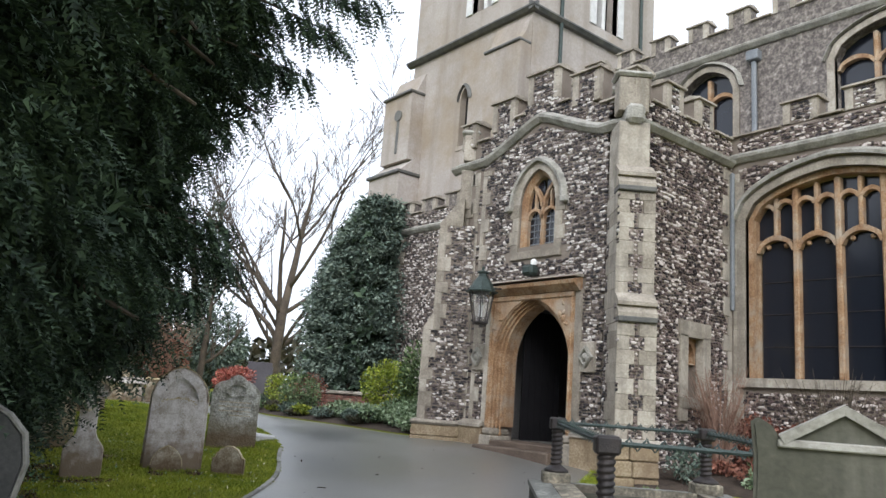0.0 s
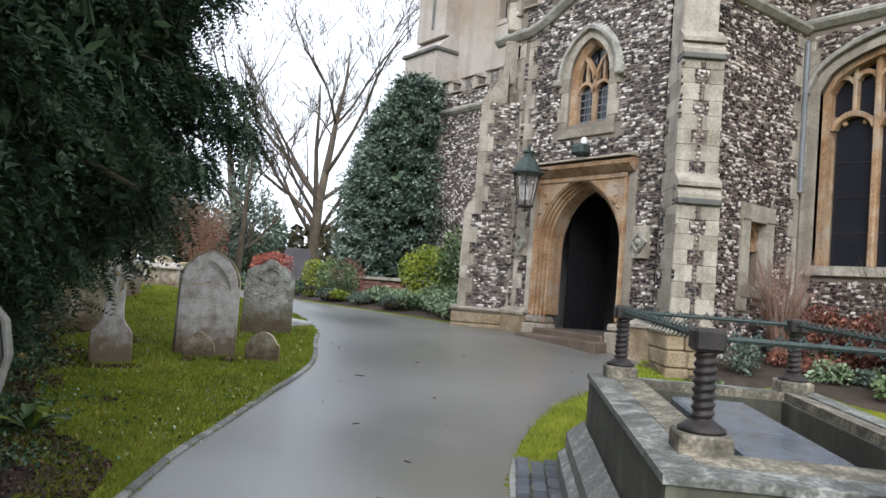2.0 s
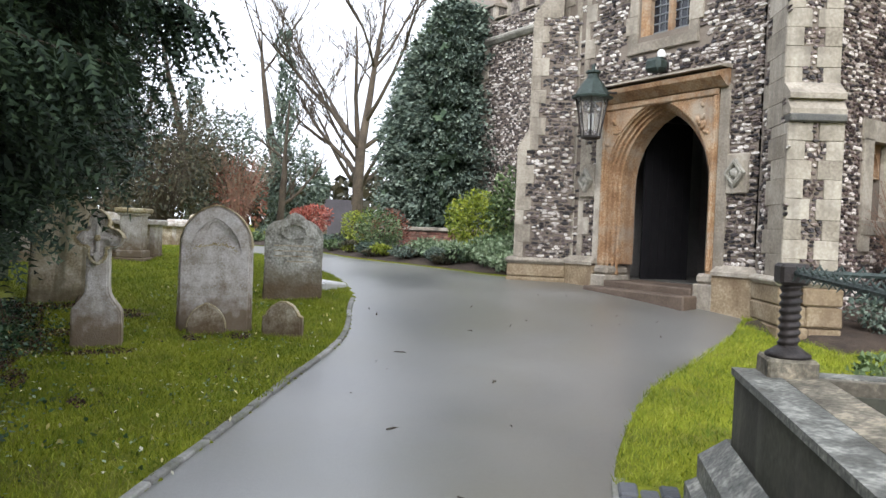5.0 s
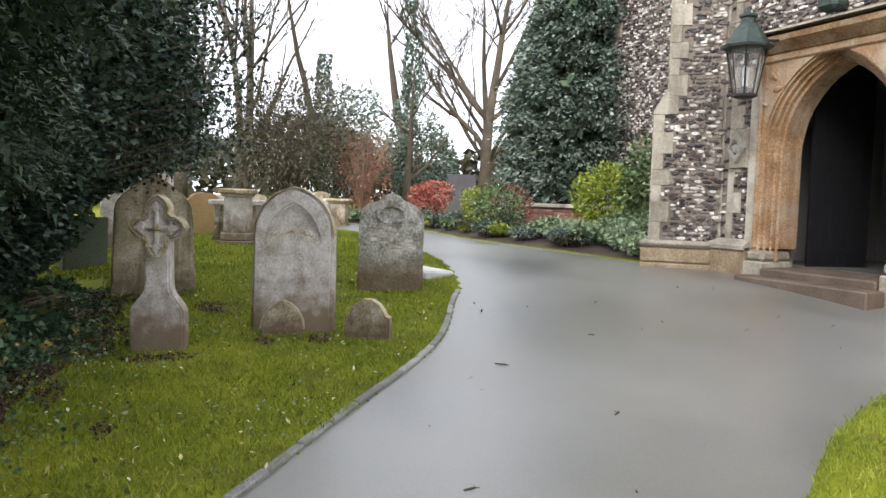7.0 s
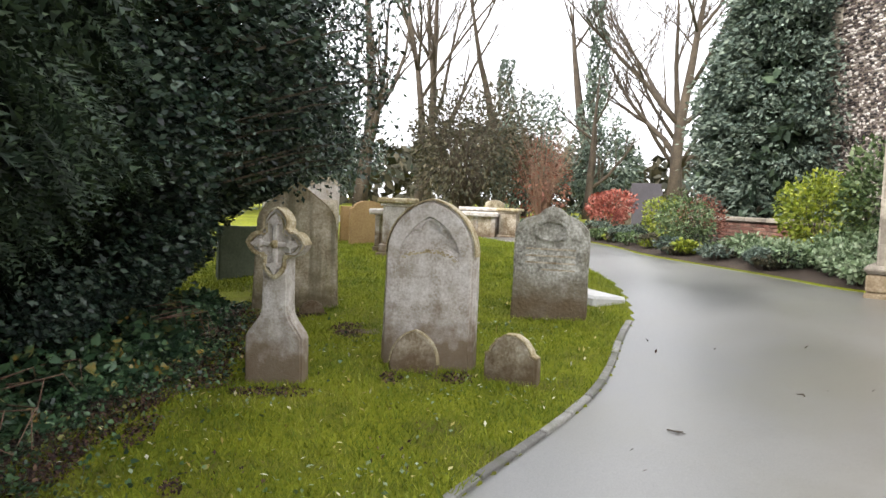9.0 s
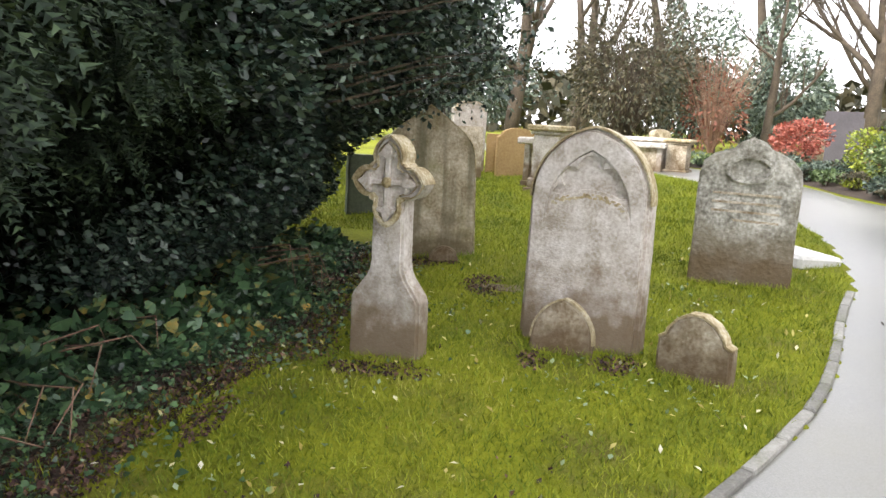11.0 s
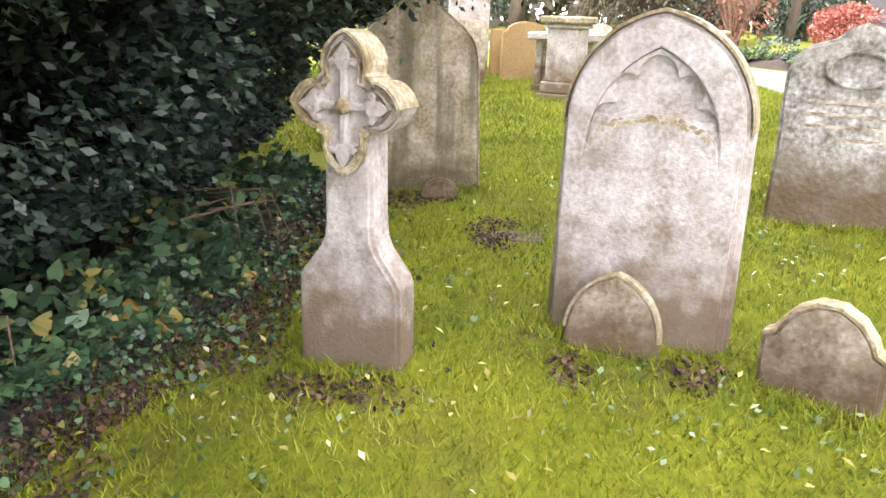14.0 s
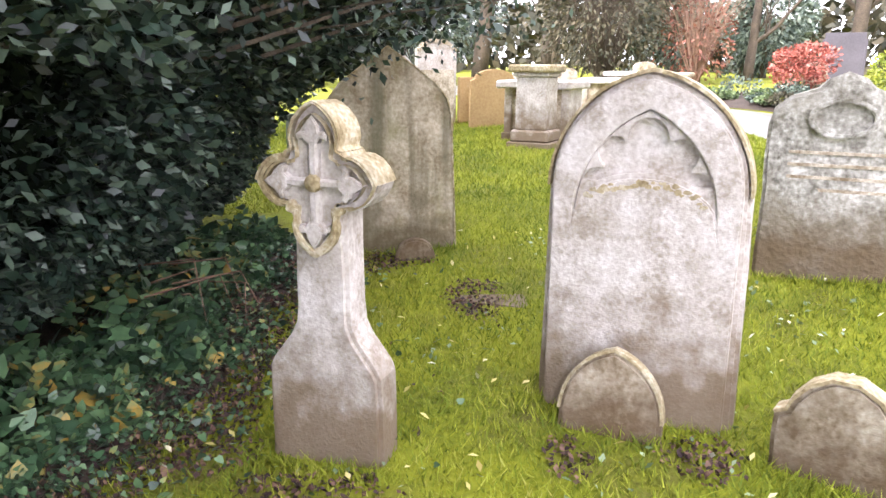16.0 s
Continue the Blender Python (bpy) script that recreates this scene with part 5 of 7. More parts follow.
part("face", roughen(plate(face, [recess], -0.05, 0.004, 0.007), 0.002, 3), GRAVE_PALE, g1)
part("lichen_edge", ring(pointed(0, A - 0.006, SP, AP - 0.008, 12), pointed(0, A + 0.004, SP, AP + 0.007, 12), -0.02, 0.133), LICHEN, g1, "yellow lichen along the arched top")
# cinquefoil tracery, cut a little back from the face
FOILS = [(-0.185, 0.045, 0.060), (-0.122, 0.160, 0.066), (0.0, 0.222, 0.078), (0.122, 0.160, 0.066), (0.185, 0.045, 0.060)]


def foil_radius(ang):
    far = 0.10
    for fx, fz, fr in FOILS:
        along = fx * math.cos(ang) + fz * math.sin(ang)
        miss = fx * fx + fz * fz - along * along
        if along > 0 and miss < fr * fr:
            far = max(far, along + math.sqrt(fr * fr - miss))
    return far


foils = [(foil_radius(a) * math.cos(a), SP - 0.02 + foil_radius(a) * math.sin(a)) for a in [math.radians(12 + 156 * k / 72) for k in range(73)]]
foils += [(x, SP - 0.080 + 0.15 * math.sqrt(1 - (x / 0.27) ** 2)) for x in (-0.19, -0.13, -0.06, 0.0, 0.06, 0.13, 0.19)]
tracery_edge = [(x * 0.99, z) for x, z in pointed(0, 0.27, SP - 0.10, 0.405, 12)] + [(0.27 * math.cos(math.pi * k / 12), SP - 0.105 + 0.15 * math.sin(math.pi * k / 12)) for k in range(1, 12)]
part("tracery", plate(tracery_edge, [foils], -0.031, 0.004), GRAVE_PALE, g1, "carved cusped tracery")
rg = random.Random(6)
for k in range(34):
    lx = -0.22 + 0.44 * k / 33
    lz = SP - 0.115 + 0.15 * math.sqrt(1 - (lx / 0.27) ** 2) + rg.uniform(-0.018, 0.008)
    lr = rg.uniform(0.007, 0.019)
    spot = [(lx + lr * rg.uniform(0.6, 1.4) * math.cos(a * 0.898), lz + lr * rg.uniform(0.4, 0.9) * math.sin(a * 0.898)) for a in range(7)]
    part("lichen_spot", plate(spot, [], -0.0525 - 0.0002 * (k % 5), -0.045), LICHEN, g1)

# squat headstone with an oval
g2 = thing("gravestone", facing((-12.1, 5.11), (-11.77, 5.81), 0.06, lean=-2), "lichened grey gravestone with shaped top and carved oval beside the path", "gravestone")
W2 = 0.385
top2 = [(-W2, 0), (-W2, 0.93), (-W2 + 0.03, 1.03), (-0.28, 1.10), (-0.2, 1.13), (-0.14, 1.15), (-0.09, 1.20), (0, 1.235), (0.09, 1.20), (0.14, 1.15), (0.2, 1.13), (0.29, 1.08), (W2 - 0.02, 0.99), (W2, 0.9), (W2, 0)]
part("slab", roughen(solid(top2, 0, 0.12, 0.02), 0.008, 7), GRAVE_ROUGH, g2)
oval = [(0.15 * math.cos(a * 0.2618), 0.98 + 0.085 * math.sin(a * 0.2618)) for a in range(24)]
oval_out = [(0.18 * math.cos(a * 0.2618), 0.98 + 0.112 * math.sin(a * 0.2618)) for a in range(24)]
part("oval_frame", plate(oval_out, [oval], -0.034, 0.01, 0.008), GRAVE_ROUGH, g2)
for z in (0.78, 0.71, 0.64, 0.57):
    part("worn_inscription", box(-0.26, 0.25, -0.004, 0.004, z, z + 0.018), GRAVE, g2)

# small footstones
g3 = thing("footstone", facing((-10.2, 4.42), (-9.93, 4.77), 0.05), "small mossy round-topped footstone in the grass", "footstone")
top3 = [(-0.22, 0), (-0.215, 0.27), (-0.175, 0.29), (-0.16, 0.33), (-0.11, 0.39), (-0.04, 0.43), (0.04, 0.43), (0.11, 0.39), (0.16, 0.33), (0.175, 0.29), (0.215, 0.27), (0.22, 0)]
part("slab", roughen(solid(top3, 0, 0.09, 0.018), 0.008, 3), GRAVE, g3)
part("lichen_edge", sweep(top3[1:-1], [(0.005, -0.006), (0.095, -0.006), (0.095, 0.007), (0.005, 0.007)]), LICHEN, g3, "pale lichen along the top")
g4 = thing("footstone", facing((-10.64, 3.77), (-10.47, 4.14), 0.05, 0.17, lean=-8), "small pointed footstone leaning against a tall gravestone", "footstone")
part("slab", roughen(solid([(-0.2, 0), (-0.2, 0.12)] + pointed(0, 0.2, 0.13, 0.26, 8)[1:-1] + [(0.2, 0.12), (0.2, 0)], 0, 0.075, 0.018), 0.006, 4), GRAVE, g4)
part("lichen_edge", sweep(pointed(0, 0.2, 0.13, 0.26, 8), [(0.01, -0.006), (0.07, -0.006), (0.07, 0.006), (0.01, 0.006)]), LICHEN, g4)

# cross on a spreading base
cr = thing("cross_gravestone", facing((-10.435, 2.555), (-10.255, 3.055), 0.05, lean=-1), "weathered stone cross with carved quatrefoil head beside the ivy", "gravestone")
HC = 1.128                       # middle of the head
half_body = [(0.235, 0), (0.228, 0.41), (0.212, 0.445), (0.135, 0.55), (0.112, 0.60), (0.104, 0.67), (0.101, HC - 0.1)]
body = [(-x, z) for x, z in half_body] + half_body[::-1]
part("shaft_and_base", roughen(solid(body, 0, 0.15, 0.018), 0.006, 9), GRAVE_PALE, cr)


def lobe(ang, r, w):
    """One ogival lobe of the head, out from the middle."""
    half = [(w, w), (w * 0.83, w * 1.08), (w * 0.80, w * 1.22), (w * 0.86, r * 0.56), (w * 0.83, r * 0.66), (w * 0.70, r * 0.78), (w * 0.46, r * 0.89), (w * 0.2, r * 0.965)]
    pts = [(-x, z) for x, z in half] + [(0, r)] + half[::-1]
    c, s = math.cos(ang), math.sin(ang)
    return [(x * c - z * s, HC + x * s + z * c) for x, z in pts]


def head_outline(k, w):
    pts = []
    for ang, r in ((0, 0.275), (math.pi / 2, 0.228), (math.pi, 0.268), (3 * math.pi / 2, 0.228)):
        pts += lobe(ang, r - k, w)[::-1]
    return pts


head = head_outline(0.0, 0.105)
part("head", roughen(solid(head, -0.012, 0.14, 0.008), 0.003, 5), GRAVE_PALE, cr)
part("head_rim", plate(head, [head_outline(0.036, 0.080)], -0.046, -0.008, 0.009), LICHEN, cr, "raised lichened rim")
hood_ = lobe(0, 0.275, 0.105)
part("weathered_edge", sweep(hood_, [(-0.04, -0.004), (0.142, -0.004), (0.142, 0.008), (-0.04, 0.008)]), LICHEN, cr, "yellowed lichen on the upper edge")
for s in (-1, 1):
    side_lobe = lobe(-s * math.pi / 2, 0.228, 0.105)
    upper = side_lobe[:9] if s > 0 else side_lobe[8:]
    part("weathered_edge", sweep(upper, [(-0.04, -0.004), (0.142, -0.004), (0.142, 0.008), (-0.04, 0.008)]), LICHEN, cr)
for s, (x0, x1, z0, z1) in enumerate(((-0.018, 0.018, HC - 0.165, HC + 0.165), (-0.135, 0.135, HC - 0.016, HC + 0.016))):
    part("carved_cross_bar", box(x0, x1, -0.044 - 0.003 * s, 0, z0, z1, 0.008), GRAVE_PALE, cr)
part("cross_boss", lathe([(0.0, 0.0), (0.034, 0.0), (0.03, 0.012), (0.012, 0.02), (0.0, 0.022)], 10), LICHEN, cr, m=pose(0, -0.04, HC, 90, 0, 0))
petal = [(x * 0.82, z * 0.82) for x, z in ((0.022, -0.035), (0.040, -0.012), (0.066, -0.022), (0.074, 0.002), (0.058, 0.016), (0.036, 0.014), (0.034, 0.036), (0.018, 0.062), (0.0, 0.084))]
fleur = [(-x, z) for x, z in petal] + petal[-2::-1]
for ang, reach in ((0, 0.165), (90, 0.125), (180, 0.165), (270, 0.125)):
    a = math.radians(ang)
    c, s = math.cos(a), math.sin(a)
    pts = [(x * c - (z + reach) * s, HC + x * s + (z + reach) * c) for x, z in fleur]
    part("fleuron", plate(pts, [], -0.05, -0.005, 0.006), GRAVE_PALE, cr, "carved fleur at the cross arm's end")

# gabled stone behind
bk = thing("gravestone", facing((-12.93, 2.42), (-13.03, 3.36), 0.05, lean=1), "tall gabled brown gravestone stained with green algae", "gravestone")
part("slab", solid([(-0.47, 0), (-0.43, 1.02), (-0.40, 1.12), (-0.33, 1.21), (-0.15, 1.35), (0, 1.46), (0.15, 1.35), (0.33, 1.21), (0.40, 1.12), (0.43, 1.02), (0.47, 0)], 0, 0.12), STREAKED, bk)
part("arris", sweep([(-0.43, 1.02), (-0.40, 1.125), (-0.33, 1.215), (-0.15, 1.355), (0, 1.465), (0.15, 1.355), (0.33, 1.215), (0.40, 1.125), (0.43, 1.02), (0.47, 0.05)], [(0.0, -0.004), (0.12, -0.004), (0.12, 0.006), (0.0, 0.006)]), LICHEN, bk)
ft = thing("footstone", facing((-12.84, 2.92), (-12.86, 3.22), 0.05, 0.08), "low rounded footstone half hidden in leaves", "footstone")
part("slab", solid([(-0.15, 0), (-0.13, 0.1)] + pointed(0, 0.13, 0.1, 0.1, 5)[1:-1] + [(0.13, 0.1), (0.15, 0)], 0, 0.07), GRAVE, ft)


def headstone(p0, p1, h, top, mat, label, lean=0.0, rim=None):
    g = thing("gravestone", facing(p0, p1, 0.05, lean=lean), label, "gravestone")
    w = math.hypot(p1[0] - p0[0], p1[1] - p0[1]) / 2
    if top == "flat":
        o = [(-w, 0), (-w, h), (w, h), (w, 0)]
    elif top == "round":
        o = [(-w, 0), (-w, h - w * 0.45), (-w * 0.8, h - w * 0.36)] + [(w * 0.8 * math.cos(a), h - w * 0.36 + w * 0.36 * math.sin(a)) for a in [math.pi * (1 - k / 8) for k in range(1, 8)]] + [(w * 0.8, h - w * 0.36), (w, h - w * 0.45), (w, 0)]
    elif top == "segment":
        o = [(-w, 0)] + [(-w * math.cos(math.pi * k / 10), h - w * 0.4 + w * 0.4 * math.sin(math.pi * k / 10)) for k in range(11)] + [(w, 0)]
    else:
        o = [(-w, 0), (-w, h * 0.78)] + pointed(0, w, h * 0.78, h * 0.22, 6)[1:-1] + [(w, h * 0.78), (w, 0)]
    part("slab", solid(o, 0, 0.11), mat, g)
    if rim:
        part("rim", sweep(o[1:-1], [(-0.012, -0.05), (0.1, -0.05), (0.1, 0.005), (-0.012, 0.005)]), rim, g)
    return g


headstone((-15.08, 1.8), (-15.36, 2.36), 0.76, "flat", GREEN_STONE, "low square gravestone green with algae under the holly", 2)
headstone((-18.85, 3.70), (-19.05, 4.40), 0.86, "round", ORANGE_STONE, "ochre round-shouldered gravestone on grass")
headstone((-19.35, 3.55), (-19.5, 4.0), 0.72, "flat", ORANGE_STONE, "square ochre gravestone behind a larger one")
headstone((-19.15, 2.93), (-19.42, 3.5), 1.3, "round", GRAVE_PALE, "tall pale gravestone with arched carved top", 0, GRAVE)
headstone((-16.95, 2.25), (-17.12, 2.95), 1.25, "point", GRAVE_PALE, "large pale gabled gravestone under the holly branches")
headstone((-24.75, 11.3), (-25.0, 11.85), 0.8, "segment", GRAVE, "round-topped gravestone by the red shrub")
headstone((-24.2, 5.6), (-24.4, 6.2), 0.85, "segment", GRAVE, "round-topped gravestone among far graves")
headstone((-22.9, 4.7), (-23.1, 5.3), 0.8, "segment", GRAVE_PALE, "pale round-topped gravestone among far graves")
headstone((-27.5, 8.2), (-27.7, 8.8), 0.8, "segment", GRAVE, "brown round-topped gravestone by the far path")
headstone((-18.2, 3.05), (-18.4, 3.45), 0.9, "flat", GRAVE, "narrow grey gravestone among the far graves")

# dark stone close to the yew, and the eared slate by the railed tomb
ls = thing("gravestone", facing((-5.0, 0.36), (-4.74, 1.0), 0.05, lean=0), "dark round-shouldered gravestone with a pale edge under the yew", "gravestone")
ow = 0.345
os_ = [(-ow + 0.06, 0), (-ow, 1.0), (-ow + 0.03, 1.16), (-ow + 0.12, 1.26), (-0.1, 1.33), (0.1, 1.33), (ow - 0.12, 1.26), (ow - 0.03, 1.16), (ow, 1.0), (ow - 0.2, 0)]
part("slab", solid(os_, 0, 0.1), SLATE, ls)
part("pale_edge", sweep(os_[1:-1] + [os_[-1]], [(0.0, -0.008), (0.1, -0.008), (0.1, 0.006), (0.0, 0.006)]), COPING, ls)
rs = thing("gravestone", facing((-1.73, 3.08), (-1.10, 3.46), 0.02, lean=0), "dark slate gravestone with eared shoulders and shallow gable", "gravestone")
rw = 0.37
part("slab", solid([(-rw, 0), (-rw + 0.03, 1.32), (-rw + 0.02, 1.47), (-rw + 0.05, 1.49), (-rw + 0.1, 1.46), (-rw + 0.13, 1.41), (-rw + 0.15, 1.41), (0, 1.55), (rw - 0.15, 1.41), (rw - 0.13, 1.41), (rw - 0.1, 1.46), (rw - 0.05, 1.49), (rw - 0.02, 1.47), (rw - 0.03, 1.32), (rw, 0)], 0, 0.09), TOMBSIDE, rs)
part("gable_moulding", sweep([(-rw + 0.13, 1.41), (0, 1.545), (rw - 0.13, 1.41)], [(0.0, -0.03), (-0.03, -0.03), (-0.04, 0.01), (0.0, 0.015)]), COPING, rs)
part("ledge", box(-rw + 0.12, rw - 0.12, -0.025, 0.01, 1.37, 1.405, 0.006), COPING, rs)


# pedestal tombs and table tombs further off
def pedestal(x, y, rz, w, h, label, mat=GRAVE_PALE):
    g = thing("pedestal_tomb", pose(x, y, lawn_at(x, y) - 0.04, 0, 0, rz), label, "tomb")
    part("step", box(-w * 0.66, w * 0.66, -w * 0.66, w * 0.66, 0, h * 0.1, 0.01), mat, g)
    part("base", box(-w * 0.58, w * 0.58, -w * 0.58, w * 0.58, h * 0.1, h * 0.24, 0.02), mat, g)
    part("body", box(-w * 0.47, w * 0.47, -w * 0.47, w * 0.47, h * 0.24, h * 0.86, 0.012), mat, g)
    part("cornice", box(-w * 0.56, w * 0.56, -w * 0.56, w * 0.56, h * 0.86, h * 0.91, 0.015), mat, g)
    part("cap", box(-w * 0.66, w * 0.66, -w * 0.66, w * 0.66, h * 0.91, h, 0.02), LICHEN, g)


def table_tomb(x, y, rz, l, w, h, label):
    g = thing("chest_tomb", pose(x, y, lawn_at(x, y) - 0.04, 0, 0, rz), label, "tomb")
    part("plinth", box(-l / 2 - 0.06, l / 2 + 0.06, -w / 2 - 0.06, w / 2 + 0.06, 0, 0.12, 0.015), GRAVE, g)
    for k in range(3):
        x0 = -l / 2 + k * l / 3
        part("side_panel", box(x0 + 0.02, x0 + l / 3 - 0.02, -w / 2 + 0.02, w / 2 - 0.02, 0.12, h - 0.1, 0.01), GRAVE, g)
    for k in range(4):
        x0 = -l / 2 + k * l / 3
        part("pilaster", box(x0 - 0.05, x0 + 0.05, -w / 2, w / 2, 0.12, h - 0.1, 0.01), GRAVE_PALE, g)
    part("ledger", box(-l / 2 - 0.12, l / 2 + 0.12, -w / 2 - 0.12, w / 2 + 0.12, h - 0.1, h, 0.02), GRAVE_PALE, g, "pale lichened lid slab")


pedestal(-16.8, 4.38, 62, 0.40, 0.98, "square pale pedestal tomb with moulded cap on grass")
pedestal(-21.5, 7.42, 62, 0.42, 0.80, "small weathered pedestal tomb on grass", GRAVE)
table_tomb(-17.5, 4.55, 62, 0.75, 0.5, 0.76, "grey chest tomb behind a pedestal tomb")
table_tomb(-21.8, 6.55, 68, 1.2, 0.7, 0.70, "chest tomb with pale lid on grass")
table_tomb(-25.0, 7.6, 62, 1.0, 0.7, 0.6, "weathered chest tomb among distant graves")
ledger = thing("ledger_slab", pose(-12.82, 6.13, lawn_at(-12.8, 6.1) - 0.04, -3, 2, 20), "pale flat ledger stone in the grass at the path edge", "ledger stone")
part("slab", roughen(box(-0.5, 0.5, -0.24, 0.24, 0, 0.13, 0.03), 0.012, 2), WHITE_STONE, ledger)
sunk = thing("sunken_stone", pose(-12.05, 3.58, lawn_at(-12.05, 3.58) - 0.085, 2, -2, 70), "broken grey stone sunk in scuffed turf behind the tall gravestone", "stone")
part("slab", roughen(box(-0.24, 0.24, -0.15, 0.15, 0, 0.085, 0.03), 0.03, 5), GRAVE_ROUGH, sunk)
kerbset = thing("grave_kerb", pose(-20.6, 7.0, lawn_at(-20.6, 7.0) - 0.02, 0, 0, 70), "low white grave kerb in the grass", "grave kerb")
for a in (-0.35, 0.35):
    part("kerb_side", box(-0.9, 0.9, a - 0.06, a + 0.06, 0, 0.12, 0.015), WHITE_STONE, kerbset)
for a in (-0.84, 0.84):
    part("kerb_end", box(a - 0.06, a + 0.06, -0.29, 0.29, 0, 0.12, 0.015), WHITE_STONE, kerbset)

# ---- railed tomb at the path side ----
TL, TB = 2.87, 1.6
tomb = thing("railed_tomb", pose(-4.62, 4.79, 0.045) @ pose(0, 0, 0, 0, 0, -42) @ pose(0, 0, 0, 0, 1.4, 0), "dark stone raised tomb with lichened coping and corner columns", "tomb")


def frame_of(inset0, z0, inset1, z1, inset2, z2, inset3, z3):
    """A four-sided kerb with the section given by its four corners."""
    bm = bmesh.new()
    rings = []
    for ins, z in ((inset0, z0), (inset1, z1), (inset2, z2), (inset3, z3)):
        rings.append([bm.verts.new(p) for p in ((ins, ins, z), (TL - ins, ins, z), (TL - ins, TB - ins, z), (ins, TB - ins, z))])
    for r in range(4):
        a, b = rings[r], rings[(r + 1) % 4]
        for k in range(4):
            bm.faces.new((a[k], a[(k + 1) % 4], b[(k + 1) % 4], b[k]))
    bmesh.ops.recalc_face_normals(bm, faces=bm.faces)
    return bm


part("plinth", frame_of(-0.13, -0.05, -0.13, 0.42, -0.02, 0.54, 0.2, 0.0), TOMBCOPE, tomb)
part("plinth_step", frame_of(-0.18, -0.05, -0.18, 0.26, -0.125, 0.31, 0.2, 0.0), TOMBCOPE, tomb)
part("wall", frame_of(0.0, 0.4, 0.0, 0.86, 0.28, 0.86, 0.28, 0.4), TOMBSIDE, tomb, "smooth dark stone sides")
part("coping", frame_of(-0.015, 0.86, -0.015, 0.895, 0.15, 0.905, 0.15, 0.86), TOMBCOPE, tomb)
part("inner_coping", frame_of(0.155, 0.84, 0.16, 0.90, 0.32, 0.92, 0.32, 0.84), INNERCOPE, tomb, "sloping lichened inner kerb")
part("inner_wall", frame_of(0.29, 0.3, 0.29, 0.86, 0.34, 0.86, 0.34, 0.3), TOMBSIDE, tomb)
part("bed", box(0.3, TL - 0.3, 0.3, TB - 0.3, 0.3, 0.5), SOIL, tomb)
part("ledger", box(0.55, TL - 0.5, 0.48, 0.95, 0.78, 0.86, 0.015), BLUESLATE, tomb, "wet blue slate ledger")
part("ledger_support", box(0.6, TL - 0.6, 0.55, 0.9, 0.5, 0.78), SLATE, tomb)
COLS = [(0.12, 0.20), (TL - 0.43, 0.22), (0.12, TB - 0.2), (TL - 0.43, TB - 0.2)]
rail = thing("tomb_railing", tomb.matrix_basis.copy(), "wrought iron tomb railing with spiral corner posts and spiked bars", "railing")
for x, y in COLS:
    part("pier_block", box(x - 0.11, x + 0.11, y - 0.11, y + 0.11, 0.84, 0.985, 0.012), INNERCOPE, tomb)
    bm = lathe([(0.10, 0.985), (0.10, 1.0), (0.075, 1.015), (0.056, 1.03)] + [(0.045, 1.035 + k * 0.0064) for k in range(46)] + [(0.05, 1.335)], 20)
    for v in bm.verts:
        if 1.034 < v.co.z < 1.325:
            swell = 1 + 0.12 * math.sin(math.atan2(v.co.y, v.co.x) - (v.co.z - 1.03) * 2 * math.pi / 0.036)
            v.co.x, v.co.y = v.co.x * swell, v.co.y * swell
    post = part("spiral_post", bm, IRON, rail, smooth=True, m=pose(x, y, 0))
    part("capital", box(-0.066, 0.066, -0.066, 0.066, 1.318, 1.415, 0.014), IRON, post)
spike_me = None
for (x0, y0), (x1, y1) in ((COLS[0], COLS[1]), (COLS[0], COLS[2]), (COLS[1], COLS[3]), (COLS[2], COLS[3])):
    lg = math.hypot(x1 - x0, y1 - y0)
    n = int(lg / 0.045)
    bm = bmesh.new()
    pts = [(x0 + (x1 - x0) * k / n, y0 + (y1 - y0) * k / n, 1.375) for k in range(n + 1)]
    tube(bm, pts, [0.017 if k % 2 else 0.013 for k in range(n + 1)], 6)
    bar = part("rail_bar", bm, VERDIGRIS, rail)
    ang = math.degrees(math.atan2(y1 - y0, x1 - x0))
    for k in range(1, n):
        if spike_me is None:
            sb = bmesh.new()
            tube(sb, [(0, 0, -0.04), (0, 0, -0.01), (0, 0, 0.018), (0.004, 0, 0.05)], [0.002, 0.006, 0.007, 0.001], 5)
            spike_me = bpy.data.meshes.new("spike")
            sb.to_mesh(spike_me)
            sb.free()
            spike_me.materials.append(VERDIGRIS)
        o = new("spike", spike_me)
        o.parent = bar
        o.matrix_basis = pose(pts[k][0], pts[k][1], 1.375, 35 if k % 2 else -35, 0, 0) @ pose(0, 0, 0, 0, 0, ang)

# ---- kerbs and setts ----
kerb_me = {}


def kerb_stone(parent, a, b, w, h, name="kerb_stone", mat=KERB):
    l = (b - a).length
    key = (round(l, 2), w, h, name)
    if key not in kerb_me:
        bm = roughen(box(-l / 2 + 0.004, l / 2 - 0.004, -w / 2, w / 2, -h, 0, 0.008), 0.004, len(kerb_me))
        me = bpy.data.meshes.new(name)
        bm.to_mesh(me)
        bm.free()
        me.materials.append(mat)
        kerb_me[key] = me
    o = new(name, kerb_me[key])
    o.parent = parent
    c = (a + b) / 2
    za, zb = float(land(*a)), float(land(*b))
    o.matrix_basis = pose(c.x, c.y, (za + zb) / 2 + 0.026 + random.uniform(-0.006, 0.006), random.uniform(-4, 4), -math.degrees(math.atan2(zb - za, l)), math.degrees(math.atan2(b.y - a.y, b.x - a.x)))
    return o


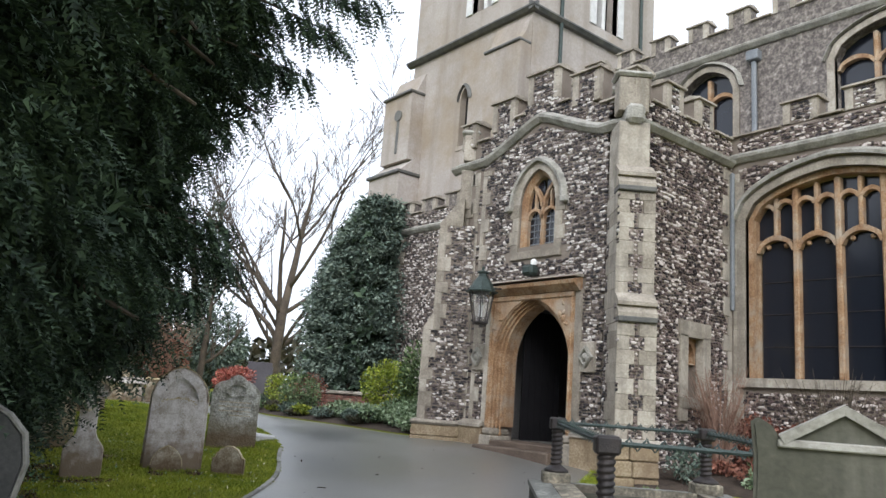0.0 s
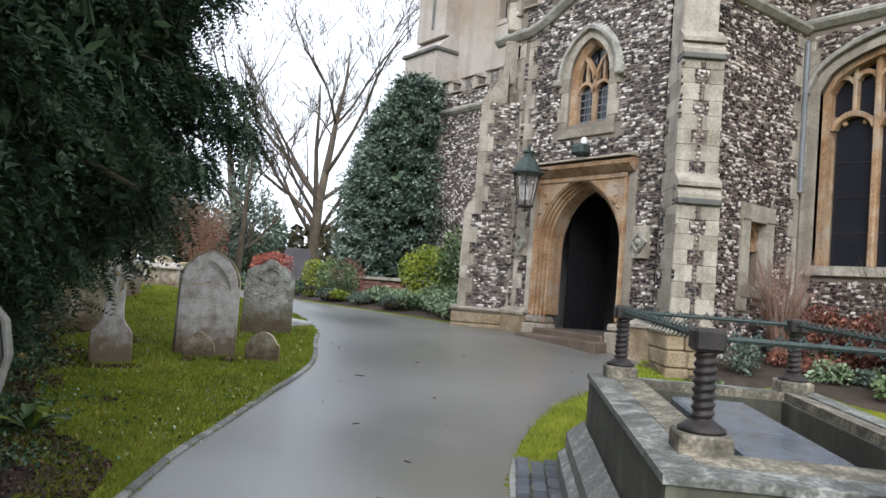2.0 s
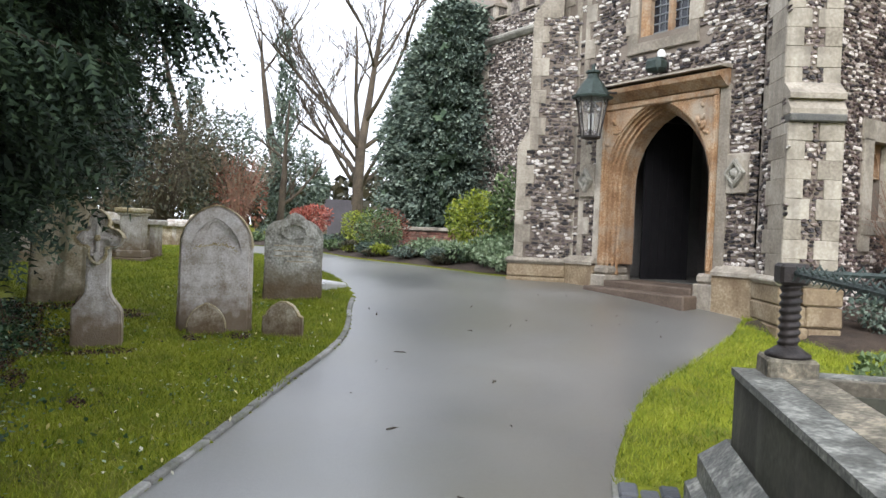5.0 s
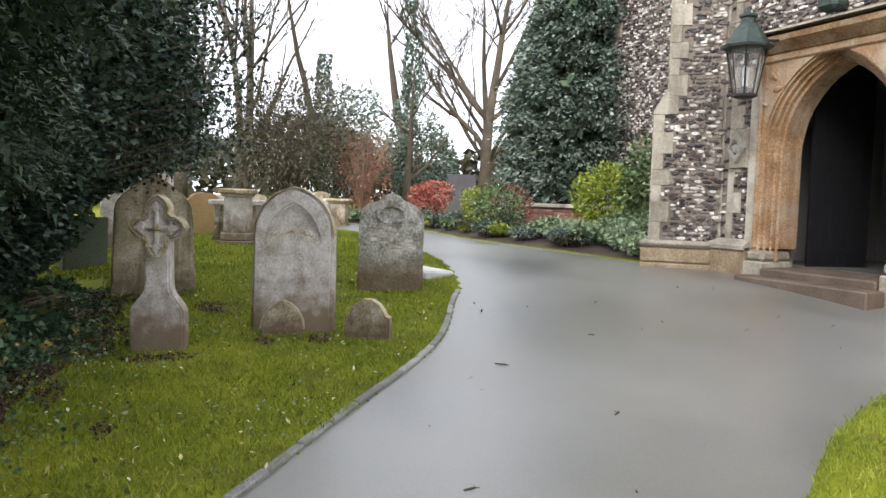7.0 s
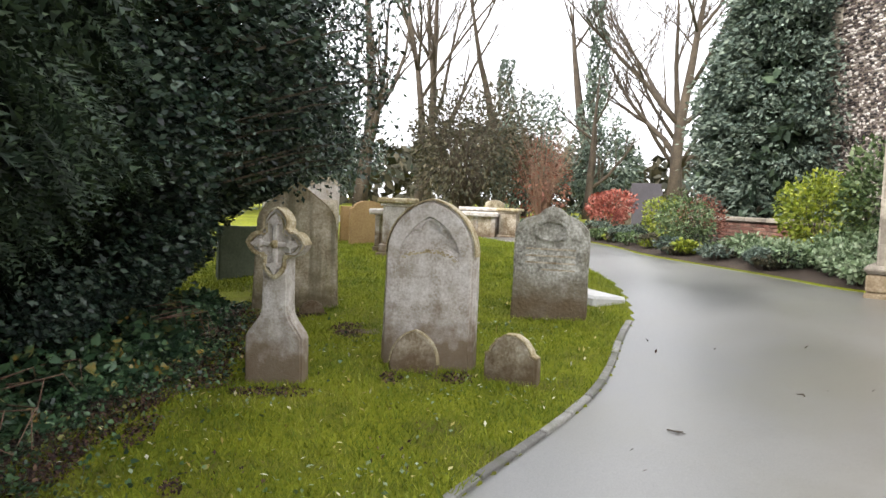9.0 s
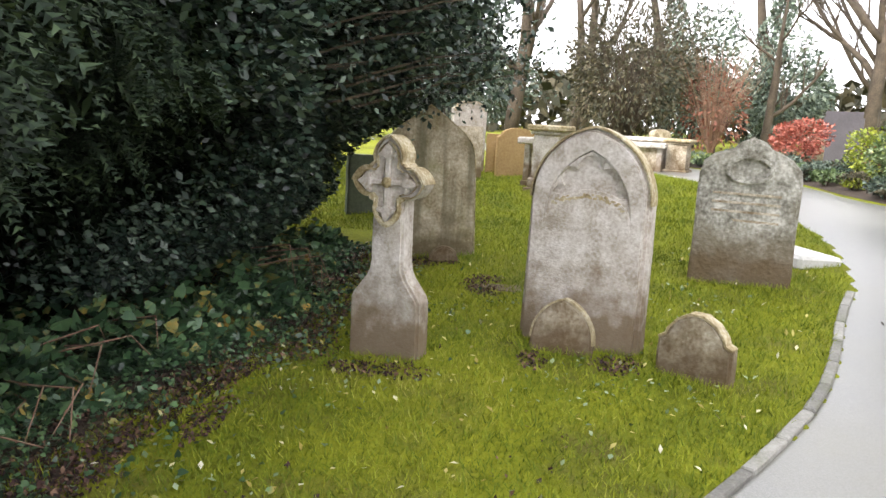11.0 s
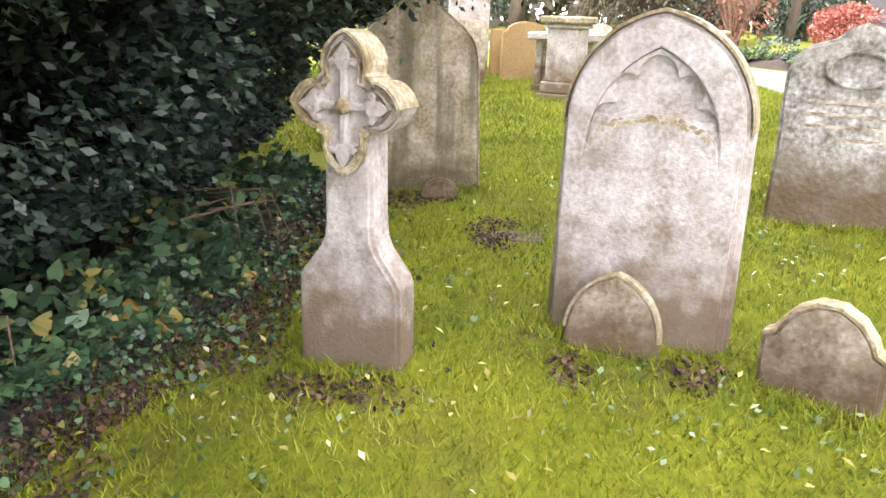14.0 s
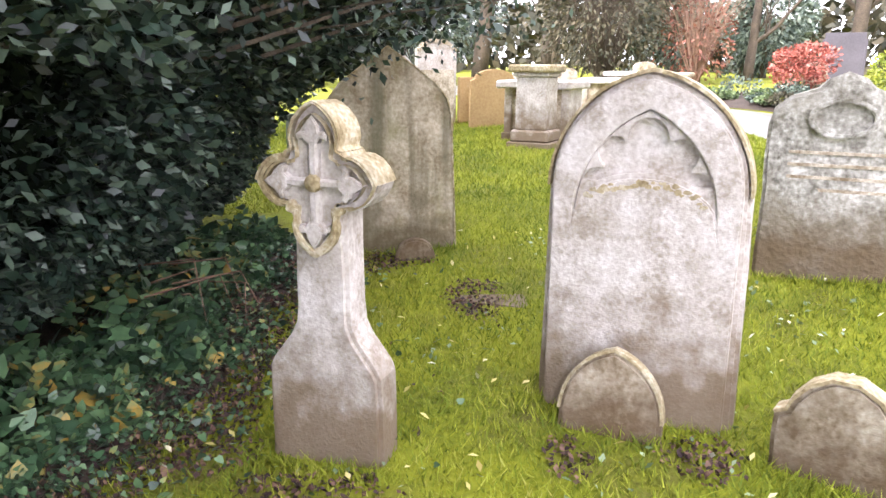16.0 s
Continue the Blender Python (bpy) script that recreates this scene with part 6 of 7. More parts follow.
verge_v, verge_f = [], []
vl = [p for p in EDGE_RIGHT if p.y > 4.3]
for i, p in enumerate(vl):
    q = vl[min(i + 1, len(vl) - 1)] - vl[max(i - 1, 0)]
    nrm = Vector((q.y, -q.x)).normalized()
    w = 0.006 * math.sin(i * 0.9)
    for o, dz in ((-0.045 + w, -0.01), (-0.02 + w, 0.014), (0.08, 0.026), (0.3, 0.012)):
        x_, y_ = p.x + nrm.x * o, p.y + nrm.y * o
        verge_v.append((x_, y_, (float(land(x_, y_)) if o < 0.05 else lawn_at(x_, y_)) + dz))
for i in range(len(vl) - 1):
    for j in range(3):
        a = i * 4 + j
        verge_f.append((a, a + 4, a + 5, a + 1))
tagged(from_arrays("verge", verge_v, verge_f, GRASS_GROUND, smooth=True), "turf edge creeping over the tarmac", "grass verge", kind="structure")
kerbs = thing("path_kerb", pose(0, 0, 0), "line of worn grey kerb stones edging the grass", "kerb", kind="structure")
line = resample(EDGE_LEFT, 104)
for a, b in zip(line[4:54], line[5:55]):
    kerb_stone(kerbs, Vector(a), Vector(b), 0.062, 0.14)
rk = thing("side_kerb", pose(0, 0, 0), "low kerb stones beside the railed tomb", "kerb", kind="structure")
for p, q in zip([(-2.6, 2.62), (-3.25, 3.05), (-3.85, 3.5), (-4.44, 3.98), (-5.0, 4.47)], [(-3.25, 3.05), (-3.85, 3.5), (-4.44, 3.98), (-5.0, 4.47), (-5.42, 4.88)]):
    kerb_stone(rk, Vector(p), Vector(q), 0.09, 0.12)
setts = thing("sett_paving", pose(-4.62, 4.79, 0.085, 0, 0, -42), "blue-grey stone setts laid beside the tomb plinth", "paving", kind="structure")
rng = random.Random(4)
sx = -0.42
for i in range(16):
    for j in range(3):
        key = ("sett", j % 2)
        if key not in kerb_me:
            bm = roughen(box(-0.1, 0.1, -0.052, 0.052, -0.08, 0.0, 0.012), 0.005, j)
            me = bpy.data.meshes.new("sett")
            bm.to_mesh(me)
            bm.free()
            me.materials.append(SETT)
            kerb_me[key] = me
        o = new("sett", kerb_me[key])
        o.parent = setts
        lx_, ly_ = sx + i * 0.205 + (0.1 if j % 2 else 0), -0.21 - j * 0.112
        wx_, wy_ = -4.62 + 0.743 * lx_ + 0.669 * ly_, 4.79 - 0.669 * lx_ + 0.743 * ly_
        o.matrix_basis = pose(lx_, ly_, lawn_at(wx_, wy_) - 0.085 + 0.035 + rng.uniform(-0.006, 0.006), rng.uniform(-2, 2), rng.uniform(-2, 2), rng.uniform(-3, 3))


# ---- plants ----
def unit(v):
    return v / np.maximum(np.linalg.norm(v, axis=-1, keepdims=True), 1e-9)


def leaves(pos, size, rng, droop=0.3, aspect=0.5, out=None, flat=0.0):
    """One folded leaf (two triangles) at each place."""
    n = len(pos)
    d = rng.normal(size=(n, 3))
    if out is not None:
        d = unit(d) * 0.8 + unit(out)
    d[:, 2] -= droop
    d = unit(d)
    s = unit(np.cross(d, rng.normal(size=(n, 3)) * (1 - flat) + np.array([0, 0, 1.0]) * flat + 1e-6))
    if flat:
        s[:, 2] *= 1 - flat
        s = unit(s)
    l = size * rng.uniform(0.6, 1.25, (n, 1))
    up = unit(np.cross(s, d))
    base, tip = pos - d * l / 2, pos + d * l / 2
    mid = pos - up * l * 0.08
    lft, rgt = mid + s * l * aspect / 2 + up * l * 0.16, mid - s * l * aspect / 2 + up * l * 0.16
    return np.stack([base, rgt, tip, lft], 1)


def broad_leaves(pos, size, rng, droop=0.2, out=None, flat=0.3, width=0.8):
    """A heart-shaped leaf of seven corners at each place, cupped along its length."""
    q = leaves(pos, size, rng, droop, 1.0, out, flat)
    base, tip = q[:, 0], q[:, 2]
    side = (q[:, 1] - q[:, 3]) / 2 * width
    up = unit(np.cross(tip - base, side)) * (np.linalg.norm(tip - base, axis=1, keepdims=True) * 0.10)
    ln = tip - base
    pts = [base + ln * 0.12, base + side * 0.62 + up * 0.4, base + ln * 0.34 + side * 1.0 + up, base + ln * 0.7 + side * 0.62 + up * 0.4, tip - up * 0.6,
           base + ln * 0.7 - side * 0.62 + up * 0.4, base + ln * 0.34 - side * 1.0 + up, base - side * 0.62 + up * 0.4]
    return np.stack(pts, 1)


def sprays(pos, out, rng, length=0.34, pairs=11, needle=0.035, droop=0.55, within=None):
    """Flat drooping sprays of needles along a stem."""
    n = len(pos)
    d = unit(out + rng.normal(size=(n, 3)) * 0.45 + np.array([0, 0, -droop]))
    side = unit(np.cross(d, np.array([0, 0, 1.0]) + rng.normal(size=(n, 3)) * 0.35))
    l = length * rng.uniform(0.6, 1.3, (n, 1))
    if within is not None:
        tip = pos + d * l + np.array([0, 0, -0.35]) * l
        ok = within(tip)
        pos, d, side, l = pos[ok], d[ok], side[ok], l[ok]
        n = len(pos)
    tris = []
    for k in range(pairs):
        t = (k + 0.5) / pairs
        p = pos + d * l * t + np.array([0, 0, -1.0]) * (l * t * t * 0.35)
        w = needle * (1.25 - 0.7 * t)
        for s in (-1, 1):
            tip = p + side * s * w * rng.uniform(0.7, 1.3, (n, 1)) + d * w * 0.75 + rng.normal(size=(n, 3)) * 0.005
            tris.append(np.stack([p - d * 0.011, p + d * 0.011, tip], 1))
    return np.concatenate(tris)


def branch_tree(name, x, y, height, spread, seed, label, trunk_r=0.28, levels=3, lean=(0, 0), mat=None, limbs=5, low=0.28):
    """A bare tree: one tapering trunk, and main limbs that curve out and up, each with its own branches and twigs."""
    rng = random.Random(seed)
    g = thing(name, pose(x, y, float(land(x, y)) - 0.1), label, "tree")
    mat = mat or BARK

    def bend(p, d, l, r, n, wander, lift, taper):
        pts, rad = [Vector(p)], [r]
        q, dd = Vector(p), Vector(d).normalized()
        for k in range(n):
            dd = (dd + Vector((rng.uniform(-1, 1), rng.uniform(-1, 1), rng.uniform(-1, 1))) * wander + Vector((0, 0, lift))).normalized()
            q = q + dd * (l / n)
            pts.append(q.copy())
            rad.append(max(r * (1 - taper * (k + 1) / n), 0.016))
        return pts, rad, dd

    def grow(bm, p, d, l, r, lev):
        pts, rad, dd = bend(p, d, l, r, 6 if lev == 1 else 4, 0.20, 0.07, 0.75)
        tube(bm, pts, rad, 5 if lev < 3 else 3)
        if lev > levels:
            return
        for k in range(rng.randint(5, 7) if lev < levels else rng.randint(3, 5)):
            i = rng.randint(1, len(pts) - 1)
            t = (pts[i] - pts[i - 1]).normalized()
            a = rng.uniform(0, 6.28)
            nd = t + Vector((math.cos(a), math.sin(a), rng.uniform(-0.2, 0.6))) * rng.uniform(0.5, 1.0) * spread
            grow(bm, pts[i], nd, l * rng.uniform(0.32, 0.55), rad[i] * rng.uniform(0.42, 0.65), lev + 1)

    bm = bmesh.new()
    pts, rad, dd = bend((0, 0, 0), (lean[0], lean[1], 1), height * 0.8, trunk_r, 9, 0.10, 0.05, 0.85)
    tube(bm, pts, rad, 8)
    part("trunk", bm, mat, g, smooth=True)
    for k in range(limbs):
        i = min(9, max(2, int(9 * low) + rng.randint(0, 5)))
        a = k * 6.283 / limbs + rng.uniform(-0.5, 0.5)
        bm = bmesh.new()
        grow(bm, pts[i], Vector((math.cos(a) * spread, math.sin(a) * spread, 0.9)), height * rng.uniform(0.38, 0.55), rad[i] * 0.58, 1)
        part("limb", bm, mat, g, smooth=True)
    return g


def ivy_column(x, y, h, r, n, seed, label):
    """Ivy in uneven swags round a trunk."""
    g = thing("trunk_ivy", pose(x, y, float(land(x, y))), label, "ivy")
    rg = np.random.default_rng(seed)
    z = rg.random(n) * h
    a = rg.uniform(0, 6.283, n)
    rad = r * (0.55 + 0.5 * np.sin(z * 1.9 + seed) * np.sin(z * 0.7 + a) + 0.35 * rg.random(n)) * (1.25 - 0.7 * z / h)
    pos = np.stack([np.abs(rad) * np.cos(a) + 0.15 * np.sin(z), np.abs(rad) * np.sin(a), z], 1)
    quad_soup("leaves", leaves(pos, 0.2, rg, 0.6, 0.6), EVERGREEN, g)


def crown(parent, name, centre, radii, n, size, mat, seed, droop=0.3, aspect=0.5, hollow=0.55, lumps=5):
    """Leaves in the outer shell of an uneven, lumpy ellipsoid with gaps."""
    rng = np.random.default_rng(seed)
    v = unit(rng.normal(size=(n, 3)))
    lump = np.zeros(n)
    for k in range(lumps * 3):
        c = unit(rng.normal(size=3))
        lump += 0.22 * np.exp(-((v - c) ** 2).sum(1) * rng.uniform(4, 11)) * rng.choice([-0.9, 1.1])
    r = (hollow + (1 - hollow) * rng.random(n) ** 0.55) * (0.92 + lump)
    pos = v * r[:, None] * np.array(radii) + np.array(centre)
    return quad_soup(name, leaves(pos, size, rng, droop, aspect, v), mat, parent)


# yew overhanging the grass: drooping sprays down to eye level
yew = thing("yew_tree", pose(0, 0, 0), "huge dark yew with drooping needle sprays overhanging the grass", "tree")
rng = np.random.default_rng(5)
ZK, YK = [0.6, 0.9, 1.2, 1.65, 1.9, 2.6, 3.8, 4.8, 7.5], [0.75, 1.22, 1.45, 1.80, 1.95, 2.15, 2.40, 2.6, 2.3]


def yew_front(x, z):
    f = np.interp(z, ZK, YK)
    off = np.where(x > -6.2, -0.62 * (x + 5.3), 0.55 - 0.12 * np.clip(-6.6 - x, 0, 4))
    wave = 0.16 * np.sin(2.9 * z + 1.7 * x) * np.sin(1.9 * x + 0.7) + 0.14 * np.sin(5.3 * z - 3.1 * x) + 0.07 * np.sin(13 * z + 9 * x)
    return f + off + (wave - 0.06) * np.clip(z / 2, 0.3, 1)


def in_yew(p):
    skirt = np.where(p[:, 0] < -6.8, 1.25 + 0.18 * np.sin(4 * p[:, 0]), 0.85)
    return (p[:, 1] < yew_front(p[:, 0], p[:, 2])) & (p[:, 2] > skirt)


tiers = 1150
tx = rng.uniform(-9.9, -2.2, tiers)
tz = 1.05 + 6.0 * rng.random(tiers) ** 1.25
ty = yew_front(tx, tz) - 0.22 - rng.exponential(0.22, tiers)
bits = []
for px, py, pz in zip(tx, ty, tz):
    m = 24
    u = rng.random(m)
    ln = rng.uniform(0.5, 1.0)
    dx = rng.normal(0, 0.35)
    pos = np.stack([px + dx * (u - 1) * ln + rng.normal(0, 0.07, m), py + (u - 1) * ln, pz + 0.20 * (1 - u) - 0.10 * u * u + rng.normal(0, 0.04, m)], 1)
    o = np.tile([dx, 1.0, -0.2], (m, 1)) + np.stack([rng.choice([-0.8, 0.8], m) * (1.1 - u), 0 * u, 0 * u], 1)
    bits.append(sprays(pos, o, rng, 0.24, 9, 0.036, 0.5, in_yew))
tri_soup("needle_sprays", np.concatenate(bits), YEW, yew)
n = 70000
x = rng.uniform(-10.2, -1.6, n)
z = rng.uniform(0.95, 8.5, n)
y = yew_front(x, z) - 0.5 - rng.exponential(0.6, n)
k = (z > np.where(x < -6.8, 1.5, 1.0))
quad_soup("inner_foliage", leaves(np.stack([x, y, z], 1)[k], 0.13, rng, 0.7, 0.3), YEW, yew)
# unseen bank of leaves behind yew and holly, added to stop the sun
n = 16000
x, z = rng.uniform(-15.5, -0.8, n), rng.uniform(0.1, 7.6, n)
y = -3.4 + rng.normal(0, 0.6, n) + 0.5 * np.sin(1.7 * x + z) - 0.5 * np.clip(x + 5.4, 0, 5)
quad_soup("far_side_foliage", leaves(np.stack([x, y, z], 1), 0.4, rng, 0.5, 0.45), YEW, yew)
# unseen leaf roof, added to keep skylight off the foliage below
n = 14000
x, y = rng.uniform(-14.5, -0.8, n), rng.uniform(-7, 2.0, n)
y = y - 0.66 * np.clip(x + 5.4, 0, 5)
z = 6.6 + rng.normal(0, 0.6, n) - 0.12 * np.abs(y + 1)
quad_soup("upper_foliage", leaves(np.stack([x, y, z], 1), 0.45, rng, 0.3, 0.5), YEW, yew)
bm = bmesh.new()
tube(bm, [(-6.6, -2.2, -0.1), (-6.5, -2.2, 1.4), (-6.4, -2.1, 3.5), (-6.3, -2.0, 7)], [0.6, 0.45, 0.35, 0.12], 12)
part("trunk", bm, BARK, yew, smooth=True)
rr = random.Random(8)
for k in range(16):
    bx, bz = rr.uniform(-6.5, -3.2), rr.uniform(1.6, 5.0)
    ey = float(yew_front(np.array(bx), np.array(bz))) - rr.uniform(0.3, 0.7)
    bm = bmesh.new()
    tube(bm, [(-6.5 + (bx + 6.5) * 0.15, -2.0, bz + 0.3), (-6.5 + (bx + 6.5) * 0.6, -0.4, bz + 0.35), (bx, ey - 0.5, bz + 0.15), (bx + rr.uniform(-0.2, 0.2), ey, bz - 0.1)], [0.09, 0.06, 0.03, 0.012], 6)
    part("limb", bm, BARK, yew)
# long sprays that reach out against the sky
for k, (tx, ty, tz) in enumerate(((-5.05, 3.15, 4.7), (-5.2, 2.62, 3.95), (-5.35, 2.2, 2.6), (-5.35, 2.08, 2.1), (-5.9, 2.55, 2.5), (-5.2, 2.9, 4.4))):
    m = 260
    t = rng.random(m) ** 0.7
    bx = np.array([tx - 0.5, ty - 1.6, tz + 0.25])
    pos = bx + (np.array([tx, ty, tz]) - bx) * t[:, None] + rng.normal(size=(m, 3)) * 0.05
    tri_soup("reaching_spray", sprays(pos, np.tile([0.3, 0.8, -0.5], (m, 1)), rng, 0.2, 9, 0.028, 0.8), YEW, yew)
    bm = bmesh.new()
    tube(bm, [tuple(bx), tuple(bx * 0.4 + np.array([tx, ty, tz]) * 0.6 + np.array([0, 0, 0.06])), (tx, ty, tz)], [0.02, 0.012, 0.004], 5)
    part("branchlet", bm, BARK, yew)

# holly beside it
holly = thing("holly_tree", pose(0, 0, 0), "glossy dark holly spreading behind the stone cross", "tree")


def holly_front(x, z):
    f = np.interp(z, [0.2, 0.6, 1.0, 1.3, 1.5, 1.7, 1.95, 2.3, 2.9, 3.8, 6], [1.0, 1.4, 1.78, 1.92, 2.1, 2.4, 2.65, 2.9, 2.95, 2.9, 2.3])
    lump = 0.30 * np.sin(2.3 * x + 1.9 * z) * np.sin(1.3 * z - 2.9 * x) + 0.18 * np.sin(5 * z - 3 * x) + 0.10 * np.sin(11 * x + 7 * z)
    f = f + 0.22 * np.clip(-12.3 - x, 0, 1) * np.clip((z - 1.3) / 0.25, 0, 1) * np.clip((2.6 - z) / 0.4, 0, 1)
    return f - 0.42 * np.clip(x + 10.8, 0, 3) + lump * np.clip(z / 1.6, 0.2, 1)


n = 80000
x = rng.uniform(-14.4, -9.2, n)
z = 0.55 + 5.8 * rng.random(n) ** 1.15
y = holly_front(x, z) - rng.exponential(0.28, n)
k = ~((x > -10.35 + 0.3 * np.sin(3 * z)) & (z < 1.75)) & (rng.random(n) < np.interp(z, [2.2, 3.2], [1.0, 0.6]))
x, y, z = x[k], y[k], z[k]
n = len(x)
quad_soup("leaves", leaves(np.stack([x, y, z], 1), 0.072, rng, 0.25, 0.55, np.tile([0.2, 1, 0.1], (n, 1))), HOLLY, holly)
# airy outer twigs with leaves in tufts
tw = 560
x = rng.uniform(-14.2, -10.2, tw)
z = rng.uniform(1.9, 5.6, tw)
y = holly_front(x, z) + rng.uniform(-0.1, 0.6, tw)
tuft_c = np.repeat(np.stack([x, y, z], 1), 22, 0)
quad_soup("outer_leaves", leaves(tuft_c + rng.normal(size=tuft_c.shape) * np.array([0.10, 0.10, 0.13]), 0.062, rng, 0.3, 0.5), HOLLY, holly)
bm = bmesh.new()
for k in range(0, tw, 4):
    tube(bm, [(x[k] + 0.1, y[k] - 0.9, z[k] - 0.25), (x[k], y[k] - 0.3, z[k] - 0.05), (x[k], y[k] + 0.08, z[k])], [0.012, 0.007, 0.003], 3)
part("twig_network", bm, BARK, holly)
# inner and deep leaves, their shade put in by the SHADE colour
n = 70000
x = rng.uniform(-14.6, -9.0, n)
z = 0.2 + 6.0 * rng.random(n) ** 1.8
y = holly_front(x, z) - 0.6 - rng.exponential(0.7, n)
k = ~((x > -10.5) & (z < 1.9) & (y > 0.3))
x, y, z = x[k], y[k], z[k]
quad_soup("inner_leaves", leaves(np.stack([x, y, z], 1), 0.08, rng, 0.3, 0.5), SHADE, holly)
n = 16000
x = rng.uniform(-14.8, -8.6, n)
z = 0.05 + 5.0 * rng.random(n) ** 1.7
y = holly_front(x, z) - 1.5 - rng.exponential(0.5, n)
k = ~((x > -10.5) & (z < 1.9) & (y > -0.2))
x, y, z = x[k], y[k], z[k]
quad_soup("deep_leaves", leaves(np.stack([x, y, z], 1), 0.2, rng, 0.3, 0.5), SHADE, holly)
bm = bmesh.new()
tube(bm, [(-11.4, -0.2, 0), (-11.4, -0.2, 2), (-11.3, 0, 5.5)], [0.22, 0.17, 0.05], 9)
part("trunk", bm, BARK, holly)

# ivy and brambles at its foot
ivy = thing("ivy_undergrowth", pose(0, 0, 0), "tangled ivy and bramble leaves at the foot of the holly", "undergrowth", kind="stuff")
for name, n, size, deep, tall in (("leaves", 5200, 0.115, 0.45, 0.62), ("small_leaves", 9000, 0.06, 0.34, 0.30), ("creeping_leaves", 5200, 0.038, -0.22, 0.04)):
    x = rng.uniform(-13.4, -6.2, n)
    edge = np.interp(x, [-13.4, -12.6, -11.6, -10.4, -9.6, -8.6, -7.2], [2.0, 2.1, 2.0, 1.70, 1.45, 1.25, 1.10]) + 0.22 * np.sin(4.3 * x) * np.sin(2.1 * x + 1) + 0.1 * np.sin(11 * x)
    depth = rng.exponential(abs(deep), n) * np.sign(deep)
    y = edge - depth
    swell = 0.55 + 0.45 * np.sin(5.1 * x + 2.0 * y) * np.sin(3.3 * y - 1.7 * x)
    z = lawn(x, y) + 0.015 + rng.random(n) * np.clip(0.05 + 0.9 * np.maximum(depth, 0) * swell, 0, tall)
    quad_soup(name, broad_leaves(np.stack([x, y, z], 1), size * rng.uniform(0.7, 1.2, (n, 1)), rng, 0.25, np.tile([0.3, 0.7, 0.7], (n, 1)), 0.45), IVY, ivy)
bm = bmesh.new()
rv = random.Random(77)
for k in range(34):
    vx = rv.uniform(-12.4, -6.8)
    vy = float(np.interp(vx, [-12.6, -11.6, -10.4, -9.6, -8.6, -7.2], [2.1, 2.05, 1.8, 1.5, 1.3, 1.05])) - rv.uniform(0.0, 0.35)
    h = rv.uniform(0.05, 0.3)
    ex, ey = vx + rv.uniform(-0.6, 0.6), vy + rv.uniform(-0.1, 0.3)
    tube(bm, [(vx, vy - 0.3, lawn_at(vx, vy) + h), ((vx + ex) / 2, (vy + ey) / 2, lawn_at(vx, vy) + h * 1.1 + 0.05), (ex, ey, lawn_at(ex, ey) + 0.015)], [0.006, 0.005, 0.003], 4)
part("bramble_stems", bm, TWIG, ivy)
dock = thing("dock_plant", pose(-7.35, 1.55, lawn_at(-7.35, 1.55)), "broad bright green dock leaves at the lawn edge", "plant")
for k in range(9):
    a = k * 0.7 + 0.3
    c, q = math.cos(a), math.sin(a)
    l, rise = 0.24 + 0.05 * math.sin(k * 2.3), 0.14 + 0.05 * math.cos(k * 1.7)
    bm = bmesh.new()
    rows_ = []
    for t, w in ((0.0, 0.006), (0.2, 0.03), (0.45, 0.055), (0.7, 0.05), (0.9, 0.025), (1.0, 0.003)):
        r, zz = l * t, rise * math.sin(2.2 * t)
        rows_.append([bm.verts.new((r * c - o * q, r * q + o * c, zz + abs(o) * 0.3)) for o in (-w, 0, w)])
    for ra, rb in zip(rows_, rows_[1:]):
        for o in (0, 1):
            bm.faces.new((ra[o], ra[o + 1], rb[o + 1], rb[o]))
    part("leaf", bm, LIME if k % 3 == 0 else BEDGREEN, dock, smooth=True)

# leaf litter between lawn and shrubs
soil = thing("leaf_litter", pose(0, 0, 0), "dark bare soil strewn with dead leaves under the yew", "leaf litter", kind="stuff")
n = 14000
x = rng.uniform(-13.2, -3.0, n)
edge = np.interp(x, [-13.2, -12.2, -11, -10.3, -9.6, -8.6, -7.2, -6.2, -5.6, -4.4, -3], [2.45, 2.4, 2.25, 2.1, 1.8, 1.6, 1.55, 1.75, 1.5, 0.8, -0.1])
y = edge + 0.15 - rng.exponential(0.55, n)
ok = edge_distance(x, y) > 0.05
x, y = x[ok], y[ok]
pos = np.stack([x, y, lawn(x, y) + 0.012 + 0.02 * rng.random(len(x))], 1)
quad_soup("leaves", leaves(pos, 0.036, rng, 0, 0.6, None, 0.6), LITTER, soil)
sx_ = np.linspace(-13.5, -2.0, 140)
sv, sf = [], []
for i, xx in enumerate(sx_):
    e = float(np.interp(xx, [-13.2, -12.2, -11, -10.3, -9.6, -8.6, -7.2, -6.2, -5.6, -4.4, -3, -2], [2.4, 2.4, 2.25, 2.05, 1.75, 1.5, 1.35, 1.5, 1.35, 0.65, -0.3, -1.0])) + 0.10 * math.sin(7 * xx) + 0.07 * math.sin(17 * xx + 1)
    for j in range(9):
        yy = e - (j / 8) ** 1.5 * 5
        sv.append((xx, yy, lawn_at(xx, yy) + (0.0 if j == 0 else 0.012)))
for i in range(139):
    for j in range(8):
        a = i * 9 + j
        sf.append((a, a + 1, a + 10, a + 9))
tagged(from_arrays("soil_patch", sv, sf, SOIL, smooth=True), "dark bare soil under the yew and holly", "soil", kind="structure")

# grass blades
lawn_edge_x = [-13.2, -12.2, -11, -10.3, -9.6, -8.6, -7.2, -6.2, -5.6, -4.4]
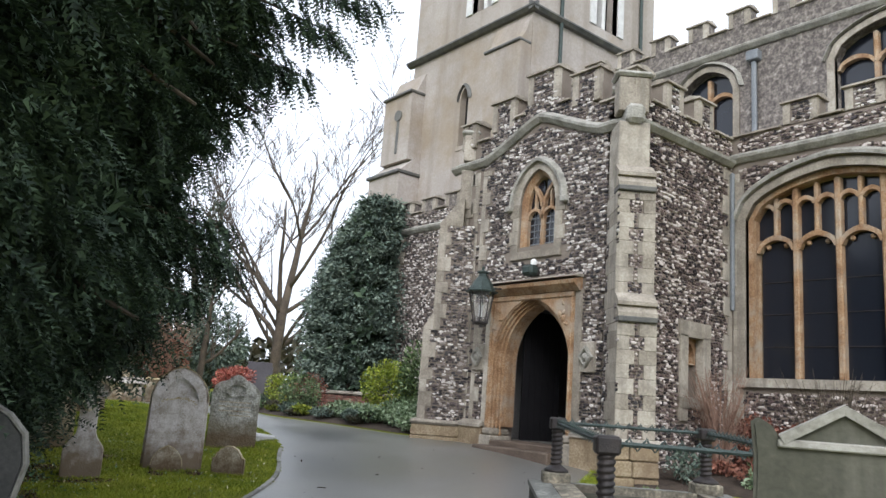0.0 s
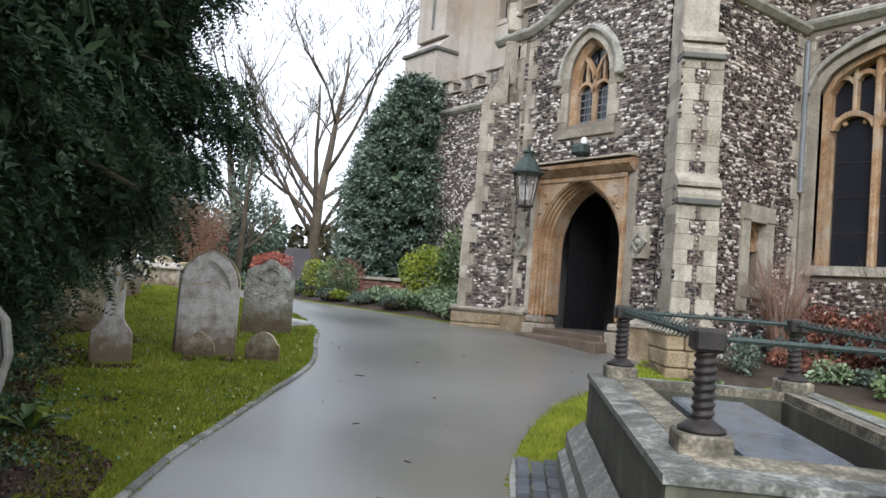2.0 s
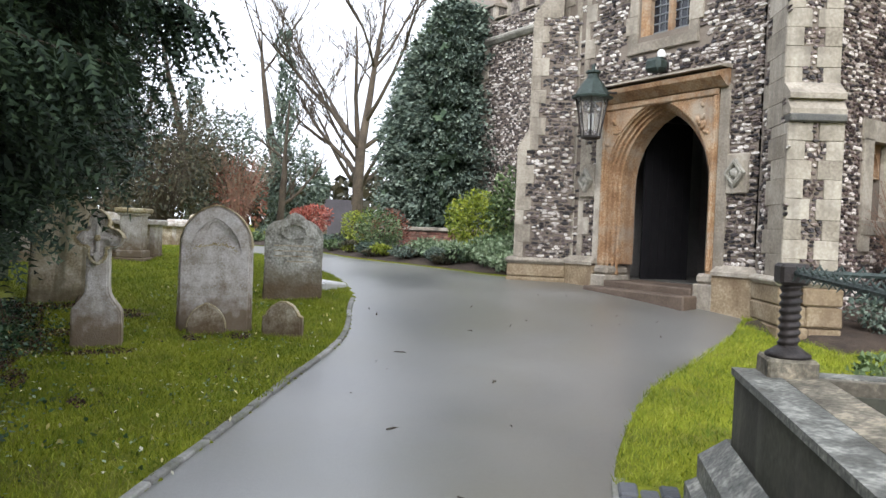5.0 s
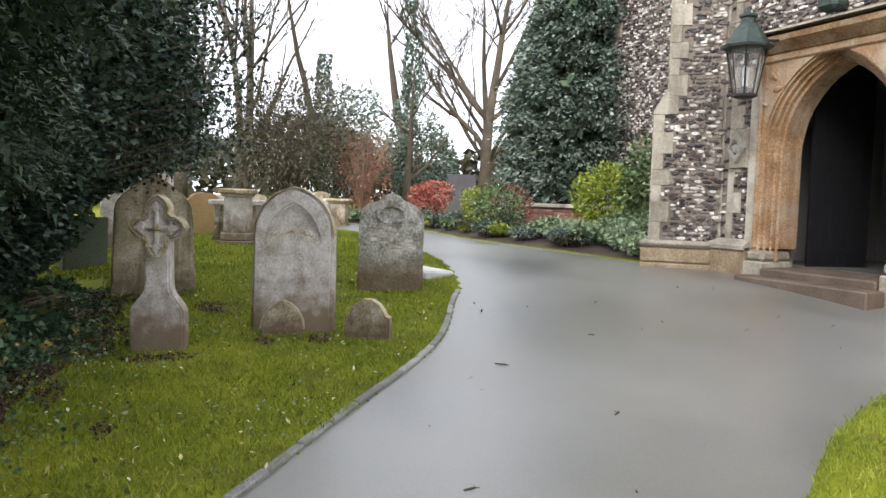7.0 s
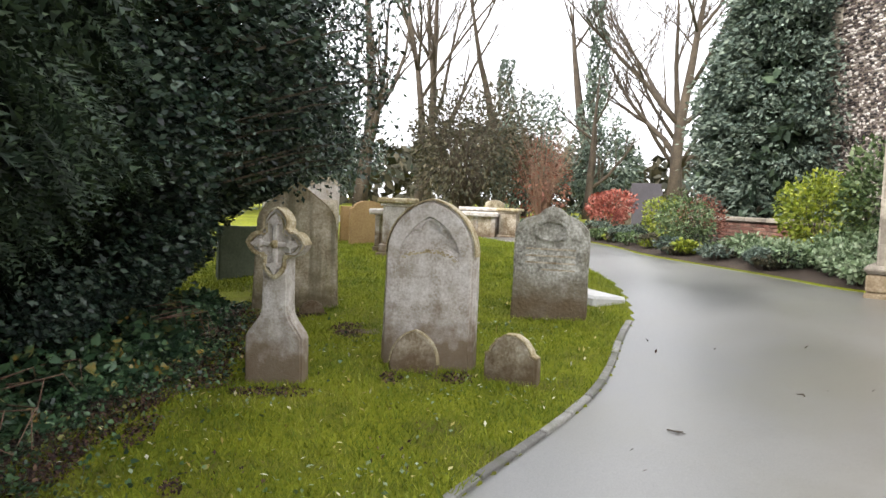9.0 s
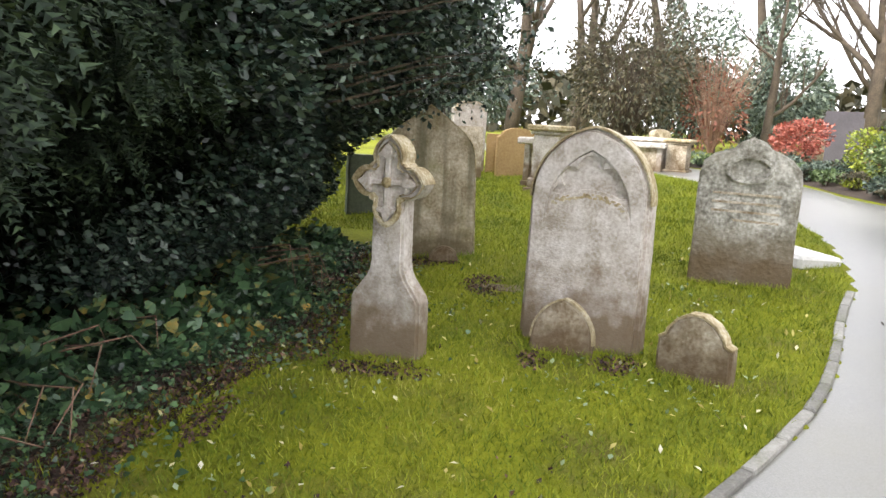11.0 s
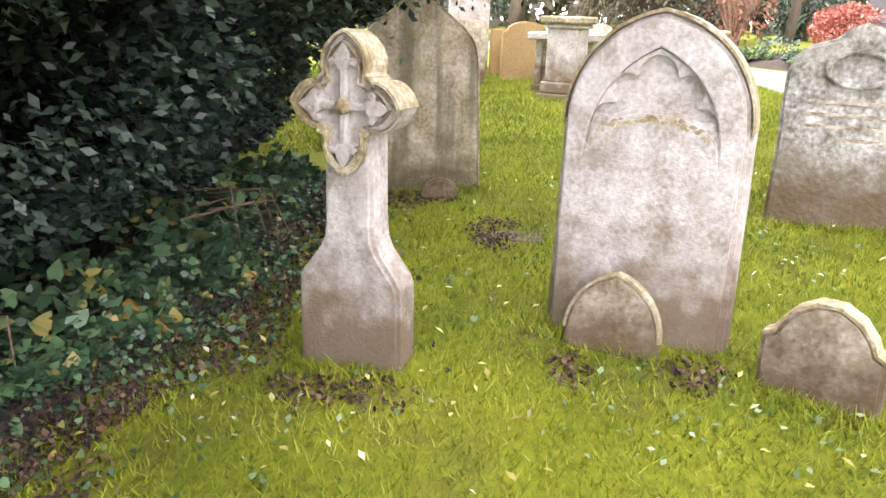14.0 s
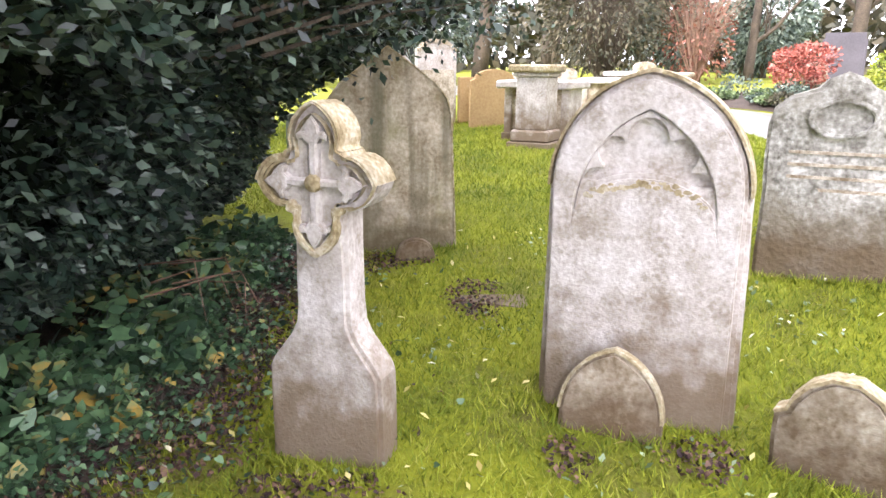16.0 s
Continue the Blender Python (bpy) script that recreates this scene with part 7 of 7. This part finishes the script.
lawn_edge_y = [2.4, 2.4, 2.25, 2.0, 1.7, 1.45, 1.35, 1.5, 1.35, 0.75]
grass = thing("grass", pose(0, 0, 0), "short damp green grass with yellow flecks", "grass", kind="stuff")


BARE = [(-10.12, 2.78, 0.16, 0.36), (-10.62, 2.35, 0.4, 0.16), (-10.20, 4.22, 0.20, 0.16), (-10.28, 3.72, 0.16, 0.09), (-12.0, 3.45, 0.38, 0.2), (-12.75, 2.75, 0.25, 0.4), (-9.35, 2.05, 0.34, 0.12),
        (-8.9, 1.72, 0.4, 0.16), (-9.9, 2.0, 0.3, 0.12), (-11.3, 2.55, 0.22, 0.3), (-8.5, 2.4, 0.16, 0.07)]


def bareness(x, y):
    """How far places lie inside the worn patches, 0 to 1."""
    b = np.zeros(np.shape(x))
    for px, py, rx, ry in BARE:
        wob = 1 + 0.3 * np.sin(9 * np.asarray(x) + 4 * np.asarray(y)) + 0.2 * np.sin(17 * np.asarray(y) - 6 * np.asarray(x))
        b = np.maximum(b, 1 - (((x - px) / rx) ** 2 + ((y - py) / ry) ** 2) * wob)
    return np.clip(b * 1.6, 0, 1)


def blades(x, y, h, w, lift=0.0):
    n = len(x)
    b = np.stack([x, y, lawn(x, y) - 0.005 + lift], 1)
    a = rng.uniform(0, 6.28, n)
    s = np.stack([np.cos(a), np.sin(a), np.zeros(n)], 1) * (w * rng.uniform(0.6, 1.3, (n, 1)))
    tip = b + np.concatenate([rng.normal(0, 0.55, (n, 2)) * h, np.full((n, 1), h)], 1) * rng.uniform(0.5, 1.3, (n, 1))
    return np.stack([b - s, b + s, tip], 1)


n = 190000
x, y = rng.uniform(-14.5, -5.0, n), rng.uniform(1.2, 7.0, n)
keep = (y > np.interp(x, lawn_edge_x, lawn_edge_y) - 0.1 * rng.random(n)) & (edge_distance(x, y) > 0.03) & (y < 7.5 + 0 * x)
left = (-0.7314 * x + 0.682 * y > 0) & (y < np.interp(x, [-14.5, -12.1, -10.4, -9.2, -7.3, -5.4], [7.2, 6.5, 5.7, 4.9, 3.3, 1.9]))
keep &= rng.random(n) > 0.8 * bareness(x, y)
x, y = x[keep & left], y[keep & left]
tri_soup("blades", blades(x, y, 0.045, 0.0035), BLADE, grass)
n = 90000
x, y = rng.uniform(-21, -14.3, n), rng.uniform(0.6, 7.6, n)
k = path_distance(x, y) > 0.05
tri_soup("far_blades", blades(x[k], y[k], 0.05, 0.006), BLADE, grass)
# longer tufts left by the mower round the stones
tuft = []
for (ax, ay), (bx, by) in (((-10.78, 3.63), (-10.44, 4.35)), ((-12.1, 5.11), (-11.77, 5.81)), ((-10.2, 4.42), (-9.93, 4.77)), ((-10.64, 3.77), (-10.40, 4.14)), ((-10.43, 2.55), (-10.25, 3.06)), ((-12.93, 2.42), (-13.03, 3.36))):
    m = 520
    t = rng.uniform(-0.08, 1.08, m)
    side = rng.choice([1, 1, -1], m)
    wx, wy = by - ay, ax - bx
    ln = math.hypot(wx, wy)
    off = np.where(side > 0, 0.03, -0.2) + side * rng.exponential(0.05, m)
    tuft.append(blades(ax + (bx - ax) * t + wx / ln * off, ay + (by - ay) * t + wy / ln * off, 0.06, 0.004))
tri_soup("tufts", np.concatenate(tuft), BLADE, grass)
# small weeds and moss leaves in the turf
n = 2200
wx, wy = rng.uniform(-13, -6.2, n), rng.uniform(1.3, 6.0, n)
patch = np.sin(3.1 * wx + 1.7 * wy) * np.sin(2.3 * wy - 1.1 * wx) + 0.5 * np.sin(7 * wx) * np.sin(6 * wy)
k = (patch > 0.15) & (wy > np.interp(wx, lawn_edge_x, lawn_edge_y) - 0.1) & (edge_distance(wx, wy) > 0.08)
k &= wy < np.interp(wx, [-14.5, -12.1, -10.4, -9.2, -7.3, -5.4], [7.2, 6.3, 5.4, 4.6, 3.1, 1.8])
wx, wy = wx[k], wy[k]
quad_soup("weed_leaves", leaves(np.stack([wx, wy, lawn(wx, wy) + 0.022], 1), 0.034, rng, 0, 0.75, None, 0.7), GLAUCOUS, grass)
# bare scuffed soil showing through
n = 1000
wx, wy = rng.uniform(-12.6, -7.4, n), rng.uniform(1.5, 4.6, n)
patch = np.sin(2.3 * wx - 1.9 * wy + 1) * np.sin(3.3 * wy + 0.8 * wx) + 0.4 * np.sin(9 * wx) * np.sin(8 * wy)
k = (patch > 0.62) & (wy > np.interp(wx, lawn_edge_x, lawn_edge_y)) & (wy < np.interp(wx, [-12.1, -10.4, -9.2, -7.3], [6.0, 5.0, 4.2, 2.7]))
wx, wy = wx[k], wy[k]
cx_, cy_ = rng.uniform(-13.2, -7.8, 60000), rng.uniform(1.4, 4.8, 60000)
k = rng.random(60000) < 0.8 * bareness(cx_, cy_)
wx, wy = np.concatenate([wx, cx_[k]]), np.concatenate([wy, cy_[k]])
quad_soup("scuffed_soil", leaves(np.stack([wx, wy, lawn(wx, wy) + 0.016], 1), 0.028, rng, 0, 0.7, None, 0.6), LITTER, grass)
n = 80000
x, y = rng.uniform(-8.4, -3.6, n), rng.uniform(3.6, 10, n)
keep = (edge_distance(x, y) > -0.03) & (x > -9)
tx, ty = x + 4.62, y - 4.79
lx, ly = 0.743 * tx - 0.669 * ty, 0.669 * tx + 0.743 * ty
keep &= ~((lx > -0.5) & (lx < 3.3) & (ly > -0.66) & (ly < 1.65)) & (y < 10.0)
x, y = x[keep], y[keep]
tri_soup("blades", blades(x, y, 0.05, 0.004, np.where(edge_distance(x, y) < 0.32, 0.022, 0.0)), BLADE, grass)
# fallen leaves on the lawn and path
fl_ = thing("fallen_leaf_scatter", pose(0, 0, 0), "small yellow and bleached leaves scattered on the lawn", "leaves", kind="stuff")
n = 650
x, y = rng.uniform(-13.5, -6, n), rng.uniform(1.6, 6.5, n)
keep = (y > np.interp(x, lawn_edge_x, lawn_edge_y)) & (y < np.interp(x, [-14.5, -12.1, -10.4, -9.2, -7.3, -5.4], [7.2, 6.3, 5.4, 4.6, 3.1, 1.8]))
x, y = x[keep], y[keep]
quad_soup("leaves", leaves(np.stack([x, y, lawn(x, y) + 0.035], 1), 0.045, rng, 0, 0.5, None, 0.85), FALLEN, fl_)
n = 60
x, y = rng.uniform(-11, -3, n), rng.uniform(2, 9, n)
keep = edge_distance(x, y) < -0.15
x, y = x[keep], y[keep]
quad_soup("path_leaves", leaves(np.stack([x, y, land(x, y) + 0.02], 1), 0.05, rng, 0, 0.4, None, 0.9), LITTER, fl_)

# a few fallen twigs on the path
rt = random.Random(31)
for tx_, ty_ in ((-5.6, 3.9), (-4.9, 3.2), (-8.9, 5.4), (-7.6, 5.6), (-6.9, 4.2), (-9.4, 6.6)):
    tw = thing("fallen_twig", pose(tx_, ty_, float(land(tx_, ty_)) + 0.012, 0, 0, rt.uniform(0, 180)), "small dark fallen twig lying on the path", "twig", "twigs on the path")
    bm = bmesh.new()
    l = rt.uniform(0.035, 0.07)
    tube(bm, [(-l, 0, 0), (0, rt.uniform(-0.02, 0.02), 0.004), (l, 0, 0)], [0.005, 0.006, 0.002], 5)
    tube(bm, [(0, 0, 0.004), (l * 0.6, 0.025, 0.002)], [0.004, 0.002], 4)
    part("stem", bm, BARK, tw)

# ---- flower bed by the porch ----
bed = thing("flower_bed", pose(0, 0, 0), "planted border of low shrubs and perennials along the path", "flower bed", kind="structure")
bv, bf = [], []
edge = resample(EDGE_BED, 60)
for i, (ex, ey) in enumerate(edge[:34]):
    for j in range(8):
        t = j / 7
        yy = ey + 0.03 + t * (12.9 - ey)
        bv.append((ex, yy, float(land(ex, yy)) + 0.02 + 0.16 * min(1, t * 4)))
for i in range(33):
    for j in range(7):
        a = i * 8 + j
        bf.append((a, a + 1, a + 9, a + 8))
from_arrays("bed_soil", bv, bf, SOIL, bed, True)


def clump(name, x, y, r, h, n, size, mat, label, seed, category="plant", group=""):
    z = float(land(x, y)) + 0.1
    g = thing(name, pose(x, y, z), label, category, group)
    crown(g, "leaves", (0, 0, h * 0.5), (r, r, h * 0.56), n, size, mat, seed, 0.1, 0.55, 0.35)
    rr = random.Random(seed)
    bm = bmesh.new()
    for k in range(5):
        a = rr.uniform(0, 6.28)
        tube(bm, [(0.05 * math.cos(a), 0.05 * math.sin(a), -0.05), (r * 0.5 * math.cos(a), r * 0.5 * math.sin(a), h * 0.6)], [0.014, 0.006], 4)
    part("stem_cluster", bm, BARK, g)
    return g


rr = random.Random(12)
for k in range(74):
    i = int(rr.uniform(0, 33))
    ex, ey = edge[i]
    o = rr.choice([0.05, 0.12, 0.2, 0.35, 0.6, 0.9, 1.2])
    r = rr.uniform(0.2, 0.34) * (1 + 0.5 * (o > 0.6))
    mt = rr.choice([BEDGREEN, BEDGREEN, EVERGREEN, LIME, HOLLY, OLIVE])
    clump("border_plant", ex + rr.uniform(-0.1, 0.1), ey + r * 0.6 + o, r, r * rr.uniform(0.55, 1.0), 420, 0.07, mt, "low leafy border plant beside the path", 200 + k, "plant", "plants in the border")
for k, (px, py, r, h) in enumerate(((-13.0, 9.85, 0.32, 0.3), (-13.45, 9.95, 0.36, 0.42), (-13.95, 10.05, 0.4, 0.5), (-14.5, 9.85, 0.36, 0.4), (-15.1, 9.8, 0.34, 0.36), (-15.7, 9.9, 0.36, 0.4), (-14.2, 10.45, 0.42, 0.62), (-13.5, 10.4, 0.4, 0.6))):
    clump("groundcover_plant", px, py, r, h, 700, 0.085, GLAUCOUS, "pale blue-green leafy groundcover at the path edge", 260 + k, "plant", "groundcover in the border")
clump("lime_shrub", -14.85, 10.55, 0.75, 1.45, 4200, 0.075, LIME, "yellow-green rounded shrub beside the porch", 301, "shrub")
clump("laurel_shrub", -14.05, 10.95, 0.75, 1.75, 3600, 0.10, BEDGREEN, "glossy green shrub against the flint wall", 302, "shrub")
clump("variegated_shrub", -17.6, 9.75, 0.62, 0.95, 2200, 0.07, BEDGREEN, "pale variegated shrub in the border", 303, "shrub")
clump("variegated_shrub", -19.7, 10.35, 0.55, 0.95, 1800, 0.07, LIME, "pale yellow-green shrub at the end of the border", 304, "shrub")
clump("russet_shrub", -18.6, 10.5, 0.6, 1.0, 1500, 0.07, RUSSET, "small russet shrub in the border", 305, "shrub")

lw = thing("low_brick_wall", pose(-21.6, 11.6, 0), "low old brick wall with stone coping behind the border", "wall", kind="structure")
part("core", box(0, 5.2, 0.02, 0.26, 0.7, 1.55), MORTAR, lw)
bme = bpy.data.meshes.new("brick")
bm = box(-0.105, 0.105, -0.02, 0.06, -0.031, 0.031, 0.005)
bm.to_mesh(bme)
bm.free()
bme.materials.append(BRICK)
for r in range(11):
    for k in range(23):
        o = new("brick", bme)
        o.parent = lw
        o.matrix_basis = pose(0.13 + k * 0.221 + (0.11 if r % 2 else 0), 0.0 + random.uniform(-0.004, 0.004), 0.76 + r * 0.073)
for k in range(7):
    part("coping_stone", box(k * 0.745 + 0.004, k * 0.745 + 0.74, -0.08, 0.34, 1.55, 1.64, 0.015), STONE, lw)

# big evergreen against the church
ev = thing("evergreen_tree", pose(-19.9, 12.7, 0.75), "tall dense dark evergreen tree against the church wall", "tree")
rngE = np.random.default_rng(77)
EZ = [0.2, 1.2, 2.3, 4.4, 5.5, 6.7, 7.5]
ELEFT, ERIGHT = [-2.8, -3.3, -3.2, -2.6, -1.9, -0.7, 0.7], [2.3, 2.6, 2.4, 2.0, 1.8, 1.6, 1.4]
bits = []
for k in range(1250):
    h = 0.25 + 6.4 * rngE.random() ** 0.9
    an = rngE.uniform(0, 6.283)
    x0, x1 = np.interp(h + 0.8, EZ, ELEFT), np.interp(h + 0.8, EZ, ERIGHT)
    mid, rx, ry = (x0 + x1) / 2, (x1 - x0) / 2 * rngE.uniform(0.66, 1.08), float(np.interp(h, [0, 1.5, 3, 7], [0.6, 0.9, 1.3, 0.7])) * rngE.uniform(0.75, 1.1)
    m = 42
    u = rngE.uniform(0.55, 1.0, m)
    c = np.array([math.cos(an), math.sin(an)])
    pos = np.stack([mid + rx * u * c[0], ry * u * c[1], h + 0.25 * u - 0.30 * u * u], 1) + rngE.normal(size=(m, 3)) * np.array([0.11, 0.10, 0.08])
    bits.append(leaves(pos, 0.15, rngE, 0.3, 0.42, np.tile([c[0], c[1] - 0.2, 0.15], (m, 1))))
quad_soup("leaves", np.concatenate(bits), EVERGREEN, ev)
n = 5000
h = rngE.uniform(0.1, 6.2, n)
x0, x1 = np.interp(h + 1.0, EZ, ELEFT), np.interp(h + 1.0, EZ, ERIGHT)
u = rngE.uniform(0.18, 0.82, n)
quad_soup("inner_leaves", leaves(np.stack([x0 + (x1 - x0) * u, rngE.normal(0, 0.25, n), h], 1), 0.42, rngE, 0.4, 0.5), YEW, ev)
bm = bmesh.new()
tube(bm, [(0, 0, -0.2), (0.3, 0, 2), (1.2, 0, 6)], [0.25, 0.2, 0.05], 9)
part("trunk", bm, BARK, ev)

# russet hedge and twiggy shrubs under the aisle window
for k, (px, py, pr, ph) in enumerate(((-6.9, 12.6, 0.55, 0.85), (-6.1, 12.5, 0.6, 0.9), (-5.2, 12.4, 0.6, 0.85))):
    clump("russet_hedge", px, py, pr, ph, 2200, 0.085, RUSSET, "russet leafy shrub below the aisle window", 320 + k, "shrub", "shrubs below the window")


def twiggy(x, y, r, h, n, mat, label, seed):
    g = thing("twiggy_shrub", pose(x, y, float(land(x, y))), label, "shrub")
    rr = random.Random(seed)
    bm = bmesh.new()
    for k in range(n):
        a, e = rr.uniform(0, 6.28), rr.uniform(0.2, 1.0)
        p1 = Vector((r * e * math.cos(a), r * e * math.sin(a), h * rr.uniform(0.6, 1.05)))
        tube(bm, [(0.06 * math.cos(a), 0.06 * math.sin(a), 0), p1 * 0.5 + Vector((0, 0, h * 0.08)), p1], [0.012, 0.007, 0.003], 3)
        for j in range(4):
            b = p1 * rr.uniform(0.4, 0.9)
            tube(bm, [b, b + Vector((rr.uniform(-1, 1), rr.uniform(-1, 1), rr.uniform(0, 1))) * 0.28], [0.005, 0.002], 3)
    part("bare_crown", bm, mat, g)


wb_v, wb_f = [], []
for k in range(25):
    bx = -8.0 + k * 0.32
    for yy, dz in ((9.55 if bx < -6.6 else 10.6, 0.0), (9.75 if bx < -6.6 else 10.85, 0.07), (11.8, 0.10), (13.28, 0.12)):
        yy += 0.08 * math.sin(5 * bx) if dz < 0.09 else 0
        wb_v.append((bx, yy, lawn_at(bx, yy) + dz - 0.01))
for k in range(24):
    for j in range(3):
        wb_f.append((k * 4 + j, k * 4 + 4 + j, k * 4 + 5 + j, k * 4 + 1 + j))
tagged(from_arrays("wall_border", wb_v, wb_f, SOIL, smooth=True), "dark planted soil along the foot of the flint wall", "flower bed", kind="structure")
rb = random.Random(55)
for k in range(30):
    px, py = rb.uniform(-7.2, -2.2), rb.uniform(9.9, 12.6)
    if py < 10.9 and px > -6.4:
        py += 1.0
    pr = rb.uniform(0.2, 0.36)
    clump("border_plant", px, py, pr, pr * rb.uniform(0.7, 1.5), 380, 0.075, rb.choice([BEDGREEN, GLAUCOUS, OLIVE, EVERGREEN, RUSSET]), "low straggling plant at the foot of the flint wall", 600 + k, "plant", "plants below the aisle wall")
twiggy(-7.15, 11.9, 0.62, 1.75, 90, TWIG, "bare pinkish twiggy shrub by the porch wall", 5)
twiggy(-5.0, 11.2, 0.8, 1.9, 80, BARK, "bare dark twiggy shrub below the aisle window", 6)
for k, (px, py) in enumerate(((-4.6, 7.0), (-5.3, 7.6), (-3.9, 6.9))):
    clump("grave_plant", px, py, 0.32, 0.4, 500, 0.07, BEDGREEN, "low green plant growing by the tomb", 340 + k)

# ---- distance ----
branch_tree("bare_tree", -38.2, 19.4, 17, 0.85, 3, "tall bare spreading tree beyond the churchyard", 0.34, 3, (0.05, 0.0), limbs=8, low=0.12)
branch_tree("bare_tree", -40.5, 16.2, 14, 0.6, 7, "bare ivy-clad tree beyond the churchyard", 0.36, 2, limbs=4, low=0.4)
branch_tree("bare_tree", -44, 12.5, 15, 0.6, 9, "slender ivy-clad bare tree in the distance", 0.30, 2, limbs=4, low=0.4)
branch_tree("bare_tree", -34.5, 4.6, 14, 0.8, 10, "leaning dark bare tree behind the graves", 0.30, 3, (0.12, 0.1), limbs=5)
branch_tree("bare_tree", -46, 9.0, 18, 0.6, 15, "tall slender bare tree in the distance", 0.30, 2, limbs=5)
branch_tree("bare_tree", -43, 8.0, 16, 0.6, 19, "tall slender bare tree in the distance", 0.26, 2, limbs=5)
branch_tree("bare_tree", -42, 21.5, 15, 0.8, 16, "bare tree beside the church", 0.30, 3, limbs=5, low=0.2)
branch_tree("bare_tree", -36.5, 14.6, 8, 1.1, 17, "low spreading bare tree with a curved limb", 0.2, 2, limbs=4, low=0.2)


def foliage_tree(x, y, r, h, n, size, mat, label, seed, z0=0.0, name="shrub_tree"):
    g = thing(name, pose(x, y, float(land(x, y))), label, "tree")
    crown(g, "leaves", (0, 0, h * 0.52 + z0), (r, r, h * 0.52), n, size, mat, seed, 0.3, 0.4, 0.4, 6)
    bm = bmesh.new()
    tube(bm, [(0, 0, -0.2), (0, 0, h * 0.6)], [0.15, 0.05], 6)
    part("trunk", bm, BARK, g)


foliage_tree(-34, 8.7, 3.0, 5.0, 7000, 0.2, OLIVE, "rounded olive-brown shrubby tree behind the graves", 401)
twiggy(-33.6, 8.6, 3.3, 5.6, 260, BARK, "dense bare brown twigs of a large shrub behind the graves", 14)
twiggy(-32.3, 11.3, 1.7, 3.6, 160, TWIG, "pinkish bare shrub behind the graves", 15)
foliage_tree(-32.5, 11.4, 1.3, 2.9, 900, 0.18, RUSSET, "russet bare-twigged shrub behind the graves", 402)
foliage_tree(-39.5, 16.4, 2.3, 4.4, 5000, 0.26, EVERGREEN, "dark evergreen shrub below an ivy-clad tree", 403)
foliage_tree(-36.5, 11.8, 1.9, 5.2, 4000, 0.25, EVERGREEN, "dark evergreen shrub behind the graves", 404)
ivy_column(-40.5, 16.2, 10.5, 0.75, 3600, 5, "ivy wrapped round a tall bare trunk")
ivy_column(-44, 12.5, 8, 0.7, 2400, 6, "ivy wrapped round a slender trunk")
foliage_tree(-38, 2.0, 3.6, 5.0, 6000, 0.28, EVERGREEN, "dark evergreen mass beyond the holly", 407)
foliage_tree(-33, -1.5, 4.0, 6.5, 6000, 0.30, EVERGREEN, "dark evergreen mass beyond the holly", 408)
foliage_tree(-18.6, 0.8, 1.1, 2.9, 6000, 0.09, HOLLY, "dark holly bush beside the far graves", 411, name="holly_bush")
clump("red_shrub", -24.3, 10.9, 0.68, 1.15, 2600, 0.09, REDLEAF, "bright coral-red leafy shrub beside a gravestone", 306, "shrub")
sp = thing("dark_fence_panel", facing((-26.55, 12.45), (-26.2, 13.25), 0.02), "dark purplish upright panel by the far path", "panel")
part("panel", box(-0.44, 0.44, 0, 0.06, 0, 1.45, 0.01), FENCE, sp)
part("post", box(-0.48, -0.42, -0.01, 0.08, 0, 1.3, 0.008), FENCE, sp)
part("post", box(0.42, 0.48, -0.01, 0.08, 0, 1.3, 0.008), FENCE, sp)
# far belt of woods and hedges closing the view
woods = thing("far_woods", pose(0, 0, 0), "hazy belt of distant hedges and woods", "woods", kind="stuff")
rw_ = np.random.default_rng(21)
n = 26000
a = rw_.uniform(math.radians(60), math.radians(300), n)
dist = rw_.uniform(52, 64, n)
top = 3.0 + 1.5 * np.sin(5 * a) + 1.0 * np.sin(13 * a + 1) + 0.8 * np.sin(29 * a)
pos = np.stack([dist * np.cos(a), dist * np.sin(a), 1.2 + rw_.random(n) ** 0.8 * np.maximum(top, 1.2)], 1)
pos = pos[~((pos[:, 1] > 22) & (pos[:, 0] > -34) )]
quad_soup("leaves", leaves(pos, 0.9, rw_, 0.2, 0.6), OLIVE, woods)
